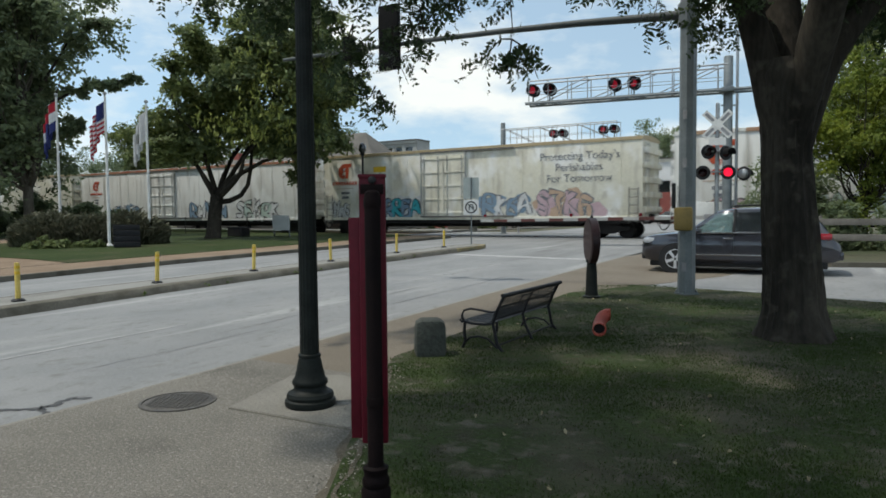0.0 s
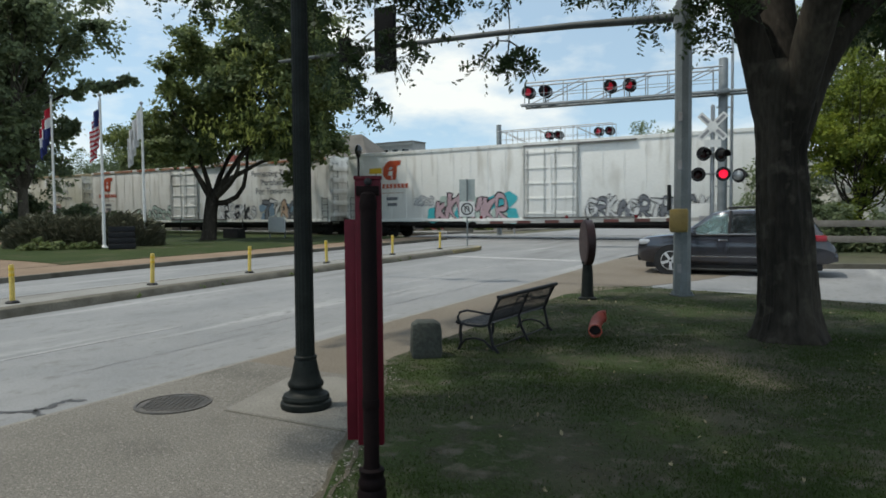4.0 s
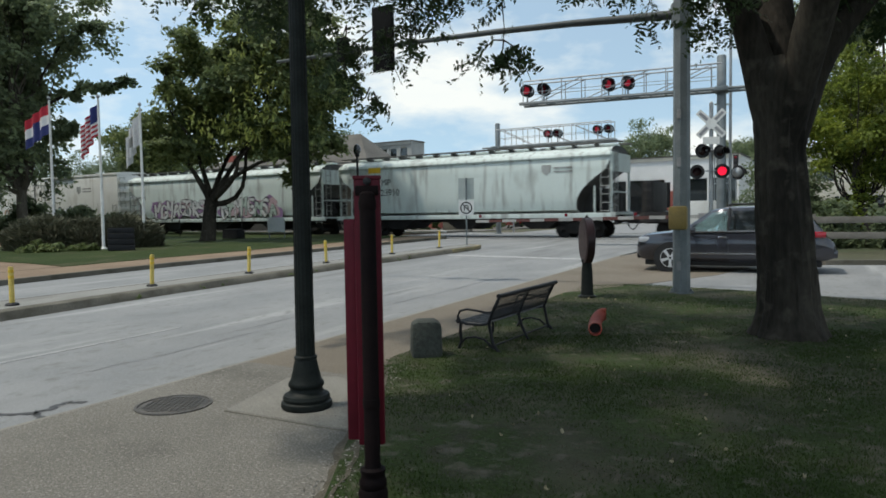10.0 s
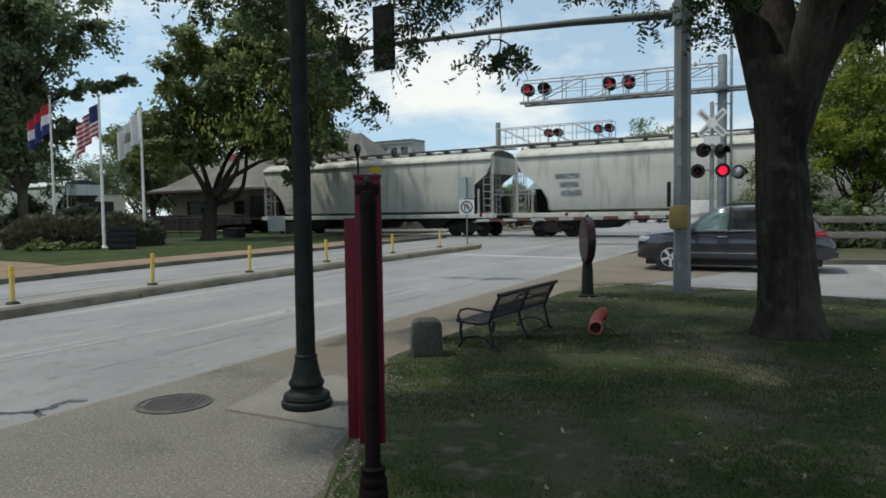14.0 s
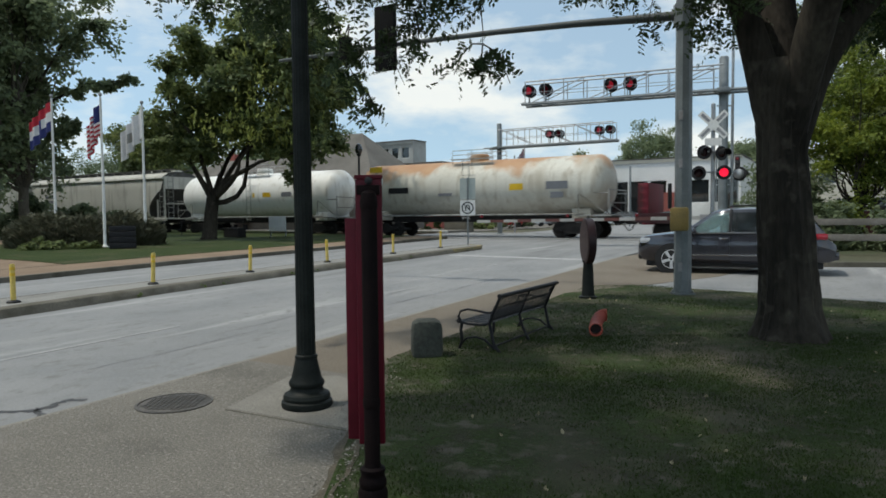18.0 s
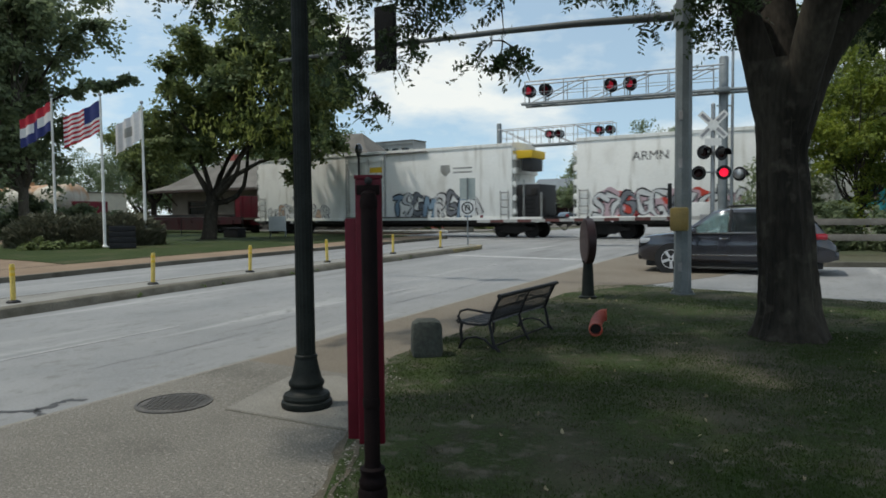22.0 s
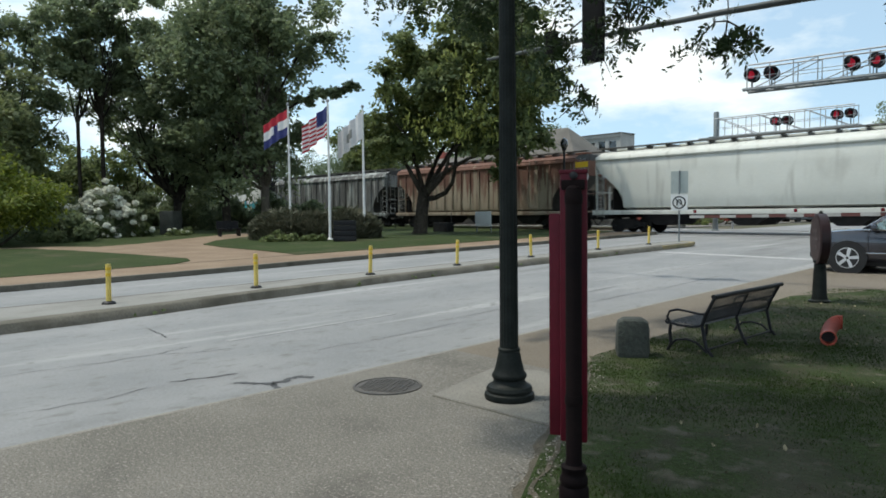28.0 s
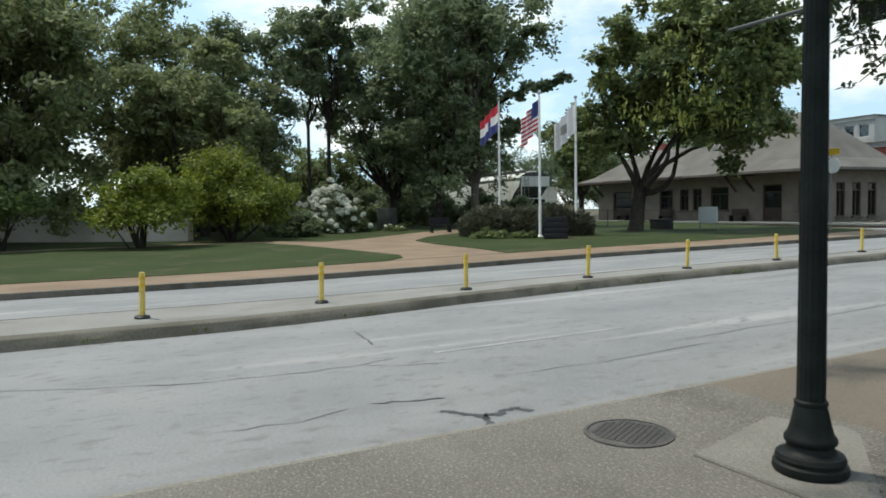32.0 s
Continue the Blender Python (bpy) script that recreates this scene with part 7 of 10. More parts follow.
def gate(x, y, angle, L, z):
    t = thing("crossing_gate", Matrix.Translation(at(x, y)) @ pose(0, 0, 0, 0, 0, angle), "lowered red and white striped crossing gate arm", "gate")
    n = 15
    for k in range(n):
        b = bmesh.new()
        a, c = 0.4 + (L - 0.4) * k / n, 0.4 + (L - 0.4) * (k + 1) / n
        w = 0.13 - 0.03 * k / n
        box(b, ((a + c) / 2, 0, z - 0.006 * k), (c - a - 0.002, 0.03, w))
        part("arm_segment", b, INK_RED if k % 2 else GATE_WHITE, t, smooth=False)
    for x0 in (2.6, 5.2, L - 0.2):
        b = bmesh.new()
        lathe(b, [(0.05, z + 0.06), (0.06, z + 0.08), (0.06, z + 0.17), (0.0, z + 0.19)], 12, Matrix.Translation((x0, 0, 0)))
        part("arm_lamp", b, RED_DARK, t)
    b = bmesh.new()
    box(b, (-0.2, 0, z), (1.2, 0.08, 0.24), 0.02)
    part("counterweight", b, STEEL_DARK, t)
    b = bmesh.new()
    rod(b, (0, 0.25, 0), (0, 0.25, z + 0.1), 0.07)
    part("stand", b, ALU, t)


GATE_WHITE = material("grimy_gate_white", (0.42, 0.41, 0.39), (0.33, 0.32, 0.30), 0.5, 0, 3, 30)
INK_RED = material("gate_red", (0.13, 0.045, 0.038), (0.10, 0.04, 0.034), 0.5, 0, 3, 30)
gate(9.75, 24.75, math.degrees(math.atan2(3.4, -8.2)), 8.9, 1.18)

# slim pole and control cabinet by the cantilever
t = thing("slim_pole", Matrix.Translation(at(11.2, 26.5)), "slim grey steel pole", "pole")
b = bmesh.new()
rod(b, (0, 0, 0), (0, 0, 8.2), 0.06, 0.05, 10)
part("shaft", b, ALU, t)
b = bmesh.new()
for z in (5.4, 2.4):
    box(b, (-0.3, 0, z), (0.6, 0.05, 0.05))
part("standoff", b, ALU, t, smooth=False)
t = thing("control_cabinet", Matrix.Translation(at(10.3, 26.9)) @ pose(0, 0, 0, 0, 0, -22), "small white signal control cabinet", "cabinet")
b = bmesh.new()
box(b, (0, 0, 0.95), (1.0, 0.7, 1.6), 0.03)
part("body", b, WHITE, t)
b = bmesh.new()
box(b, (0, -0.36, 1.0), (0.85, 0.02, 1.4), 0.01)
part("door", b, WHITE, t)
b = bmesh.new()
box(b, (0, 0, 0.07), (1.1, 0.8, 0.16), 0.01)
part("plinth", b, KERB, t)


def signal_mast(x, y):
    ang = math.degrees(math.atan2(0.475, -0.88))
    t = thing("signal_mast", Matrix.Translation(at(x, y, 0.03)) @ pose(0, 0, 0, 0, 0, ang), "galvanised traffic-signal mast with a long curved arm", "signal mast")
    b = bmesh.new()
    n = 8
    lathe(b, [(0.155, 0.0), (0.150, 1.2), (0.145, 5.25), (0.10, 5.3)], n)
    part("mast", b, GALV, t, "octagonal steel mast", smooth=False)
    b = bmesh.new()
    lathe(b, [(0.22, 0.0), (0.22, 0.03)], 4)
    part("base_plate", b, GALV, t, smooth=False)
    for k in range(4):
        b = bmesh.new()
        a = math.pi / 2 * k
        rod(b, (0.17 * math.cos(a), 0.17 * math.sin(a), 0.0), (0.17 * math.cos(a), 0.17 * math.sin(a), 0.08), 0.02, n=6)
        part("bolt", b, GALV, t)
    b = bmesh.new()
    pts = [(0.0, 0, 4.97), (0.5, 0, 5.0), (2, 0, 5.09), (3.6, 0, 5.15), (5.4, 0, 5.185), (7.3, 0, 5.20), (9.3, 0, 5.21)]
    tube(b, pts, [0.088, 0.080, 0.066, 0.058, 0.050, 0.043, 0.036], 12)
    part("arm", b, GALV_DARK, t, "tapering steel arm")
    b = bmesh.new()
    lathe(b, [(0.19, 4.78), (0.19, 5.16)], 8)
    part("collar", b, GALV, t, smooth=False)
    for L, w, h, zt, name in ((6.2, 0.50, 1.39, 6.02, "signal_head"), (7.28, 0.28, 0.54, 5.49, "camera_housing")):
        b = bmesh.new()
        box(b, (L, 0.12, zt - h / 2), (w, 0.14, h), 0.03)
        hd = part(name, b, SIGNAL_BLACK, t, "black signal seen from behind")
        for k in range(3 if h > 1 else 1):
            g = bmesh.new()
            lathe(g, [(0.12, 0), (0.12, 0.2), (0.10, 0.22)], 16, Matrix.Translation((L, 0.05, zt - h * (k + 0.5) / (3 if h > 1 else 1))) @ pose(0, 0, 0, 90))
            part("lamp_can", g, BLACK, hd)
        g = bmesh.new()
        rod(g, (L, 0.0, 5.1), (L, 0.1, zt - h / 2), 0.04, n=6)
        part("bracket", g, BLACK, t)
    b = bmesh.new()
    box(b, (0.03, 0.18, 1.36), (0.32, 0.14, 0.42), 0.05)
    pb = part("button_box", b, YELLOW_OLD, t, "faded yellow push-button box")
    b = bmesh.new()
    rod(b, (0.21, 0.12, 1.55), (0.21, 0.12, 2.0), 0.035, n=8)
    part("conduit", b, BLACK, t)
    for z in (0.5, 2.35, 3.2):
        b = bmesh.new()
        box(b, (0.02, 0.15, z), (0.07, 0.02, 0.16), 0.005)
        part("hand_hole_cover", b, STEEL_DARK, t, smooth=False)
    return t


YELLOW_OLD = material("faded_yellow_enamel", (0.26, 0.185, 0.055), (0.20, 0.145, 0.05), 0.5, 0, 4, 30, 0.05)
signal_mast(4.38, 12.43)


# ---------- flagpoles and flags ----------
FLAGS = []
RED_CLOTH = material("red_cloth", (0.42, 0.02, 0.04), (0.36, 0.02, 0.035), 0.85, 0, 5, 60)
WHITE_CLOTH = material("white_cloth", (0.66, 0.66, 0.66), (0.58, 0.58, 0.60), 0.85, 0, 5, 60)
BLUE_CLOTH = material("blue_cloth", (0.025, 0.035, 0.13), (0.03, 0.04, 0.16), 0.85, 0, 5, 60)


def flagpole(x, y, top, kind, label):
    z0 = rise(x, y) + 0.14
    t = thing("flagpole", Matrix.Translation((x, y, z0)), "white tapered flagpole with a ball finial", "flagpole", "flagpoles on the lawn")
    b = bmesh.new()
    lathe(b, [(0.17, 0), (0.17, 0.03), (0.10, 0.08), (0.075, 0.12), (0.07, 0.14), (0.04, top - z0)], 16)
    part("pole", b, WHITE_POLE, t)
    b = bmesh.new()
    lathe(b, [(0.02, top - z0), (0.03, top - z0 + 0.03), (0.075, top - z0 + 0.07), (0.085, top - z0 + 0.12), (0.06, top - z0 + 0.18), (0.0, top - z0 + 0.20)], 14)
    part("finial", b, ALU, t)
    b = bmesh.new()
    rod(b, (0.07, 0, 1.0), (0.05, 0, top - z0 - 0.05), 0.008, n=5)
    part("halyard", b, WHITE_CLOTH, t)
    W, H, n = 2.05, 1.35, 34
    f = thing("flag", Matrix.Translation((x, y, top - 0.15)), label, "flag")
    strips = []
    for k in range(n):
        w = W / n
        holder = None
        cells = []
        rows = 13 if kind == "stripes" else 6
        for r in range(rows):
            za, zb = -H * r / rows, -H * (r + 1) / rows
            if kind == "stripes":
                mt = BLUE_CLOTH if (k < 14 and r < 7) else (RED_CLOTH if r % 2 == 0 else WHITE_CLOTH)
            elif kind == "bands":
                mt = RED_CLOTH if r < 2 else (WHITE_CLOTH if r < 4 else BLUE_CLOTH)
                if r in (2, 3) and 14 <= k <= 19:
                    mt = BLUE_CLOTH
            else:
                mt = WHITE_CLOTH if not (1 < r < 4 and 12 < k < 22) else STEEL_GREY
            cells.append((za, zb, mt))
        b = bmesh.new()
        mats = []
        edge = [[b.verts.new((x0, yy, -H * r / rows)) for x0, yy in ((0, -0.003), (w + 0.006, -0.003), (w + 0.006, 0.003), (0, 0.003))] for r in range(rows + 1)]
        for r, (za, zb, mt) in enumerate(cells):
            if mt not in mats:
                mats.append(mt)
            for i in range(4):
                fc = b.faces.new((edge[r][i], edge[r][(i + 1) % 4], edge[r + 1][(i + 1) % 4], edge[r + 1][i]))
                fc.material_index = mats.index(mt)
        b.faces.new(edge[0][::-1])
        b.faces.new(edge[-1])
        bmesh.ops.recalc_face_normals(b, faces=b.faces[:])
        s = obj("cloth_strip", b, mats, f, smooth=False)
        strips.append(s)
    FLAGS.append((f, strips, W / n, kind))


flagpole(-18.25, 33.0, 7.25, "bands", "red, white and blue flag with a round seal")
flagpole(-14.98, 31.0, 6.95, "stripes", "red and white striped flag with a blue canton")
flagpole(-13.75, 32.4, 6.80, "plain", "pale flag with a grey emblem")


GUSTS = {"bands": ((0, 9.4, 10, 12, 14, 17, 18, 20, 24, 28, 32), (0.02, 0.1, 0.75, 0.95, 0.5, 0.85, 0.65, 0.8, 0.7, 0.85, 0.85)),
         "stripes": ((0, 9.4, 10, 13, 14, 17, 18, 19, 20, 21, 22, 24, 25, 28, 32), (0.02, 0.05, 0.3, 0.42, 0.32, 0.42, 0.2, 0.3, 0.95, 0.55, 0.85, 0.85, 0.7, 0.65, 0.55)),
         "plain": ((0, 11, 12, 13, 14, 18, 19, 20, 24, 28, 32), (0.02, 0.12, 0.3, 0.6, 0.4, 0.35, 0.6, 0.75, 0.75, 0.6, 0.5))}


def flag_motion():
    """Each strip hangs from the one before it; the folds open as gusts lift the cloth."""
    times = [i * 0.25 for i in range(129)]
    for j, (f, strips, w, kind) in enumerate(FLAGS):
        walk(f, [(t, Matrix.Translation(f.location) @ pose(0, 0, 0, 0, 0, 156 + 7 * math.sin(0.9 * t + j) + 4 * math.sin(2.3 * t + 2 * j))) for t in times])
        poses = {k: [] for k in range(len(strips))}
        phase = 1.1 * j
        for t in times:
            lift = float(np.interp(t, *GUSTS[kind]))
            phase += 0.25 * (0.5 + 3.2 * lift)
            x = y = z = 0.0
            for k in range(len(strips)):
                out = (k + 1) / len(strips)
                yaw = (12 + 98 * (1 - lift)) * math.sin(0.60 * k - phase) * min(1.0, 0.35 + 2 * out)
                m = pose(x, y, z, 0, 0, yaw)
                poses[k].append((t, m))
                x, y, z = m @ Vector((w, 0, 0))
                z -= w * (0.70 - 0.42 * lift + 0.10 * lift * math.sin(1.7 * t + 0.18 * k + j))
        for k, s in enumerate(strips):
            walk(s, poses[k])

# ---------- the station beyond the tracks ----------
STONEWALL = material("station_stone", (0.22, 0.19, 0.16), (0.17, 0.15, 0.128), 0.9, 0, 1.5, 20, 0.4, 14, 0.3)
SLATE = material("grey_shingles", (0.115, 0.108, 0.098), (0.155, 0.146, 0.132), 0.9, 0, 0.6, 22, 0.4, 30, 0.2, 0.25)
BRICK_RED = material("red_brick_wall", (0.29, 0.088, 0.070), (0.23, 0.072, 0.06), 0.9, 0, 1.2, 18, 0.3, 26, 0.2)
DARKWOOD = material("dark_brown_wood", (0.045, 0.028, 0.022), (0.06, 0.04, 0.03), 0.6, 0, 3, 20, 0.1)
CREAM = material("cream_paint", (0.60, 0.57, 0.48), (0.52, 0.49, 0.42), 0.7, 0, 1.5, 20, 0.05)
WHITEWALL = material("white_shopfront", (0.70, 0.70, 0.69), (0.64, 0.64, 0.63), 0.7, 0, 0.6, 12, 0.05)
TINROOF = material("pale_metal_roof", (0.17, 0.19, 0.20), (0.14, 0.155, 0.165), 0.5, 0.2, 1, 12, 0.05)
TOWERGREY = material("weathered_grey_render", (0.34, 0.345, 0.335), (0.42, 0.425, 0.41), 0.85, 0, 0.7, 12, 0.1)
STATION_W = 9.0


def wall_with_openings(name, parent, u0, u1, z0, z1, w0, w1, holes, mat):
    """A wall along u with real openings (u0, u1, z0, z1), built of blocks round them."""
    b = bmesh.new()
    edges = sorted({u0, u1, *(h[0] for h in holes), *(h[1] for h in holes)})
    for a, c in zip(edges, edges[1:]):
        hs = [h for h in holes if h[0] <= a + 1e-6 and h[1] >= c - 1e-6]
        if hs:
            h = hs[0]
            if h[2] > z0:
                box(b, ((a + c) / 2, (w0 + w1) / 2, (z0 + h[2]) / 2), (c - a, w1 - w0, h[2] - z0))
            box(b, ((a + c) / 2, (w0 + w1) / 2, (h[3] + z1) / 2), (c - a, w1 - w0, z1 - h[3]))
        else:
            box(b, ((a + c) / 2, (w0 + w1) / 2, (z0 + z1) / 2), (c - a, w1 - w0, z1 - z0))
    bmesh.ops.remove_doubles(b, verts=b.verts[:], dist=0.0005)
    return part(name, b, mat, parent, smooth=False)


def hip_roof(parent, u0, u1, w0, w1, z0, z1, inset, mat, name="roof"):
    b = bmesh.new()
    wm = (w0 + w1) / 2
    lo = [b.verts.new(v) for v in ((u0, w0, z0), (u1, w0, z0), (u1, w1, z0), (u0, w1, z0))]
    lo2 = [b.verts.new((v.co.x, v.co.y, z0 - 0.16)) for v in lo]
    r = [b.verts.new((u0 + inset, wm, z1)), b.verts.new((u1 - inset, wm, z1))]
    # the slope flattens into a skirt towards the eaves
    mid = []
    for v, top in zip(lo, (r[0], r[1], r[1], r[0])):
        p = v.co.lerp(top.co, 0.27)
        mid.append(b.verts.new((p.x, p.y, z0 + 0.17 * (z1 - z0))))
    for i in range(4):
        b.faces.new((lo[i], lo[(i + 1) % 4], mid[(i + 1) % 4], mid[i]))
    b.faces.new((mid[0], mid[1], r[1], r[0]))
    b.faces.new((mid[1], mid[2], r[1]))
    b.faces.new((mid[2], mid[3], r[0], r[1]))
    b.faces.new((mid[3], mid[0], r[0]))
    for i in range(4):
        b.faces.new((lo2[i], lo2[(i + 1) % 4], lo[(i + 1) % 4], lo[i]))
    b.faces.new(lo2[::-1])
    bmesh.ops.recalc_face_normals(b, faces=b.faces[:])
    return part(name, b, mat, parent, "grey shingled hip roof", smooth=False)


def station():
    t = thing("railway_station", track_pose(0, 0, RAIL_Z), "low stone railway station with broad grey hip roofs", "building")
    D = STATION_W + 6.6
    holes = [(-33.0, -30.4, 0.25, 2.75), (-26.8, -25.2, 0.25, 2.75), (-24.4, -23.4, 1.0, 2.75), (-22.95, -22.0, 1.0, 2.75), (-21.1, -19.3, 1.0, 2.8), (-16.2, -14.6, 0.25, 2.8), (-13.3, -12.2, 0.9, 2.8)]
    wall_with_openings("front_wall", t, -35.2, -11.2, 0.15, 3.55, STATION_W, STATION_W + 0.4, holes, STONEWALL)
    side = [(0.9, 1.8, 0.5, 2.8), (2.5, 3.4, 0.5, 2.8), (4.1, 5.0, 0.5, 2.8)]
    end = wall_with_openings("end_wall", t, 0.404, 6.2, 0.15, 3.55, 0.0, 0.4, side, STONEWALL)
    quarter = Matrix.Translation((-11.2, STATION_W, 0)) @ pose(0, 0, 0, 0, 0, 90)
    end.data.transform(quarter)
    b = bmesh.new()
    box(b, (-35.0, (STATION_W + D) / 2, 1.85), (0.4, D - STATION_W - 0.8, 3.4))
    part("end_wall", b, STONEWALL, t, smooth=False)
    b = bmesh.new()
    box(b, (-23.2, D - 0.2, 1.85), (24.0, 0.4, 3.4))
    part("rear_wall", b, STONEWALL, t, smooth=False)
    for (a, c, z0, z1), m in [(h, Matrix.Translation((0, STATION_W, 0))) for h in holes] + [(h, quarter) for h in side]:
        door = z0 < 0.4
        b = bmesh.new()
        box(b, ((a + c) / 2, 0.16, (z0 + z1) / 2), (c - a - 0.1, 0.015, z1 - z0 - 0.1))
        b.transform(m)
        w = part("door" if door else "window", b, GLASS_DARK, t, "dark pane in a wooden frame", smooth=False)
        bars = [((x, 0.10, (z0 + z1) / 2), (0.10, 0.12, z1 - z0)) for x in (a + 0.05, c - 0.05)] + [(((a + c) / 2, 0.10, z), (c - a - 0.2, 0.10, 0.09)) for z in (z0 + 0.05, z1 - 0.05, z1 - 0.55)]
        bars.append((((a + c) / 2, 0.10, z0 + 0.5), (c - a - 0.2, 0.06, 0.8)) if door else (((a + c) / 2, 0.10, (z0 + z1) / 2 - 0.25), (0.06, 0.09, z1 - z0 - 0.7)))
        for at_, size in bars:
            b = bmesh.new()
            box(b, at_, size)
            b.transform(m)
            part("frame_bar", b, DARKWOOD, w, "dark wooden frame", smooth=False)
        b = bmesh.new()
        box(b, ((a + c) / 2, -0.05, z0 - 0.06), (c - a + 0.2, 0.25, 0.12))
        b.transform(m)
        part("sill", b, KERB, t, smooth=False)
    hip_roof(t, -36.6, -18.5, STATION_W - 1.5, D + 0.8, 3.75, 6.5, 4.5, SLATE)
    hip_roof(t, -22.2, -9.8, STATION_W - 1.9, D + 1.0, 3.70, 8.0, 4.9, SLATE)
    b = bmesh.new()
    box(b, (-23.2, STATION_W - 1.62, 3.58), (26.6, 0.12, 0.16))
    part("eave_board", b, DARKWOOD, t, "dark eave board", smooth=False)
    for x in (-34.5, -29.0, -27.6, -18.6, -17.0, -11.6):
        b = bmesh.new()
        prism(b, [(STATION_W, 2.3), (STATION_W, 2.45), (STATION_W - 1.3, 3.5), (STATION_W - 1.45, 3.5), (STATION_W - 1.45, 3.58), (STATION_W, 3.58), (STATION_W, 3.45), (STATION_W - 1.0, 3.45)], "x", x - 0.06, x + 0.06)
        part("eave_bracket", b, DARKWOOD, t, smooth=False)
    b = bmesh.new()
    box(b, (-31, STATION_W + 4, 6.4), (0.7, 0.7, 1.6), 0.02)
    part("chimney", b, BRICK_RED, t)


station()
# platform with a pale edge
b = bmesh.new()
box(b, (-34.0, 5.2 + 3.6 / 2 + 2.3, 0.0), (60.0, 3.6, 0.30), 0, track_pose(0, 0, RAIL_Z))
tagged(obj("platform", b, CONCRETE_WALK, smooth=False), "grey concrete station platform", "platform", kind="structure")
b = bmesh.new()
box(b, (-34.0, 5.44 + 2.06, 0.155), (60.0, 0.35, 0.02), 0, track_pose(0, 0, RAIL_Z))
box(b, (-34.0, 7.47, 0.09), (60.0, 0.05, 0.13), 0, track_pose(0, 0, RAIL_Z))
tagged(obj("platform_edge", b, WHITEWALL, smooth=False), "white platform edge line", "platform edge", kind="structure")
for x in (-31.0, -25.5, -18.0, -12.0):
    t = thing("platform_bench", track_pose(x, STATION_W - 0.5, RAIL_Z + 0.15), "dark wooden platform bench against the wall", "bench", "benches on the platform")
    b = bmesh.new()
    box(b, (0, 0, 0.45), (1.5, 0.45, 0.05), 0.01)
    part("seat", b, DARKWOOD, t)
    b = bmesh.new()
    box(b, (0, 0.22, 0.72), (1.5, 0.05, 0.45), 0.01)
    part("backrest", b, DARKWOOD, t)
    for sx in (-0.6, 0.6):
        b = bmesh.new()
        box(b, (sx, 0, 0.22), (0.06, 0.4, 0.44))
        part("leg", b, IRON_BLACK, t, smooth=False)


def small_lamp(p, h):
    t = thing("street_lamp", Matrix.Translation(p), "black lamp post with a dark acorn lantern", "street lamp")
    b = bmesh.new()
    lathe(b, [(0.22, 0), (0.22, 0.1), (0.14, 0.25), (0.10, 0.8), (0.07, 0.9), (0.06, h - 0.75), (0.12, h - 0.7), (0.14, h - 0.62)], 14)
    part("post", b, IRON_BLACK, t)
    b = bmesh.new()
    lathe(b, [(0.13, h - 0.62), (0.22, h - 0.45), (0.22, h - 0.25), (0.12, h - 0.05), (0.0, h)], 14)
    part("globe", b, GLASS_DARK, t, "dark glass lantern")


small_lamp(track(-4.45, -1.6, 0.24), 5.5)
# yellow sign beside the lamp
t = thing("warning_sign", track_pose(-2.75, -2.2, 0.24), "yellow rectangular warning sign on a post", "traffic sign")
b = bmesh.new()
rod(b, (0, 0, 0), (0, 0, 3.95), 0.03)
part("post", b, GALV, t)
b = bmesh.new()
box(b, (0, -0.04, 3.86), (0.85, 0.01, 0.30))
part("plate", b, YELLOW, t, smooth=False)
b = bmesh.new()
lathe(b, [(0.0, 0.0), (0.36, 0.0), (0.36, 0.012), (0.0, 0.012)], 28, Matrix.Translation((0.12, -0.045, 3.20)) @ pose(0, 0, 0, 90))
part("round_plate", b, WHITE, t, "round white plate below the yellow one", smooth=False)


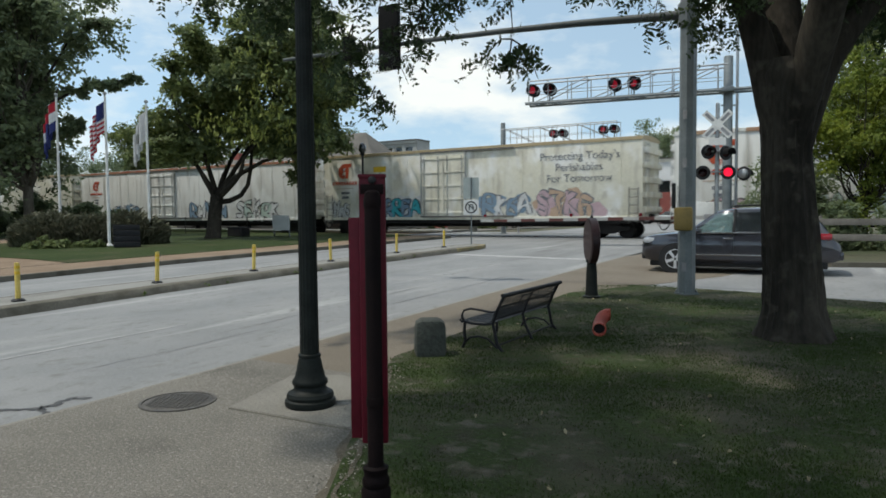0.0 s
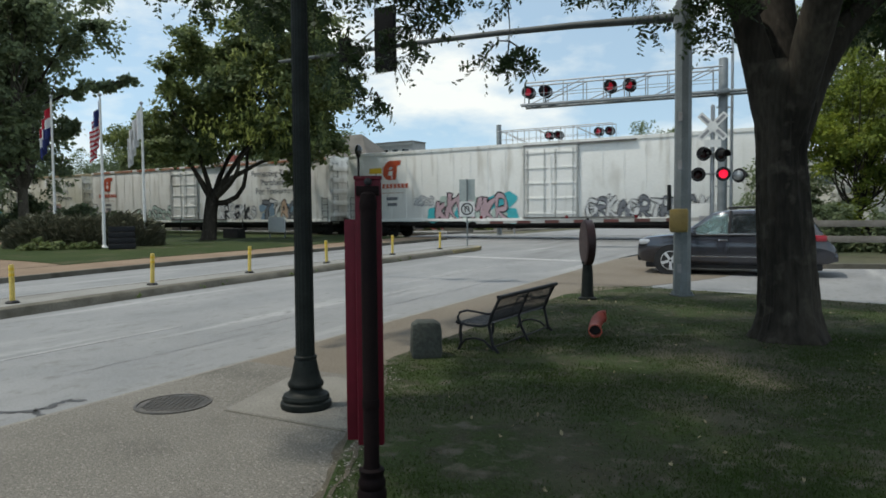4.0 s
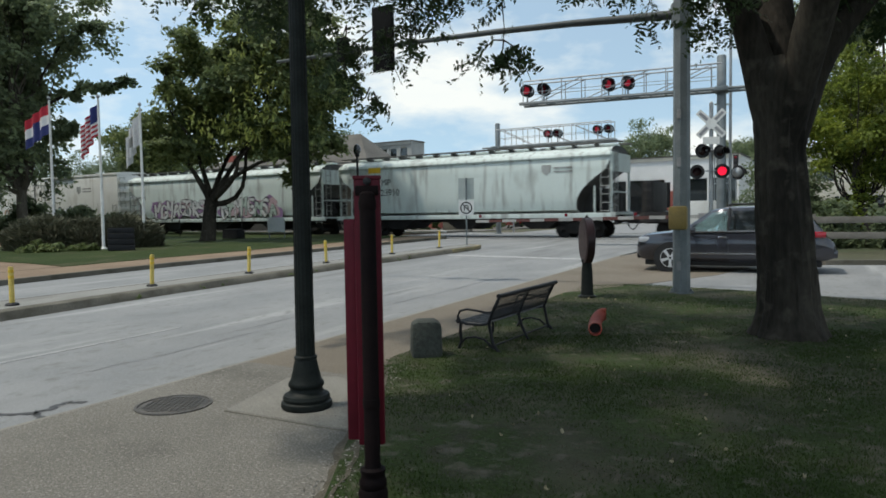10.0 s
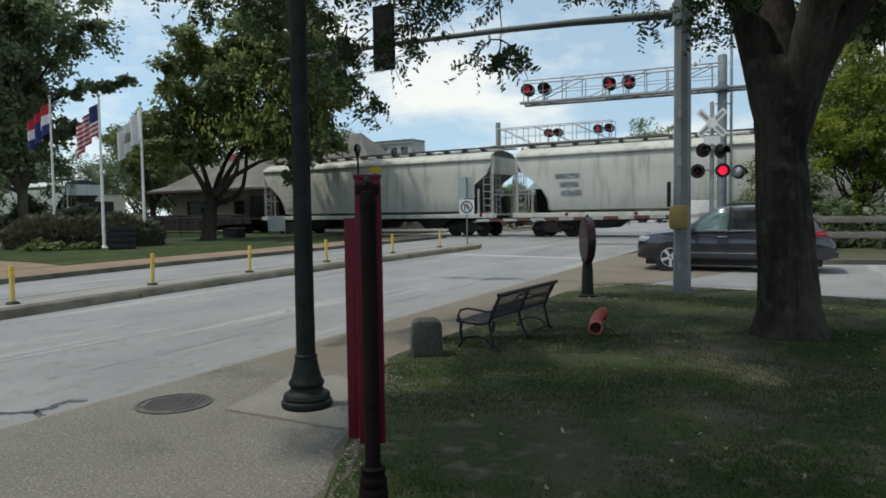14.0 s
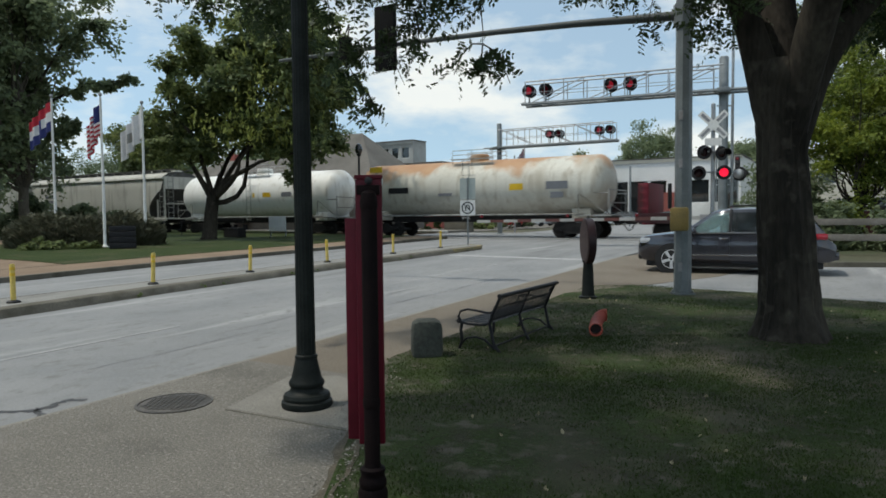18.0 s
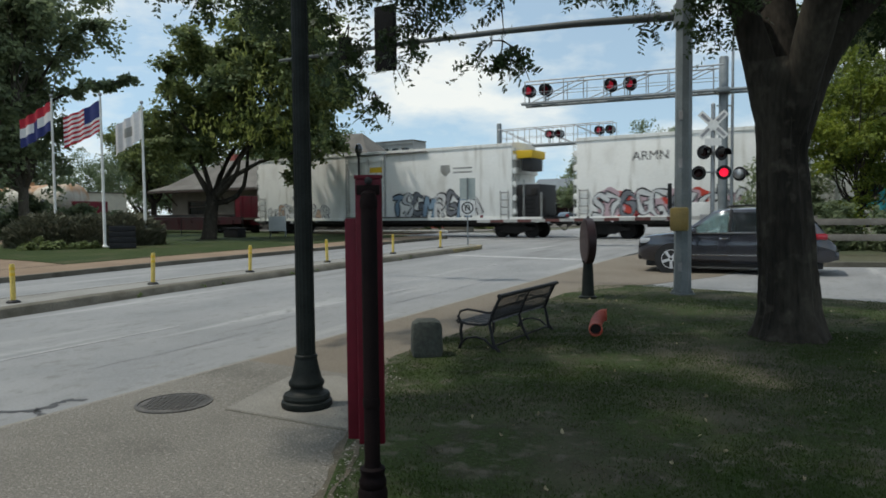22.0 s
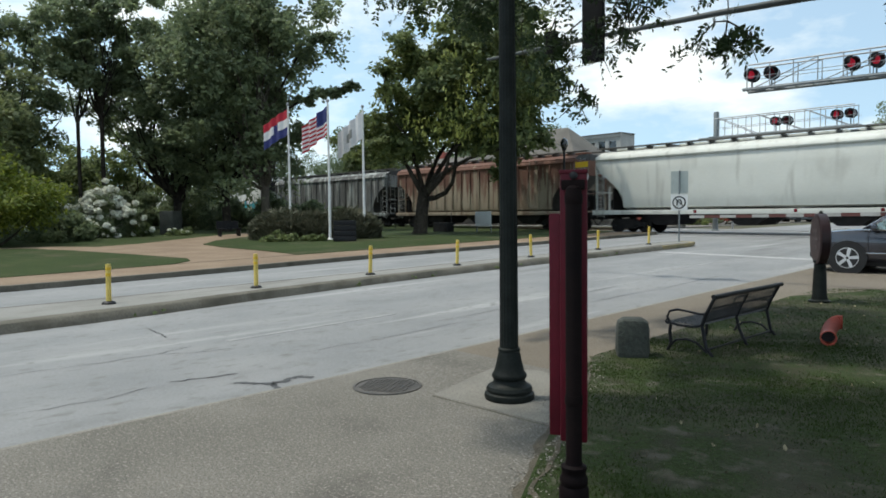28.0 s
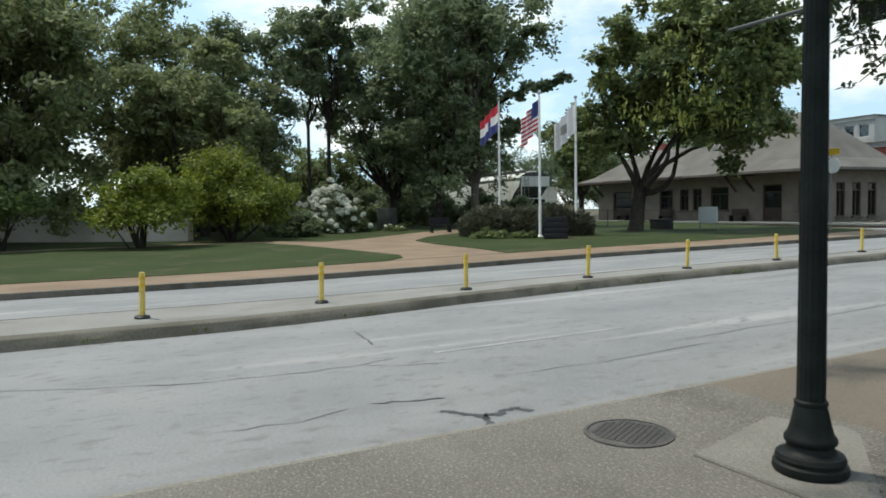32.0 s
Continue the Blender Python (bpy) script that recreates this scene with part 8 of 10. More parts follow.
def building(name, label, u0, u1, w0, w1, z1, mat, windows=(), roof=None, parapet=0.0, cap=None, front="w"):
    t = thing(name, track_pose(0, 0, RAIL_Z), label, "building")
    if windows:
        wall_with_openings("front_wall", t, u0, u1, -0.3, z1, w0, w0 + 0.35, [h[:4] for h in windows], mat)
    else:
        b = bmesh.new()
        box(b, ((u0 + u1) / 2, w0 + 0.175, z1 / 2 - 0.15), (u1 - u0, 0.35, z1 + 0.3))
        part("front_wall", b, mat, t, smooth=False)
    for x in (u0 + 0.175, u1 - 0.175):
        b = bmesh.new()
        box(b, (x, (w0 + w1) / 2 + 0.176, z1 / 2 - 0.15), (0.35, w1 - w0 - 0.35, z1 + 0.3))
        part("side_wall", b, mat, t, smooth=False)
    b = bmesh.new()
    box(b, ((u0 + u1) / 2, w1 + 0.176, z1 / 2 - 0.15), (u1 - u0, 0.35, z1 + 0.3))
    part("rear_wall", b, mat, t, smooth=False)
    b = bmesh.new()
    box(b, ((u0 + u1) / 2, (w0 + w1) / 2, z1 + 0.06), (u1 - u0 + 0.3, w1 - w0 + 0.5, 0.12))
    part("roof", b, roof or SLATE, t, smooth=False)
    if cap:
        b = bmesh.new()
        box(b, ((u0 + u1) / 2, w0 - 0.06, z1 - 0.16), (u1 - u0 + 0.3, 0.22, 0.34), 0.02)
        part("cornice", b, cap, t, smooth=False)
    for a, c, z0, zt, *_ in windows:
        b = bmesh.new()
        box(b, ((a + c) / 2, w0 + 0.16, (z0 + zt) / 2), (c - a - 0.1, 0.015, zt - z0 - 0.1))
        w = part("window", b, GLASS_DARK, t, smooth=False)
        for at_, size in [((x, w0 + 0.12, (z0 + zt) / 2), (0.08, 0.08, zt - z0)) for x in (a + 0.04, c - 0.04)] + [(((a + c) / 2, w0 + 0.12, z), (c - a - 0.16, 0.08, 0.08)) for z in (z0 + 0.04, zt - 0.04)]:
            b = bmesh.new()
            box(b, at_, size)
            part("frame_bar", b, WHITE, w, smooth=False)
    return t


building("tower_building", "pale flat-roofed building rising behind the station", -32.2, -26.6, 37.0, 39.5, 10.3, TOWERGREY,
         [(-31.6, -30.3, 8.2, 9.6), (-29.9, -28.8, 8.2, 9.6), (-28.4, -27.2, 8.2, 9.6)], SLATE, cap=TOWERGREY)
building("brick_building", "plain red brick building behind the station", -22.0, -12.4, 20.5, 24.0, 6.0, BRICK_RED, [(-16.4, -15.4, 0.9, 2.2)], SLATE, cap=STEEL_DARK)
building("shop_low", "low shop with a pale sloping canopy", -16.5, -6.6, 48.0, 60.0, 3.7, DARKWOOD, [(-15.8, -13.6, 0.6, 2.6), (-12.9, -10.9, 0.6, 2.6), (-10.2, -7.4, 0.6, 2.6)], TINROOF)
building("shop_white", "white-fasciaed shop row with tall dark shopfronts", -8.2, 9.0, 47.0, 60.0, 7.3, WHITEWALL, [(-8.0, -5.6, 0.4, 4.9), (-5.4, -3.2, 0.4, 4.9), (-3.0, -0.9, 0.4, 4.9), (-0.7, 1.2, 0.4, 4.9), (3.4, 5.8, 0.4, 4.9), (6.0, 8.8, 0.4, 4.9)], SLATE, cap=CREAM)
building("shop_far", "cream two-storey building far down the street", 14.0, 30.0, 62.0, 76.0, 8.0, CREAM, [(15.5, 17.5, 4.5, 6.5), (19, 21, 4.5, 6.5), (22.5, 24.5, 4.5, 6.5), (26, 28, 4.5, 6.5), (15, 18, 0.6, 2.8), (20, 24, 0.6, 2.8)], SLATE)
building("low_cream_building", "low cream building behind the park trees", -95.0, -62.0, 12.0, 22.0, 4.4, CREAM, [(-92 + 4 * k, -90.2 + 4 * k, 1.2, 2.8) for k in range(7)], SLATE)
# shop canopies and brick pier
t = thing("shop_canopy", track_pose(0, 0, RAIL_Z), "pale blue-grey sloping metal canopy over the shopfronts", "canopy")
b = bmesh.new()
prism(b, [(44.6, 3.9), (48.0, 5.5), (48.0, 5.6), (44.6, 4.02)], "x", -14.9, -4.5)
part("canopy_sheet", b, TINROOF, t, smooth=False)
for x in (-14.7, -11.4, -8.1, -4.8):
    b = bmesh.new()
    rod(b, (x, 44.8, -0.2), (x, 44.8, 4.0), 0.06, n=8)
    part("canopy_post", b, WHITE, t)
t = thing("brick_pier", track_pose(1.6, 46.4, RAIL_Z), "red brick shopfront pier", "pier")
b = bmesh.new()
box(b, (0, 0, 1.7), (2.6, 1.0, 3.6))
part("brickwork", b, BRICK_RED, t, smooth=False)

# road beyond the tracks, far pavements
far = sheet("pavement_beyond", [tuple(track(u, w)[:2]) for u, w in ((-22, 19.5), (-4.4, 11.0), (-4.4, 44), (-22, 44))], 0.02, CONCRETE_WALK)
tagged(far, "pale concrete forecourt beyond the tracks", "pavement")
hedge, _, _ = shrub(*track(-9.5, 17.0)[:2], 4.6, 1.2, 1.1, 5000, 0.16, LEAF_MID, 71, "low clipped green hedge beside the station", name="hedge", category="hedge")
shrub(*track(-6.0, 21.0)[:2], 3.2, 1.4, 2.6, 5000, 0.2, LEAF_DARK, 72, "dark green shrubs beyond the tracks")
# parked cars far off, along the shops
CARC = [material("far_car_paint_%d" % i, c, c, 0.3, 0.3, coat=0.6) for i, c in enumerate(((0.55, 0.56, 0.57), (0.08, 0.09, 0.10), (0.30, 0.03, 0.03), (0.10, 0.14, 0.22), (0.6, 0.6, 0.58)))]


def far_car(u, w, k, turn=0):
    t = thing("parked_car", track_pose(u, w, RAIL_Z - 0.02, turn), ("pale silver", "black", "dark red", "dark blue", "white")[k] + " parked car outside the shops", "car", "cars parked by the shops")
    b = bmesh.new()
    loft(b, [(-2.2, [(0, 0.4), (0.75, 0.4), (0.8, 0.7), (0.7, 0.85), (0, 0.87)]), (-2.0, [(0, 0.25), (0.85, 0.25), (0.88, 0.7), (0.8, 0.95), (0, 0.97)]), (1.0, [(0, 0.25), (0.85, 0.25), (0.88, 0.7), (0.8, 0.93), (0, 0.95)]), (2.1, [(0, 0.3), (0.8, 0.3), (0.82, 0.6), (0.7, 0.75), (0, 0.77)])])
    part("body", b, CARC[k], t)
    b = bmesh.new()
    loft(b, [(-1.9, [(0, 0.9), (0.75, 0.9), (0.6, 0.98), (0, 1.0)]), (-1.3, [(0, 0.9), (0.78, 0.9), (0.62, 1.38), (0, 1.42)]), (0.2, [(0, 0.9), (0.78, 0.9), (0.62, 1.40), (0, 1.44)]), (1.0, [(0, 0.9), (0.74, 0.9), (0.6, 0.97), (0, 0.99)])])
    part("cabin", b, GLASS_DARK, t, "dark glazed cabin")
    for x in (-1.35, 1.35):
        for s in (-1, 1):
            b = bmesh.new()
            lathe(b, [(0.12, -0.1), (0.32, -0.1), (0.32, 0.1), (0.12, 0.1)], 16, Matrix.Translation((x, s * 0.76, 0.32)) @ pose(0, 0, 0, 90))
            part("wheel", b, RUBBER, t)


for u, w, k, tr in ((-13.5, 41.5, 0, 5), (-8.0, 42.0, 3, 3), (-1.5, 42.5, 1, 0), (3.5, 41.5, 4, -4), (8.5, 44, 2, 0), (13, 50, 0, 40), (17, 58, 1, 60), (-10.5, 31.0, 4, 62), (-7.6, 33.0, 0, 66), (-4.9, 34.0, 1, 64), (-8.6, 26.0, 2, 8), (-2.6, 36.0, 4, 60)):
    far_car(u, w, k, tr)
FAR_FLAG = material("far_flag_cloth", (0.10, 0.09, 0.12), (0.20, 0.12, 0.13), 0.9, 0, 3, 20)
# far street poles and a drooping flag
for u, w, h, name in ((0.15, 9.5, 5.3, "signal_pole"), (-8.55, 30.0, 7.9, "flag_pole"), (9.5, 30, 6.0, "lamp_pole"), (-2.0, 44.0, 6.5, "lamp_pole"), (2.0, 30.0, 5.6, "lamp_pole")):
    t = thing(name, track_pose(u, w, RAIL_Z - 0.05), "slim grey pole beyond the tracks", "pole")
    b = bmesh.new()
    rod(b, (0, 0, 0), (0, 0, h), 0.06, 0.045, 8)
    part("shaft", b, STEEL_DARK if name != "lamp_pole" else GALV, t)
    if name == "signal_pole":
        for s in (-1, 1):
            b = bmesh.new()
            box(b, (0, 0, h - 0.9), (1.0, 0.02, 0.2), 0, Matrix.Translation((0, 0, h - 0.9)) @ pose(0, 0, 0, 0, 45 * s) @ Matrix.Translation((0, 0, 0.9 - h)))
            part("crossbuck_back", b, STEEL_DARK, t, smooth=False)
        for x in (-0.6, 0.6):
            flasher(t, Vector((x, -0.1, 2.3)), 0, x < 0)
    if name == "flag_pole":
        for k in range(5):
            b = bmesh.new()
            box(b, (-0.16 - 0.17 * k, 0.05 * math.sin(1.3 * k), h - 0.75 - 0.20 * k), (0.18, 0.02, 1.25 - 0.1 * k), 0, Matrix.Identity(4))
            part("flag_fold", b, FAR_FLAG, t, smooth=False)

# ---------- trees and planting ----------
PLUME = leaf_material("ornamental_grass", (0.115, 0.122, 0.080), (0.19, 0.185, 0.130), (0.065, 0.072, 0.048), 0.3)


def grass_mound(x, y, rx, ry, h, seed):
    """A fountain of fine arching blades."""
    rng = np.random.default_rng(seed)
    t = thing("ornamental_grass", Matrix.Translation(at(x, y, 0.1)), "tall mound of grey-green ornamental grass", "grass", "grasses round the flagpoles")
    n = 9000
    f, a = np.sqrt(rng.random(n)), rng.uniform(0, 2 * math.pi, n)
    u = rng.random(n) ** 0.7
    dome = np.sqrt(np.clip(1 - 0.75 * f ** 2, 0, 1)) * rng.uniform(0.75, 1.08, n)
    p = np.column_stack([rx * f * np.cos(a), ry * f * np.sin(a), h * u * dome * 0.9])
    d = unit(np.column_stack([np.cos(a) * f, np.sin(a) * f, 1.3 - 0.9 * u]) + rng.normal(size=(n, 3)) * 0.35)
    nr = unit(np.cross(d, rng.normal(size=(n, 3))))
    L = rng.uniform(0.25, 0.55, n)[:, None]
    leaf_mesh("blades", p, nr, d, L, L * 0.07, PLUME, t)



pod_tree = tree(-12.75, 38.2, 13.0, 2.5, 0.40, 5.6, 52000, 0.26, LEAF_MID, 2, "broad spreading green tree with hanging yellow pods", crown_c=(3.4, 0, 9.0), crown_h=4.9, lean=(0.3, 0), clumps=120, clump_r=0.85, gap=0.3, sprays=13, limbs=5)
rp = np.random.default_rng(91)
pods = []
for k in range(240):
    x, z = float(rp.normal(4.4, 1.1)), float(rp.uniform(5.0, 9.8))
    if k % 3 == 0:
        x, z = float(rp.uniform(0.5, 6.5)), float(rp.uniform(5.1, 6.4))
    pods.append((x, float(rp.uniform(-5.2, -3.2)) + 0.10 * (x - 2.35) ** 2, z))
tagged(leaves("pod_fruit", pods, [0.30] * len(pods), 1000, 0.26, POD, pod_tree, rp, 1.3, 0.30, 9.0), kind="stuff")
low_spots = [(float(rp.uniform(-3.4, 0.8)), float(rp.uniform(-2.0, 1.5)), float(rp.uniform(4.7, 7.0))) for _ in range(26)] + [(float(rp.uniform(1.2, 6.6)), float(rp.uniform(-2.5, 1.5)), float(rp.uniform(5.2, 6.6))) for _ in range(22)]
leaves("low_foliage", low_spots, [0.75] * len(low_spots), 13000, 0.26, LEAF_MID, pod_tree, rp, 0.8, sprays=10)
b = bmesh.new()
for pts, r0 in (([(0.35, -0.1, 2.5), (1.5, -0.5, 3.5), (3.2, -1.0, 4.3), (5.4, -1.4, 4.8)], 0.17), ([(0.25, -0.1, 2.4), (-0.2, -0.4, 3.4), (-0.6, -0.6, 4.2), (-0.7, -0.7, 5.4)], 0.18)):
    tube(b, pts, [r0, r0 * 0.8, r0 * 0.55, r0 * 0.3], 9)
part("low_limb", b, BARK, pod_tree, "long low limb")
PARK = ((-26.6, 44.5, 21, 6.3, 30000, 3.6, BARK_PALE), (-30.2, 45.0, 21, 6.2, 26000, 3.4, BARK), (-36, 47, 20, 6.4, 30000, 2.8, BARK), (-38.5, 42.0, 19, 3.4, 13000, 10.0, BARK), (-48.0, 41.8, 19, 5.6, 26000, 3.4, BARK),
        (-51.4, 34.6, 20, 7.0, 30000, 1.6, BARK), (-44, 19, 20, 7.2, 30000, 1.6, BARK), (-56, 20, 22, 8.0, 30000, 1.8, BARK), (-47, 3, 21, 7.5, 26000, 1.8, BARK), (-62, 48, 16, 7, 20000, 2.4, BARK), (-38.4, 30.0, 12.6, 6.4, 36000, 1.3, BARK), (-39.0, 17.5, 15.5, 6.4, 38000, 1.2, BARK), (-44.0, 8.0, 16, 6.5, 30000, 1.2, BARK))
for k, (x, y, h, r, n, th, bk) in enumerate(PARK):
    near = k < 2
    grown = tree(x, y, h, th, 0.16 if k == 3 else 0.34, r, n, 0.31, LEAF_OLIVE if k > 4 else LEAF_DARK, 10 + k, "slender open-crowned park tree" if k == 3 else "tall dark green park tree" if k < 5 else "broad olive-green park tree", clumps=150 if near else 34 if k == 3 else 105, clump_r=r * 0.175, bark=bk, gap=0.25, group="park trees", lopped={0: (1.5, 10.9), 1: (3.4, 10.9)}.get(k), crown_c=(0, 0, 11.0) if near else None, crown_h=9.6 if near else None)
    if k == 0:
        rs_ = np.random.default_rng(17)
        for ends in (((2.0, -0.6, 8.6), (4.6, -1.0, 9.6), (7.4, -1.2, 9.9)), ((1.6, -0.5, 10.0), (3.4, -1.0, 12.2), (5.9, -1.3, 13.4)), ((1.8, 0.0, 6.4), (2.8, -0.6, 7.0), (3.7, -0.8, 7.2))):
            b = bmesh.new()
            tube(b, ends, [0.10, 0.06, 0.02], 6)
            part("bough", b, BARK, grown)
            A, M, Z = (Vector(p) for p in ends)
            spots = [(A.lerp(M, f * 2) if f < 0.5 else M.lerp(Z, f * 2 - 1)) + Vector((0, 0, float(rs_.uniform(-0.35, 0.25)))) for f in (0.25, 0.38, 0.5, 0.6, 0.7, 0.8, 0.88, 0.96, 1.0)]
            leaves("bough_foliage", [tuple(p) for p in spots], [0.55] * len(spots), 1500, 0.30, LEAF_DARK, grown, rs_, 0.55, sprays=5)
tree(-28.6, 69.5, 12.6, 3.0, 0.3, 4.2, 14000, 0.30, LEAF_MID, 171, "rounded green tree beyond the tracks", clumps=60, clump_r=0.95, root=False)
# thin gappy tree with sky behind
tree(-39.9, 41.2, 18, 9.5, 0.14, 2.8, 6500, 0.32, LEAF_DARK, 31, "slender open-crowned park tree", clumps=40, clump_r=0.9, limbs=6)
for k, (x, y, h, r) in enumerate(((-47.5, 54.0, 10.0, 5.5), (-42.0, 58.0, 8.5, 4.5), (-55.0, 53.0, 9.5, 5.0))):
    tree(x, y, h, 0.9, 0.2, r, 9000, 0.34, LEAF_MID, 161 + k, "low rounded green tree behind the park", clumps=40, clump_r=1.2, root=False)
shrub(-29.3, 19.6, 2.7, 2.3, 4.7, 11000, 0.19, LEAF_BRIGHT, 41, "yellow-green ornamental shrub on the lawn", stems=9, low=0.36, clumps=40, layered=0.4)
shrub(-30.4, 25.6, 3.0, 2.5, 5.9, 15000, 0.19, LEAF_BRIGHT, 42, "large bright yellow-green shrub", stems=9, low=0.28, clumps=46, layered=0.4)
shrub(-33.5, 15.6, 3.0, 2.4, 4.2, 9000, 0.19, LEAF, 43, "dark green shrub beside the path", stems=7, low=0.45, layered=0.5)
shrub(-31.0, 30.5, 2.2, 1.6, 2.2, 9000, 0.16, LEAF_DARK, 44, "low dark shrub under the flowering bush", low=0.05)
t, cs, rs = shrub(-33.0, 36.0, 2.7, 2.0, 3.3, 12000, 0.16, LEAF_DARK, 45, "tall hydrangea covered in white blooms", low=0.1, name="flowering_bush", category="bush", clumps=44)
rngf = np.random.default_rng(46)
bl = []
for c, r in zip(cs, rs):
    for _ in range(5 if c[2] > 1.3 else 2):
        o = Vector((0.62, -0.66, 0.35)) + Vector([float(v) for v in rngf.normal(size=3)]) * 0.55
        bl.append(tuple(Vector(c) + o.normalized() * (r * 1.25 + 0.12)))
leaves("blossom", bl, [0.21] * len(bl), 34000, 0.13, PETAL, t, rngf, 0.85, 0.9)
for k, (x, y) in enumerate(((-33.6, 33.5), (-31.8, 34.2), (-30.6, 36.6), (-29.4, 38.4))):
    t, cs, rs = shrub(x, y, 0.9, 0.8, 1.1, 3000, 0.11, LEAF_MID, 50 + k, "low leafy border plant with pale flowers", stems=3, name="border_plant", category="plant", clumps=14, low=0.05)
    leaves("blossom", [(c[0], c[1], c[2] + 0.12) for c in cs[::2]], [0.14] * len(cs[::2]), 900, 0.075, PETAL, t, np.random.default_rng(60 + k), 0.9, 0.9)
for k, (x, y, rx, ry, h, mt) in enumerate(((-17.9, 31.6, 1.8, 1.2, 1.75, LEAF), (-16.4, 32.0, 1.6, 1.1, 1.6, LEAF), (-14.9, 32.8, 1.8, 1.2, 1.75, LEAF), (-16.9, 29.6, 1.3, 0.9, 0.75, LEAF_MID), (-15.6, 29.9, 1.1, 0.8, 0.65, LEAF_MID))):
    if mt is LEAF:
        grass_mound(x, y, rx, ry, h, 65 + k)
    else:
        shrub(x, y, rx, ry, h, 9000, 0.11, mt, 65 + k, "low bright green shrub round the flagpoles", stems=4, low=0.02, clumps=34)
# understorey behind the park trees
for k, (x, y, rx, ry, h) in enumerate(((-58, 28, 5, 3, 5.0), (-56, 36, 5, 3, 4.6), (-60, 20, 5, 3, 5.5), (-52, 12, 4, 3, 5.0), (-56, 4, 5, 3, 5.0), (-60, -6, 5, 4, 5.5), (-54, 44, 5, 3, 4.0), (-63, 42, 5, 3, 5.0), (-70, 30, 6, 4, 6.0), (-25.0, 49.5, 2.6, 1.6, 2.6), (-29.0, 50.5, 3.0, 1.8, 3.4), (-33.6, 51.0, 3.0, 1.8, 3.6), (-38.5, 51.5, 3.4, 2.0, 4.2), (-43.5, 51.0, 3.4, 2.0, 4.2), (-40.0, 40.0, 2.6, 1.8, 3.0), (-47.0, 38.0, 3.2, 2.0, 4.0), (-46.5, 14.0, 3.0, 2.0, 2.6), (-48.5, 21.0, 3.2, 2.2, 2.8), (-50.5, 28.5, 3.2, 2.2, 3.0))):
    shrub(x, y, rx, ry, h, 13000, 0.26, LEAF_DARK, 120 + k, "dense dark green shrubbery behind the lawn", stems=4, low=0.03, clumps=34)
# shrubs behind the rail fence
for k, (x, y, rx, ry, h) in enumerate(((12.5, 23.6, 1.8, 1.0, 2.4), (16.0, 22.4, 2.2, 1.1, 3.0), (19.6, 21.0, 2.2, 1.2, 3.4), (23.5, 19.0, 2.6, 1.4, 3.6), (14.4, 28.0, 2.6, 1.6, 4.2), (28.0, 16.0, 3.0, 1.6, 4.0))):
    shrub(x, y, rx, ry, h, 9000, 0.16, LEAF_DARK, 140 + k, "dark green shrub behind the rail fence", stems=4, low=0.04, clumps=30)
# traffic light far down the cross street
t = thing("traffic_light", track_pose(11.2, 30.0, RAIL_Z), "black traffic light on a slim pole", "traffic light")
b = bmesh.new()
rod(b, (0, 0.2, -0.1), (0, 0.2, 5.9), 0.07, 0.05, 8)
part("pole", b, GALV, t)
b = bmesh.new()
box(b, (0, 0, 5.4), (0.40, 0.25, 1.15), 0.03)
part("housing", b, BLACK, t)
for k, mt in enumerate((RED_DARK, BLACK, BLACK)):
    b = bmesh.new()
    lathe(b, [(0.13, 0.0), (0.10, 0.03), (0.0, 0.045)], 14, Matrix.Translation((0, -0.125, 5.75 - 0.36 * k)) @ pose(0, 0, 0, 90))
    part("lens", b, mt, t)
# far woods that close the view beyond the park
rngw = np.random.default_rng(77)
woods = tagged(new("far_woods"), "dense green woods far behind the park", "woods", kind="stuff")
cw, rw = [], []
for k in range(400):
    if k < 170:
        x, y = -84 + float(rngw.normal()) * 3, float(rngw.uniform(-45, 68))
    else:
        p = track(float(rngw.uniform(-260, -100)), float(rngw.uniform(24, 34)))
        x, y = p.x, p.y
    cw.append((x, y, float(rngw.uniform(0.3, 8.5))))
    rw.append(float(rngw.uniform(1.8, 3.0)))
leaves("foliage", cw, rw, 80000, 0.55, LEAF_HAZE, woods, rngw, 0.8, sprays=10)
# right-hand planting
tree(15.0, 24.6, 6.9, 1.6, 0.10, 2.7, 26000, 0.13, LEAF_BRIGHT, 81, "small bright green tree by the fence", clumps=50, clump_r=0.62)
tree(20.5, 31.0, 13.5, 3.0, 0.3, 5.5, 30000, 0.21, LEAF_OLIVE, 82, "tall green tree beyond the driveway", clumps=60, clump_r=1.3)
tree(24.0, 24.0, 12.0, 3.0, 0.3, 5.0, 26000, 0.21, LEAF, 83, "green tree beyond the driveway", clumps=50, clump_r=1.2)
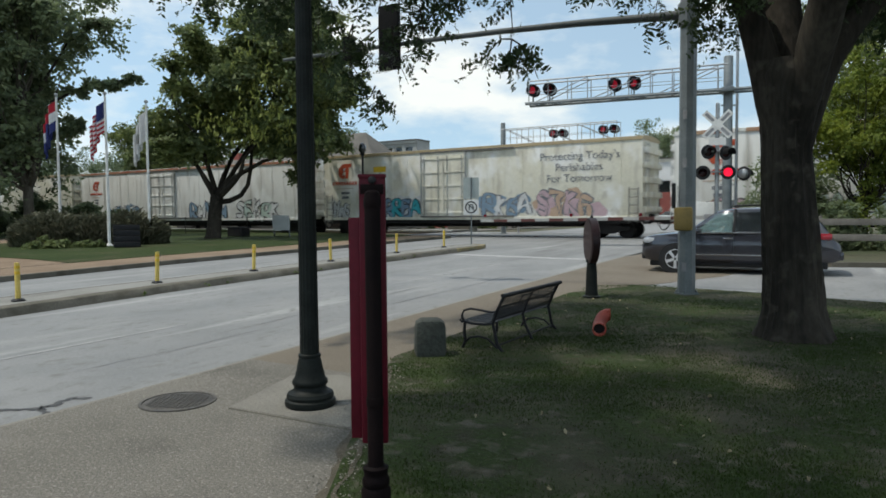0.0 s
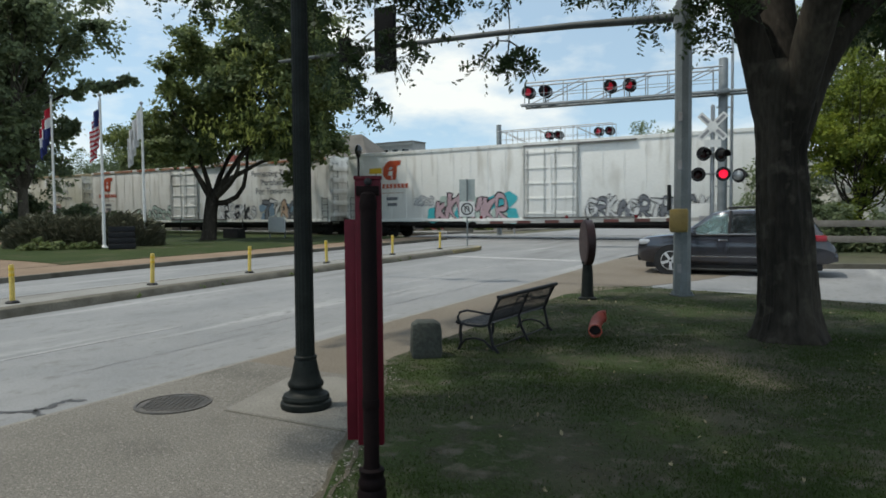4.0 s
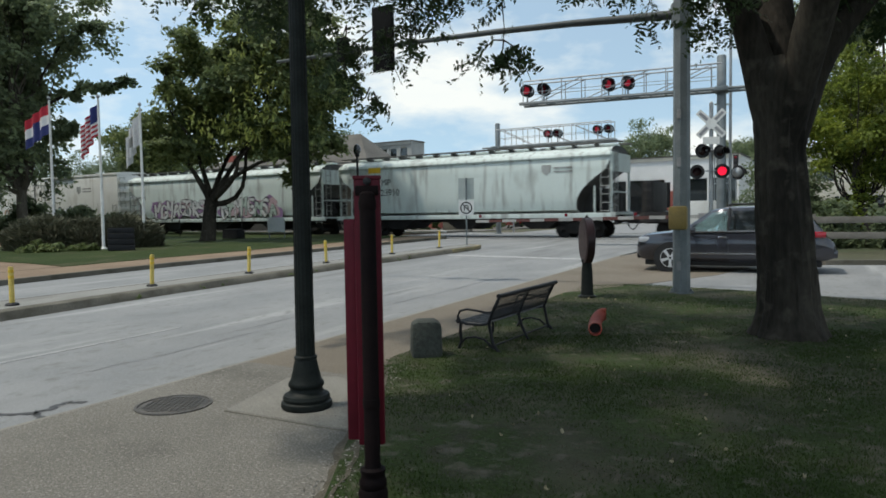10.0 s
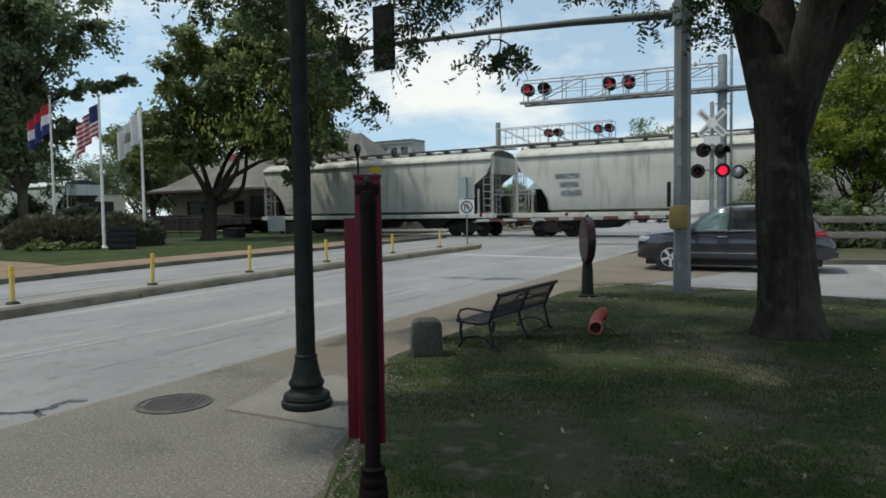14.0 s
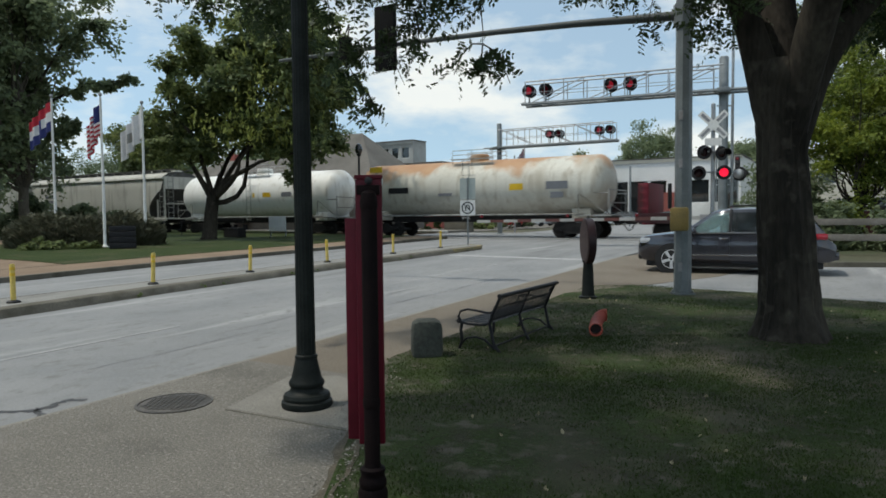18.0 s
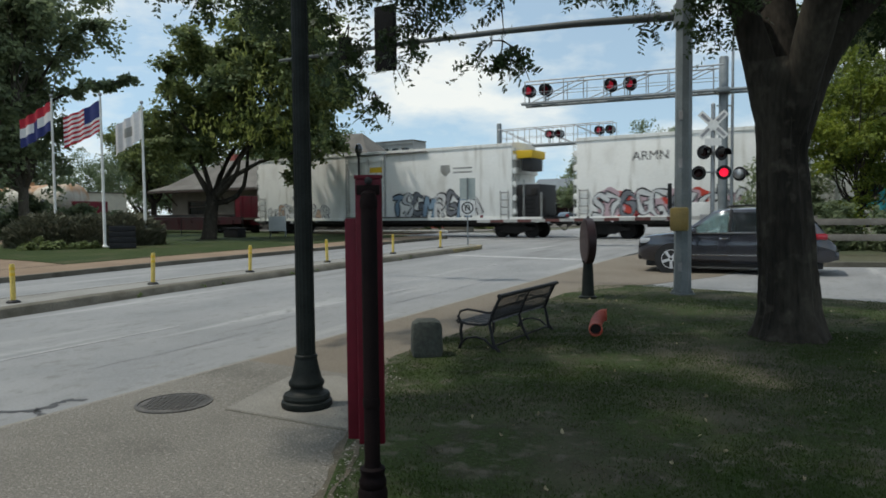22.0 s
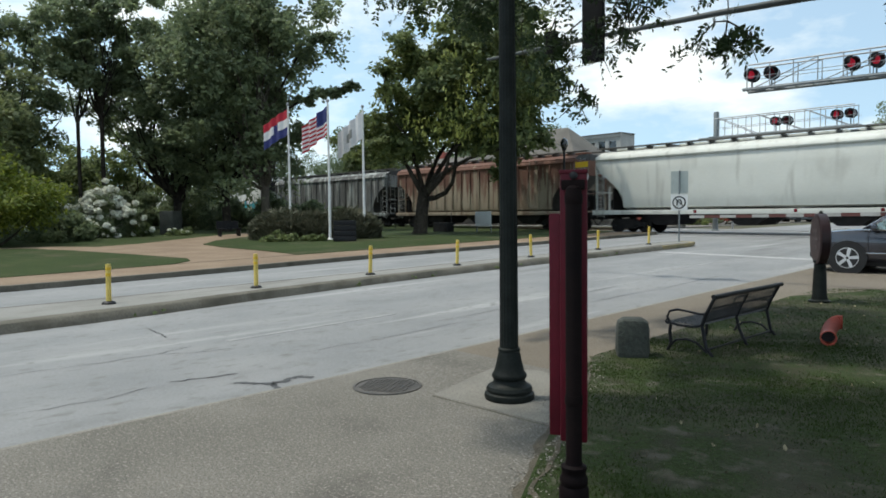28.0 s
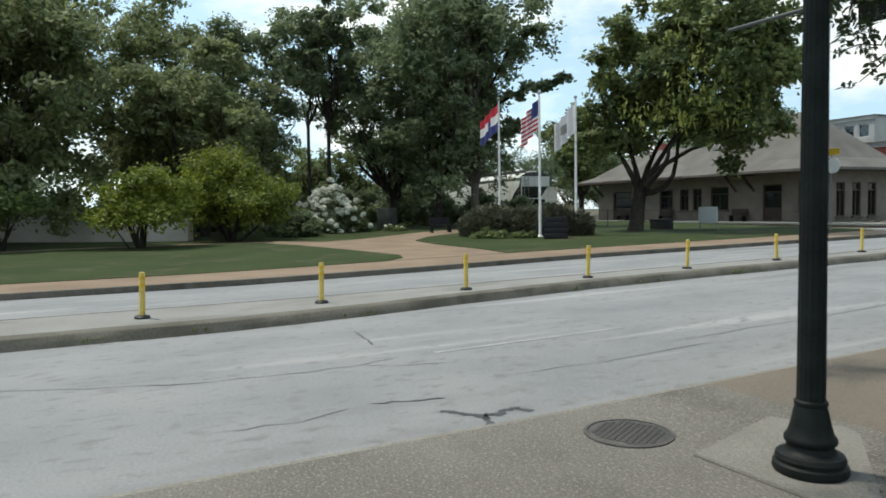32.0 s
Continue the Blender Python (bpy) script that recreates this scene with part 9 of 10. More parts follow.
# distant trees
for k, (u, w, h, r) in enumerate(((-34, 34, 11, 5.5), (-44, 30, 12, 6), (-54, 40, 11, 6), (9.5, 72, 13, 5.5), (4.5, 76, 12, 5.0), (-7.6, 43, 8.2, 2.7), (-7.4, 74, 16, 6.0), (-11, 78, 13, 5), (-10.5, 68, 8, 4), (-62, 30, 11, 6), (-75, 34, 12, 7), (18, 84, 12, 6), (-18, 72, 7.5, 4.5), (28, 60, 11, 5), (-24, 62, 5.5, 4.5), (-22.3, 45, 6.6, 3.2), (-19.0, 47, 5.0, 2.6), (-88, 26, 12, 7), (-98, 40, 13, 7), (-108, 26, 12, 7), (-120, 36, 13, 8), (-134, 26, 12, 7), (-66, 46, 12, 7), (-86, 50, 13, 7))):
    p = track(u, w)
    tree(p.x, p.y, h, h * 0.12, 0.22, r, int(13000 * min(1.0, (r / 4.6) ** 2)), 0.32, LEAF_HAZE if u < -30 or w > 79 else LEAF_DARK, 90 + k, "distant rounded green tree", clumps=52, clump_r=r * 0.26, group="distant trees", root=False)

# ---------- park furniture on the far lawn ----------
t = thing("monument", Matrix.Translation(at(-13.55, 29.6, 0.14)) @ pose(0, 0, 0, 0, 0, 25), "stepped black stone monument by the flagpoles", "monument")
for k in range(4):
    b = bmesh.new()
    box(b, (0, 0.10 * k, 0.13 + 0.24 * k), (1.05, 0.8 - 0.17 * k, 0.22), 0.015)
    part("step", b, IRON_BLACK, t)
t = thing("notice_board", track_pose(-8.45, -4.2, 0.24), "plain white notice board on two posts", "notice board")
b = bmesh.new()
box(b, (0, 0, 0.92), (1.30, 0.06, 0.86), 0.01)
part("panel", b, material("board_panel", (0.50, 0.52, 0.52), (0.55, 0.57, 0.57), 0.5), t)
for x in (-0.6, 0.6):
    b = bmesh.new()
    box(b, (x, 0.06, 0.6), (0.07, 0.05, 1.2))
    part("post", b, GALV, t, smooth=False)
t = thing("planter", track_pose(-11.1, -5.0, 0.24), "dark rectangular planter box", "planter")
b = bmesh.new()
box(b, (0, 0, 0.34), (1.25, 0.6, 0.62), 0.03)
part("tub", b, IRON_BLACK, t)
b = bmesh.new()
box(b, (0, 0, 0.66), (1.32, 0.66, 0.06), 0.01)
part("rim", b, IRON_BLACK, t)
t = thing("track_fence", track_pose(0, -2.6, 0.28), "thin black iron fence along the tracks", "fence")
for u in range(-46, -11, 3):
    b = bmesh.new()
    rod(b, (u, 0, 0), (u, 0, 1.25), 0.03, n=6)
    part("fence_post", b, IRON_BLACK, t)
for z in (0.45, 1.15):
    b = bmesh.new()
    rod(b, (-46, 0, z), (-13, 0, z), 0.012, n=5)
    part("fence_wire", b, IRON_BLACK, t)
t = thing("concrete_planter", track_pose(-5.6, 11.8, RAIL_Z), "pale concrete planter beyond the tracks", "planter")
b = bmesh.new()
box(b, (0, 0, 0.4), (1.9, 1.2, 0.8), 0.04)
part("tub", b, KERB, t)
# low wall added in place of a pale path at the end of the lawn
b = bmesh.new()
box(b, (-41.5, 23.8, 0.95), (16.0, 0.5, 1.9), 0.02, Matrix.Translation((-38.5, 23.8, 0)) @ pose(0, 0, 0, 0, 0, 20) @ Matrix.Translation((38.5, -23.8, 0)))
tagged(obj("stand_in_wall", b, material("beige_render", (0.60, 0.56, 0.49), (0.52, 0.485, 0.425), 0.9, 0, 0.8, 14, 0.2)), "low beige rendered wall standing in for a pale path", "wall", kind="structure")
t = thing("stone_pillar", Matrix.Translation(at(-31.4, 40.2, 0.12)), "short grey stone pillar by the path", "pillar")
b = bmesh.new()
box(b, (0, 0, 0.8), (1.1, 0.9, 1.6), 0.05)
part("shaft", b, STONE, t)
t = thing("path_bench", Matrix.Translation(at(-24.2, 36.3, 0.13)) @ pose(0, 0, 0, 0, 0, 60), "small dark park bench beside the path", "bench")
b = bmesh.new()
box(b, (0, 0, 0.45), (1.4, 0.45, 0.05))
part("seat", b, IRON_BLACK, t, smooth=False)
b = bmesh.new()
box(b, (0, 0.22, 0.7), (1.4, 0.05, 0.45))
part("backrest", b, IRON_BLACK, t, smooth=False)
for sx in (-0.6, 0.6):
    b = bmesh.new()
    box(b, (sx, 0, 0.22), (0.05, 0.45, 0.44))
    part("leg", b, IRON_BLACK, t, smooth=False)
# guard fence on the right beyond the driveway
t = thing("rail_fence", Matrix.Translation(at(10.6, 21.6, 0.05)) @ pose(0, 0, 0, 0, 0, -25), "weathered grey timber rail fence", "fence")
GREYWOOD = material("grey_timber", (0.20, 0.185, 0.165), (0.14, 0.13, 0.115), 0.95, 0, 2, 18, 0.4)
for k in range(9):
    b = bmesh.new()
    box(b, (1.0 + 2.2 * k, 0, 0.6), (0.16, 0.16, 1.2), 0.01)
    part("fence_post", b, GREYWOOD, t)
    for z in (0.55, 1.02):
        b = bmesh.new()
        box(b, (2.1 + 2.2 * k, -0.11, z), (2.2, 0.05, 0.20), 0.008)
        part("fence_rail", b, GREYWOOD, t)

# weeds along the foot of the median
rngm = np.random.default_rng(88)
wc = []
for k in range(22):
    d = float(rngm.uniform(-8, 24))
    p = road(line_q(MED_LINE, d) + 0.02 + float(rngm.normal()) * 0.03, d, 0.03)
    wc += [(p.x + float(rngm.normal()) * 0.08, p.y + float(rngm.normal()) * 0.08, p.z + float(rngm.random()) * 0.06) for _ in range(4)]
weeds = tagged(new("weeds"), "small weeds in the joint of the median kerb", "weeds", kind="stuff")
leaves("weed_leaves", wc, [0.04] * len(wc), 900, 0.045, LEAF, weeds, rngm, 0.7, 0.3)

# ---------- the big shade tree beside the camera ----------
def fronds(name, spots, mat, parent, rng, leaf=0.044, pairs=7, length=0.22, droop=0.75):
    """Feathery leaves: a hanging stem with pairs of leaflets. spots: places in metres."""
    spots = np.asarray(spots, float)
    n = len(spots)
    d = rng.normal(size=(n, 3)) * np.array([1, 1, 0.5]) + np.array([0, 0, -droop])
    d /= np.linalg.norm(d, axis=1)[:, None]
    side = np.cross(d, rng.normal(size=(n, 3)))
    side /= np.linalg.norm(side, axis=1)[:, None]
    up = np.cross(side, d)
    L = length * rng.uniform(0.6, 1.3, n)[:, None]
    quads = []
    for k in range(pairs):
        f = (k + 1) / pairs
        c = spots + d * L * (f + rng.uniform(-0.07, 0.07, (n, 1))) + rng.normal(size=(n, 3)) * 0.008
        for s in (-1, 1):
            ax = side * s * 0.9 + d * 0.45 - up * 0.25 + rng.normal(size=(n, 3)) * 0.16
            ax /= np.linalg.norm(ax, axis=1)[:, None]
            wd = np.cross(ax, up)
            l = leaf * (1.25 - 0.5 * abs(f - 0.45)) * rng.uniform(0.55, 1.25, n)[:, None]
            quads.append(np.stack([c, c + ax * l * 0.5 + wd * l * 0.28, c + ax * l * 1.1, c + ax * l * 0.5 - wd * l * 0.28], 1))
    stem = np.stack([spots - side * 0.0025, spots + side * 0.0025, spots + d * L + side * 0.0015, spots + d * L - side * 0.0015], 1)
    quads.append(stem)
    v = np.concatenate(quads).reshape(-1, 3)
    c = len(v) // 4
    me = bpy.data.meshes.new(name)
    me.vertices.add(c * 4)
    me.vertices.foreach_set("co", v.ravel())
    me.loops.add(c * 4)
    me.loops.foreach_set("vertex_index", np.arange(c * 4, dtype=np.int32))
    me.polygons.add(c)
    me.polygons.foreach_set("loop_start", np.arange(0, c * 4, 4, dtype=np.int32))
    me.update()
    me.materials.append(mat)
    ob = new(name, me)
    ob.parent = parent
    return ob


NEAR_LEAF = leaf_material("locust_leaf", (0.040, 0.066, 0.024), (0.065, 0.10, 0.034), (0.022, 0.040, 0.017), 0.25)
near_tree = thing("shade_tree", Matrix.Translation(at(4.215, 8.26, 0.02)), "large shade tree with furrowed dark bark and feathery leaves", "tree")
rng = np.random.default_rng(5)
b = bmesh.new()
n = 110
prof = [(-0.1, 0.46), (0.03, 0.42), (0.14, 0.37), (0.35, 0.325), (0.7, 0.305), (1.2, 0.30), (1.7, 0.27), (2.2, 0.255), (2.6, 0.28), (2.9, 0.33), (3.1, 0.36), (3.3, 0.30)]
rings = []
for i in range(60):
    z = -0.1 + 3.4 * i / 59
    r = float(np.interp(z, [p[0] for p in prof], [p[1] for p in prof]))
    ring = []
    for k in range(n):
        a = 2 * math.pi * k / n
        flute = 1 + 0.035 * math.sin(9 * a + 2.0 * z) + 0.02 * math.sin(17 * a - 3 * z)
        root = 1 + max(0, 0.4 - z) * 0.30 * (0.5 + 0.5 * math.sin(5 * a + 1.2))
        ridge = 1 - abs(noise.noise(Vector((math.cos(a) * 5.5, math.sin(a) * 5.5, z * 1.5)))) * 2
        rr = r * flute * root + 0.022 * ridge
        ring.append(b.verts.new((rr * math.cos(a) + 0.012 * math.sin(2 * z) - 0.055 * min(z, 2.2), rr * math.sin(a), z)))
    rings.append(ring)
for a, c in zip(rings, rings[1:]):
    for k in range(n):
        b.faces.new((a[k], a[(k + 1) % n], c[(k + 1) % n], c[k]))
b.faces.new(rings[-1])
part("trunk", b, BARK, near_tree, "thick trunk with flared roots")
BOUGHS = [((-0.16, -0.03, 2.2), (-0.34, 0.05, 3.3), (-0.62, 0.1, 4.3), (-2.2, -0.3, 7.6), 0.25), ((-0.06, -0.02, 2.2), (0.18, 0.0, 3.3), (0.55, 0.1, 4.1), (3.2, 0.3, 5.6), 0.25), ((-0.1, 0.05, 2.3), (-0.05, 0.4, 4.4), (0.0, 1.2, 6.5), (0.6, 2.0, 9.0), 0.33),
         ((-0.1, -0.06, 2.3), (0.1, -0.6, 4.6), (0.0, -2.4, 6.4), (-0.6, -4.6, 8.0), 0.24), ((-0.42, 0.0, 3.9), (-1.8, -0.3, 4.85), (-3.8, -0.8, 5.4), (-6.6, -1.4, 5.6), 0.13), ((-0.42, 0.05, 4.0), (-1.6, 0.6, 4.9), (-3.2, 1.2, 5.3), (-5.2, 1.6, 5.2), 0.10),
         ((-0.4, 0.1, 4.0), (-0.8, 0.8, 4.7), (-1.6, 1.9, 5.0), (-2.4, 2.6, 4.9), 0.09), ((-1.1, -0.3, 4.8), (-2.6, -1.6, 5.4), (-4.0, -3.0, 6.0), (-6.0, -4.6, 6.4), 0.10)]
for pts in BOUGHS:
    b = bmesh.new()
    P = [Vector(p) for p in pts[:4]]
    fine = []
    for i in range(17):
        f = i / 16
        fine.append(P[0] * (1 - f) ** 3 + P[1] * 3 * f * (1 - f) ** 2 + P[2] * 3 * f * f * (1 - f) + P[3] * f ** 3)
    tube(b, fine, [pts[4] * (1 - 0.82 * i / 16) * min(1, 0.75 + 0.25 * i / 3) for i in range(17)], 16)
    part("limb", b, BARK, near_tree)


SWAY = []


def hang(name, box_, count, seed, mat=None, **how):
    """A spray of hanging leaves in a box of the tree's space: x0, x1, y0, y1, z0, z1, tapering downwards."""
    r = np.random.default_rng(seed)
    x0, x1, y0, y1, z0, z1 = box_
    spots, mine = [], []
    k = max(4, int(count / 26))
    for _ in range(k):
        a = Vector((float(r.uniform(x0, x1)), float(r.uniform(y0, y1)), z1 + 0.15))
        low = z1 - (z1 - z0) * float(r.uniform(0.15, 1.0))
        e = a + Vector((float(r.normal()) * 0.22, float(r.normal()) * 0.2, low - a.z))
        m = a.lerp(e, 0.5) + Vector((float(r.normal()) * 0.1, float(r.normal()) * 0.1, 0.05))
        pts = [a, a.lerp(m, 0.5), m, m.lerp(e, 0.5), e]
        tw = bmesh.new()
        tube(tw, pts, [0.010, 0.008, 0.006, 0.005, 0.003], 5)
        mine.append(part("twig", tw, BARK, near_tree))
        for _j in range(int(count / k)):
            f = float(r.random()) ** 0.8 * 3.999
            i = int(f)
            spots.append(pts[i].lerp(pts[i + 1], f - i) + Vector([float(c) for c in r.normal(size=3)]) * 0.05)
    mine.append(fronds(name, spots, mat or NEAR_LEAF, near_tree, r, **how))
    SWAY.append((Vector(((x0 + x1) / 2, (y0 + y1) / 2, z1 + 0.3)), mine))


def crown_cloud(clumps, count, seed, centre, radii):
    """The crown overhead: clumps of leaves in an ellipse."""
    r = np.random.default_rng(seed)
    cs, rs = [], []
    while len(cs) < clumps:
        p = r.uniform((-8.2, -9.0, 5.1), (7.5, 3.5, 9.5))
        d = ((p[0] - centre[0]) / radii[0]) ** 2 + ((p[1] - centre[1]) / radii[1]) ** 2
        if d > 1:
            continue
        cs.append(p)
        rs.append(r.uniform(0.7, 1.25))
    leaves("crown", cs, rs, count, 0.15, NEAR_LEAF, near_tree, r, 0.5, 0.45)


crown_cloud(120, 79000, 8, (-0.65, -2.4), (7.2, 6.2))
BIG = dict(leaf=0.060, pairs=9, length=0.36, droop=0.8)
hang("foliage", (-7.55, -6.95, -0.6, 0.6, 4.12, 4.40), 22, 20, **BIG)
hang("foliage", (-6.95, -6.35, -0.6, 0.6, 3.80, 4.38), 92, 21, **BIG)
hang("foliage", (-6.20, -5.55, -0.6, 0.6, 3.72, 4.38), 92, 22, **BIG)
hang("foliage", (-5.93, -5.74, -0.2, 0.2, 3.06, 4.20), 40, 32, leaf=0.055, pairs=8, length=0.24, droop=0.9)
hang("foliage", (-5.52, -5.02, -0.35, 0.35, 3.38, 4.36), 56, 23, **BIG)
hang("foliage", (-5.02, -4.32, -0.4, 0.4, 3.60, 4.36), 84, 27, **BIG)
hang("foliage", (-4.72, -4.36, -0.2, 0.2, 3.32, 3.75), 16, 33, **BIG)
hang("foliage", (-5.28, -4.80, -0.2, 0.2, 2.82, 3.60), 62, 29, leaf=0.062, pairs=8, length=0.30, droop=0.7)
hang("foliage", (-4.32, -3.55, -0.4, 0.4, 3.86, 4.38), 48, 30, **BIG)
hang("foliage", (-4.25, -4.02, -0.2, 0.2, 3.52, 4.15), 12, 34, **BIG)
hang("foliage", (-2.80, -2.10, -0.3, 0.3, 3.92, 4.30), 26, 31, **BIG)
hang("foliage", (-2.00, -1.30, -0.4, 0.4, 3.68, 4.35), 50, 25, **BIG)
hang("foliage", (-1.45, -0.72, -0.5, 0.3, 3.55, 4.30), 110, 26, **BIG)
hang("foliage", (0.55, 1.9, -0.3, 0.7, 3.62, 4.35), 330, 28, **BIG)


def sprig(paths, per, seed, leaf=0.064, length=0.32, droop=0.6):
    """Arching twigs in the tree's space, each set with feathery leaves; gives back its pieces."""
    r = np.random.default_rng(seed)
    mine, spots = [], []
    for bare, pts in paths:
        pts = [Vector(p) for p in pts]
        b = bmesh.new()
        tube(b, pts, [0.011 - 0.007 * i / (len(pts) - 1) for i in range(len(pts))], 5)
        mine.append(part("twig", b, BARK, near_tree))
        for _ in range(0 if bare else per):
            f = float(r.uniform(0.15, 1.0)) * (len(pts) - 1.001)
            i = int(f)
            spots.append(pts[i].lerp(pts[i + 1], f - i) + Vector([float(c) for c in r.normal(size=3)]) * 0.02)
    mine.append(fronds("foliage", spots, NEAR_LEAF, near_tree, r, leaf=leaf, pairs=9, length=length, droop=droop))
    return mine


LOW_SPRIG = sprig(((False, ((-3.40, 0, 4.45), (-3.42, 0, 4.15), (-3.36, 0, 3.95))), (True, ((-3.40, 0, 4.45), (-3.40, 0, 4.0), (-3.38, 0, 3.72), (-3.39, 0, 3.58))),
                   (False, ((-3.39, 0, 3.58), (-3.52, -0.05, 3.57), (-3.64, -0.05, 3.44), (-3.74, -0.05, 3.22))), (False, ((-3.39, 0, 3.58), (-3.24, 0.05, 3.50), (-3.14, 0.06, 3.32), (-3.07, 0.05, 3.12))),
                   (False, ((-3.39, 0, 3.58), (-3.40, 0.08, 3.42), (-3.32, 0.10, 3.28))), (False, ((-3.24, 0.05, 3.50), (-3.36, 0.0, 3.34), (-3.46, -0.02, 3.24)))), 9, 24)
TAIL_SPRIG = sprig(((False, ((-5.0, 0, 3.05), (-5.06, 0, 2.92), (-5.22, 0, 2.95), (-5.40, 0, 2.90))), (False, ((-4.96, 0, 3.0), (-4.90, 0, 2.86), (-4.80, 0, 2.84))), (False, ((-4.92, 0, 2.90), (-5.06, 0, 2.76), (-5.22, 0, 2.62)))), 5, 35, 0.055, 0.24)


def sway_motion():
    """The hanging sprays stir a little in the wind."""
    for j, (hinge, pieces) in enumerate(SWAY):
        rows = []
        for i in range(65):
            t = i * 0.5
            a, b = 1.1 * math.sin(1.9 * t + j) + 0.5 * math.sin(3.7 * t + 2 * j), 1.3 * math.sin(1.6 * t + 1.7 * j) + 0.6 * math.sin(4.1 * t + j)
            rows.append((t, Matrix.Translation(hinge) @ pose(0, 0, 0, a, b, 0) @ Matrix.Translation(-hinge)))
        for ob in pieces:
            walk(ob, rows)
    # a gust lifts the low sprig aside and lets it swing back
    for pieces, k in ((LOW_SPRIG, 1.0), (TAIL_SPRIG, 0.3)):
        rows = [(t, pose(dx * k + 0.015 * math.sin(2.3 * t), 0, 0.05 * -dx * k, 0, 4.0 * dx * k, 0)) for t, dx in ((0, 0), (3, 0.0), (6, 0.02), (9, -0.03), (12, -0.02), (13.5, -0.04), (14.4, -0.07), (16.6, -0.20), (17.5, -0.18), (18.5, -0.29), (20, -0.15), (21, -0.10), (22, -0.05), (23, -0.02), (26, 0.0), (32, 0.0))]
        for ob in pieces:
            walk(ob, rows)


# ---------- grass blades, clippings and fallen leaves near the camera ----------
def turf(name, count, seed, region, inside, h0, h1, mat, label, sign=1):
    r = np.random.default_rng(seed)
    x0, x1, y0, y1 = region
    p = r.uniform((x0, y0), (x1, y1), (count, 2))
    p = p[inside(p[:, 0], p[:, 1])]
    # thinner where the ground is worn
    keep = np.array([sign * noise.noise(Vector((float(x) * 0.75, float(y) * 0.75, 3.0))) + 0.35 * noise.noise(Vector((float(x) * 2.3, float(y) * 2.3, 1.0))) for x, y in p]) > r.uniform(-0.42, 0.34, len(p))
    p = p[keep]
    n = len(p)
    z = 0.009 * np.clip(0.475 * p[:, 0] + 0.880 * p[:, 1] - 4.0, 0, 32) + 0.032
    base = np.column_stack([p, z])
    a = r.uniform(0, 2 * math.pi, n)
    h = r.uniform(h0, h1, n)
    w = np.column_stack([np.cos(a), np.sin(a), np.zeros(n)]) * 0.004
    lean = np.column_stack([r.normal(0, 0.5, n) * h, r.normal(0, 0.5, n) * h, h])
    v = np.stack([base - w, base + w, base + lean], 1).reshape(-1, 3)
    me = bpy.data.meshes.new(name)
    me.vertices.add(n * 3)
    me.vertices.foreach_set("co", v.ravel())
    me.loops.add(n * 3)
    me.loops.foreach_set("vertex_index", np.arange(n * 3, dtype=np.int32))
    me.polygons.add(n)
    me.polygons.foreach_set("loop_start", np.arange(0, n * 3, 3, dtype=np.int32))
    me.update()
    me.materials.append(mat)
    return tagged(new(name, me), label, "grass", kind="stuff")


def on_lawn(x, y):
    q, s = 0.880 * x - 0.475 * y, 0.475 * x + 0.880 * y
    edge = np.where(y < 7.1, x > -0.64, q > -4.0)
    return edge & (q > -4.0 + np.clip(y - 14, 0, 9)) & (y < 14.0) & (y < 18.1 - 1.0 * x)


turf("grass", 230000, 1, (-0.7, 7.0, 2.2, 8.5), on_lawn, 0.010, 0.030, BLADE, "short shaded lawn grass blades")
turf("grass", 70000, 2, (-0.7, 9.0, 8.5, 14.0), on_lawn, 0.012, 0.034, BLADE, "short shaded lawn grass blades")
turf("dry_grass", 90000, 3, (-0.7, 7.0, 2.2, 12.0), on_lawn, 0.006, 0.018, DRY, "short dry grass in worn patches", -1)
r = np.random.default_rng(9)
cs = []
while len(cs) < 260:
    x, y = r.uniform((-0.6, 2.5), (7.0, 12.5))
    if on_lawn(np.array([x]), np.array([y]))[0]:
        cs.append((float(x), float(y), float(rise(x, y)) + 0.05))
holder = tagged(new("fallen_leaves"), "small dry fallen leaves on the lawn", "leaves", kind="stuff")
leaves("leaf_litter", cs, [0.02] * len(cs), 170, 0.036, material("dry_leaf", (0.24, 0.20, 0.12), (0.32, 0.28, 0.18), 0.9), holder, r, 0.2, 0.6)


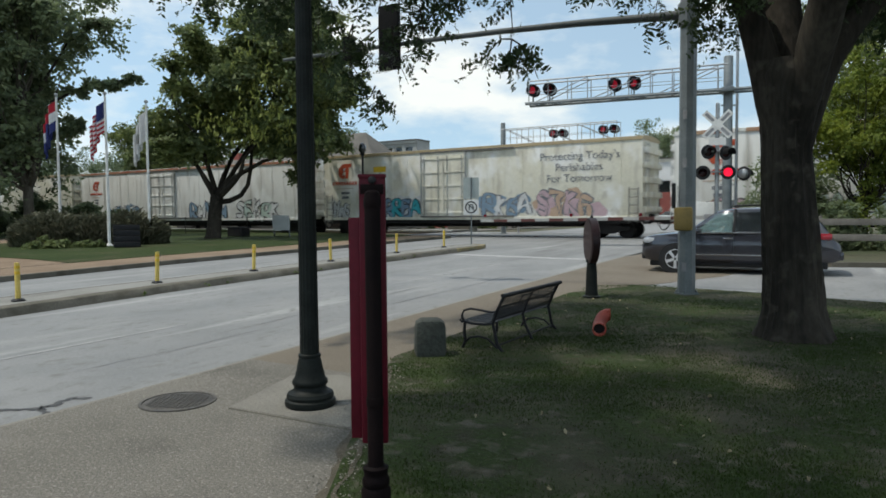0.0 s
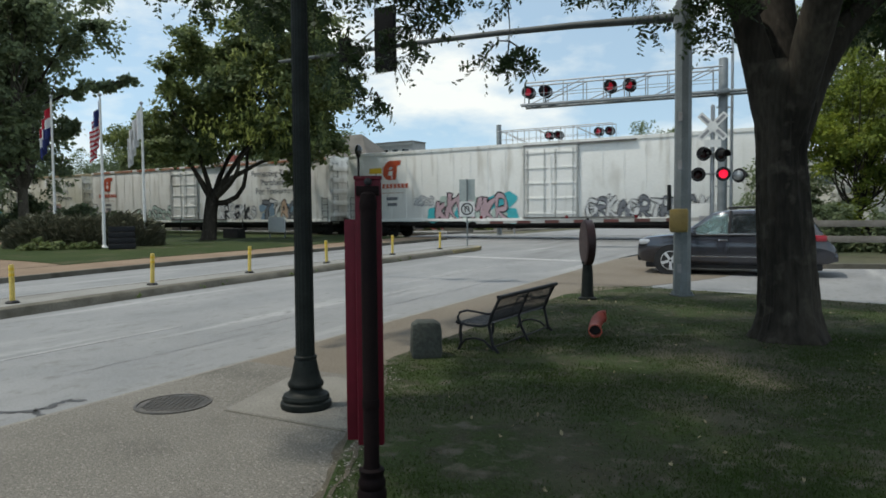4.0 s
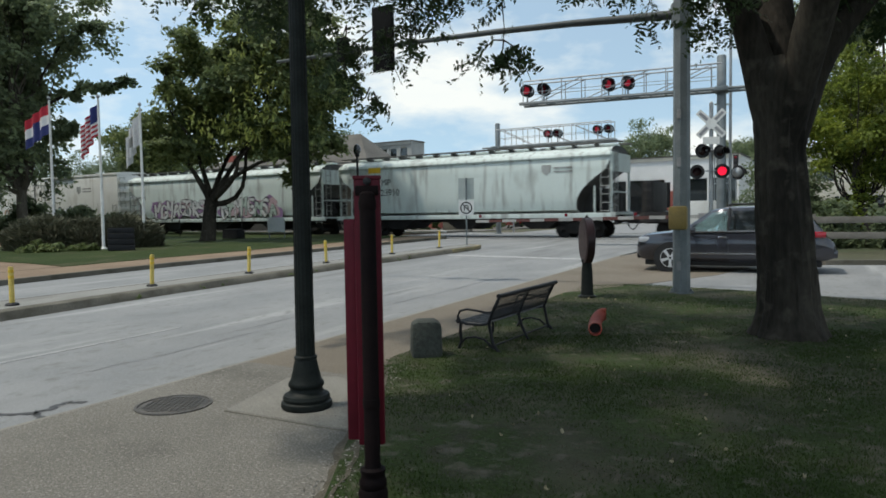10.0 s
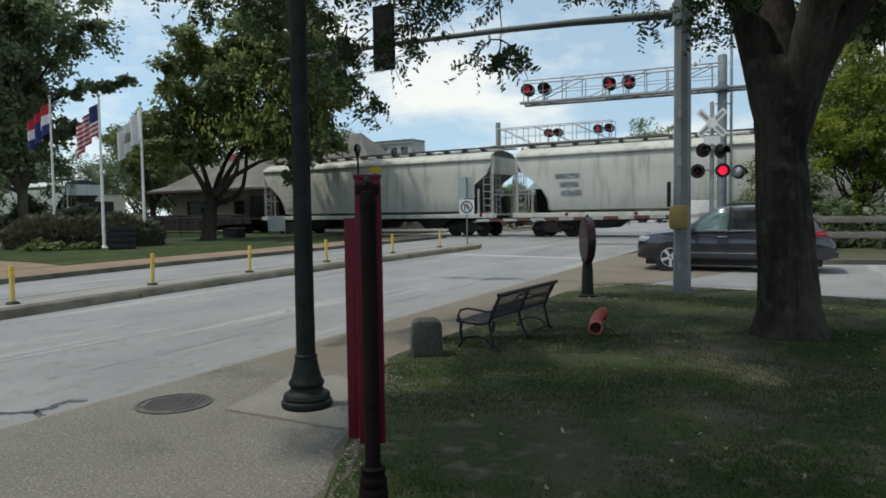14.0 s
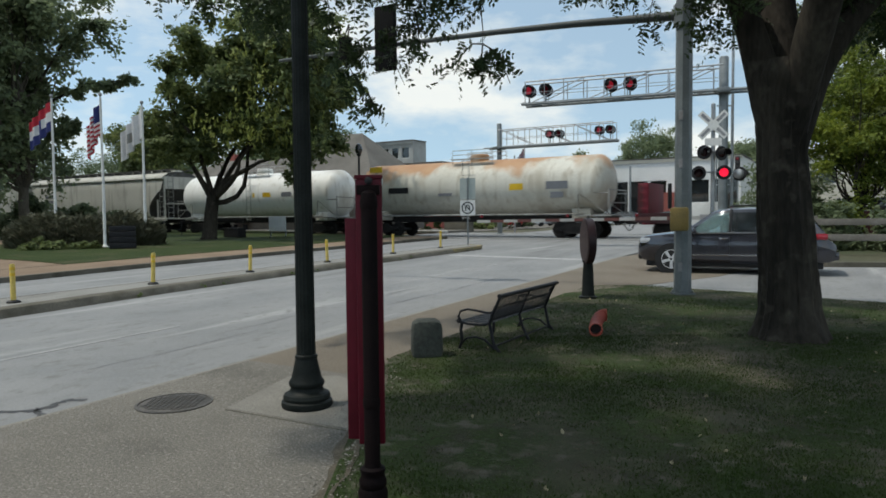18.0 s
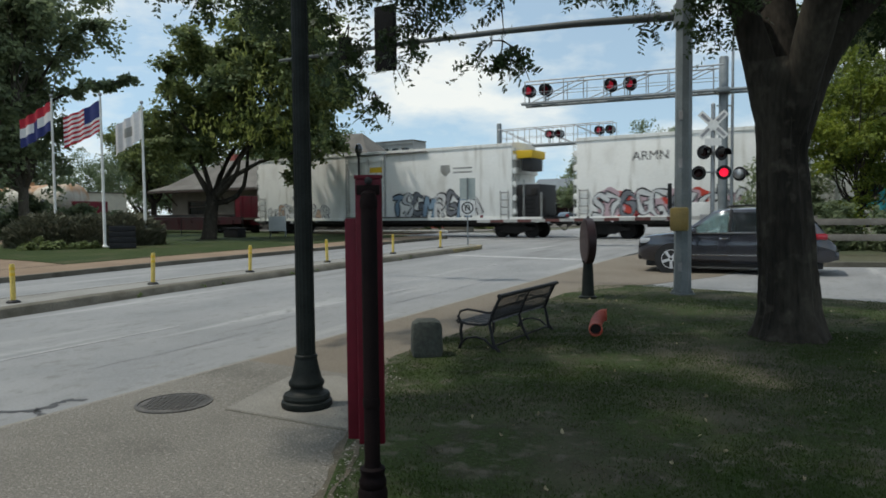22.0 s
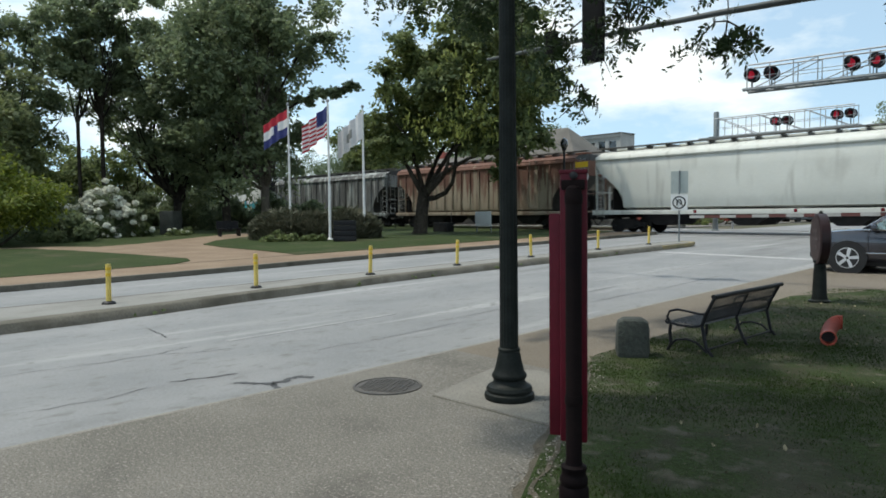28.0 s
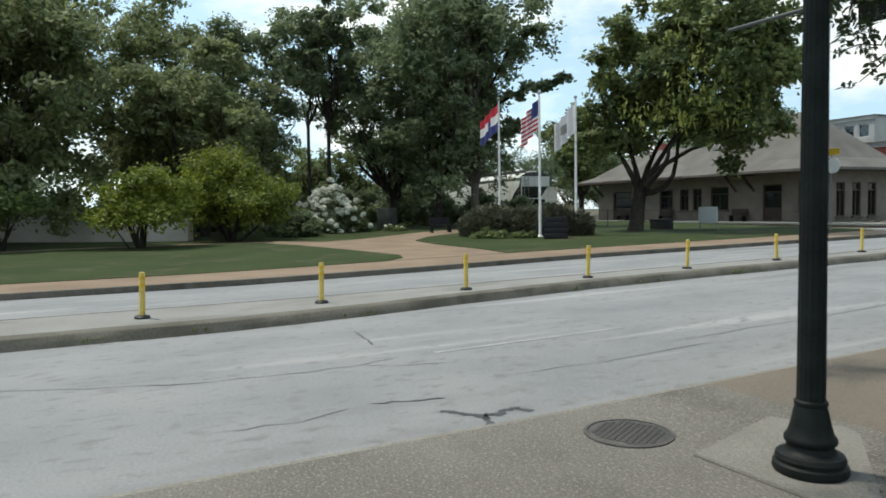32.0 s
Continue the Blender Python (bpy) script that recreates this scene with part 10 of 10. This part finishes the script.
# loose dirt and pebbles where the lawn meets the pavement
rd = np.random.default_rng(12)
edge_y = np.linspace(-2.0, 7.0, 60)
bm = bmesh.new()
prev = None
for y in edge_y:
    x = float(np.interp(y, (-2, 4.6, 6.3, 7.15), (-0.66, -0.66, -0.62, -0.57)))
    a = bm.verts.new((x - 0.03 - float(rd.random()) * 0.07, float(y), rise(x, y) + 0.0165))
    c = bm.verts.new((x + 0.04 + float(rd.random()) * 0.09, float(y), rise(x, y) + 0.041))
    if prev:
        bm.faces.new((prev[0], prev[1], c, a))
    prev = (a, c)
bmesh.ops.recalc_face_normals(bm, faces=bm.faces[:])
tagged(obj("dirt_edge", bm, material("edge_dirt", (0.10, 0.085, 0.062), (0.07, 0.062, 0.045), 0.95, 0, 4, 60, 0.8, 60, 0.4), smooth=False), "worn strip of dirt along the pavement edge", "dirt", kind="structure")
vs, fs = [], []
for k in range(900):
    y = float(rd.uniform(1.6, 7.0))
    x = float(np.interp(y, (-2, 4.6, 6.3, 7.15), (-0.66, -0.66, -0.62, -0.57))) + float(rd.normal()) * 0.10
    r = float(rd.uniform(0.004, 0.012))
    z = float(rise(x, y)) + (0.040 if x > -0.64 else 0.018)
    i = len(vs)
    for dx, dy, dz in ((1, 0, 0), (0, 1, 0), (-1, 0, 0), (0, -1, 0), (0, 0, 0.7), (0, 0, -0.4)):
        vs.append((x + dx * r * float(rd.uniform(0.6, 1.2)), y + dy * r * float(rd.uniform(0.6, 1.2)), z + dz * r))
    fs += [(i, i + 1, i + 4), (i + 1, i + 2, i + 4), (i + 2, i + 3, i + 4), (i + 3, i, i + 4), (i + 1, i, i + 5), (i + 2, i + 1, i + 5), (i + 3, i + 2, i + 5), (i, i + 3, i + 5)]
me = bpy.data.meshes.new("pebbles")
me.from_pydata(vs, [], fs)
me.materials.append(material("pebble", (0.26, 0.245, 0.215), (0.17, 0.155, 0.13), 0.9, 0, 9, 40, 0, None, 0.2, 0.3, island=0.4))
tagged(new("pebbles", me), "scattered pale pebbles and crumbs beside the pavement", "pebbles", kind="stuff")


# ---------- what moves ----------
def motions():
    train_motion()
    flag_motion()
    suv_motion()
    sway_motion()


motions()
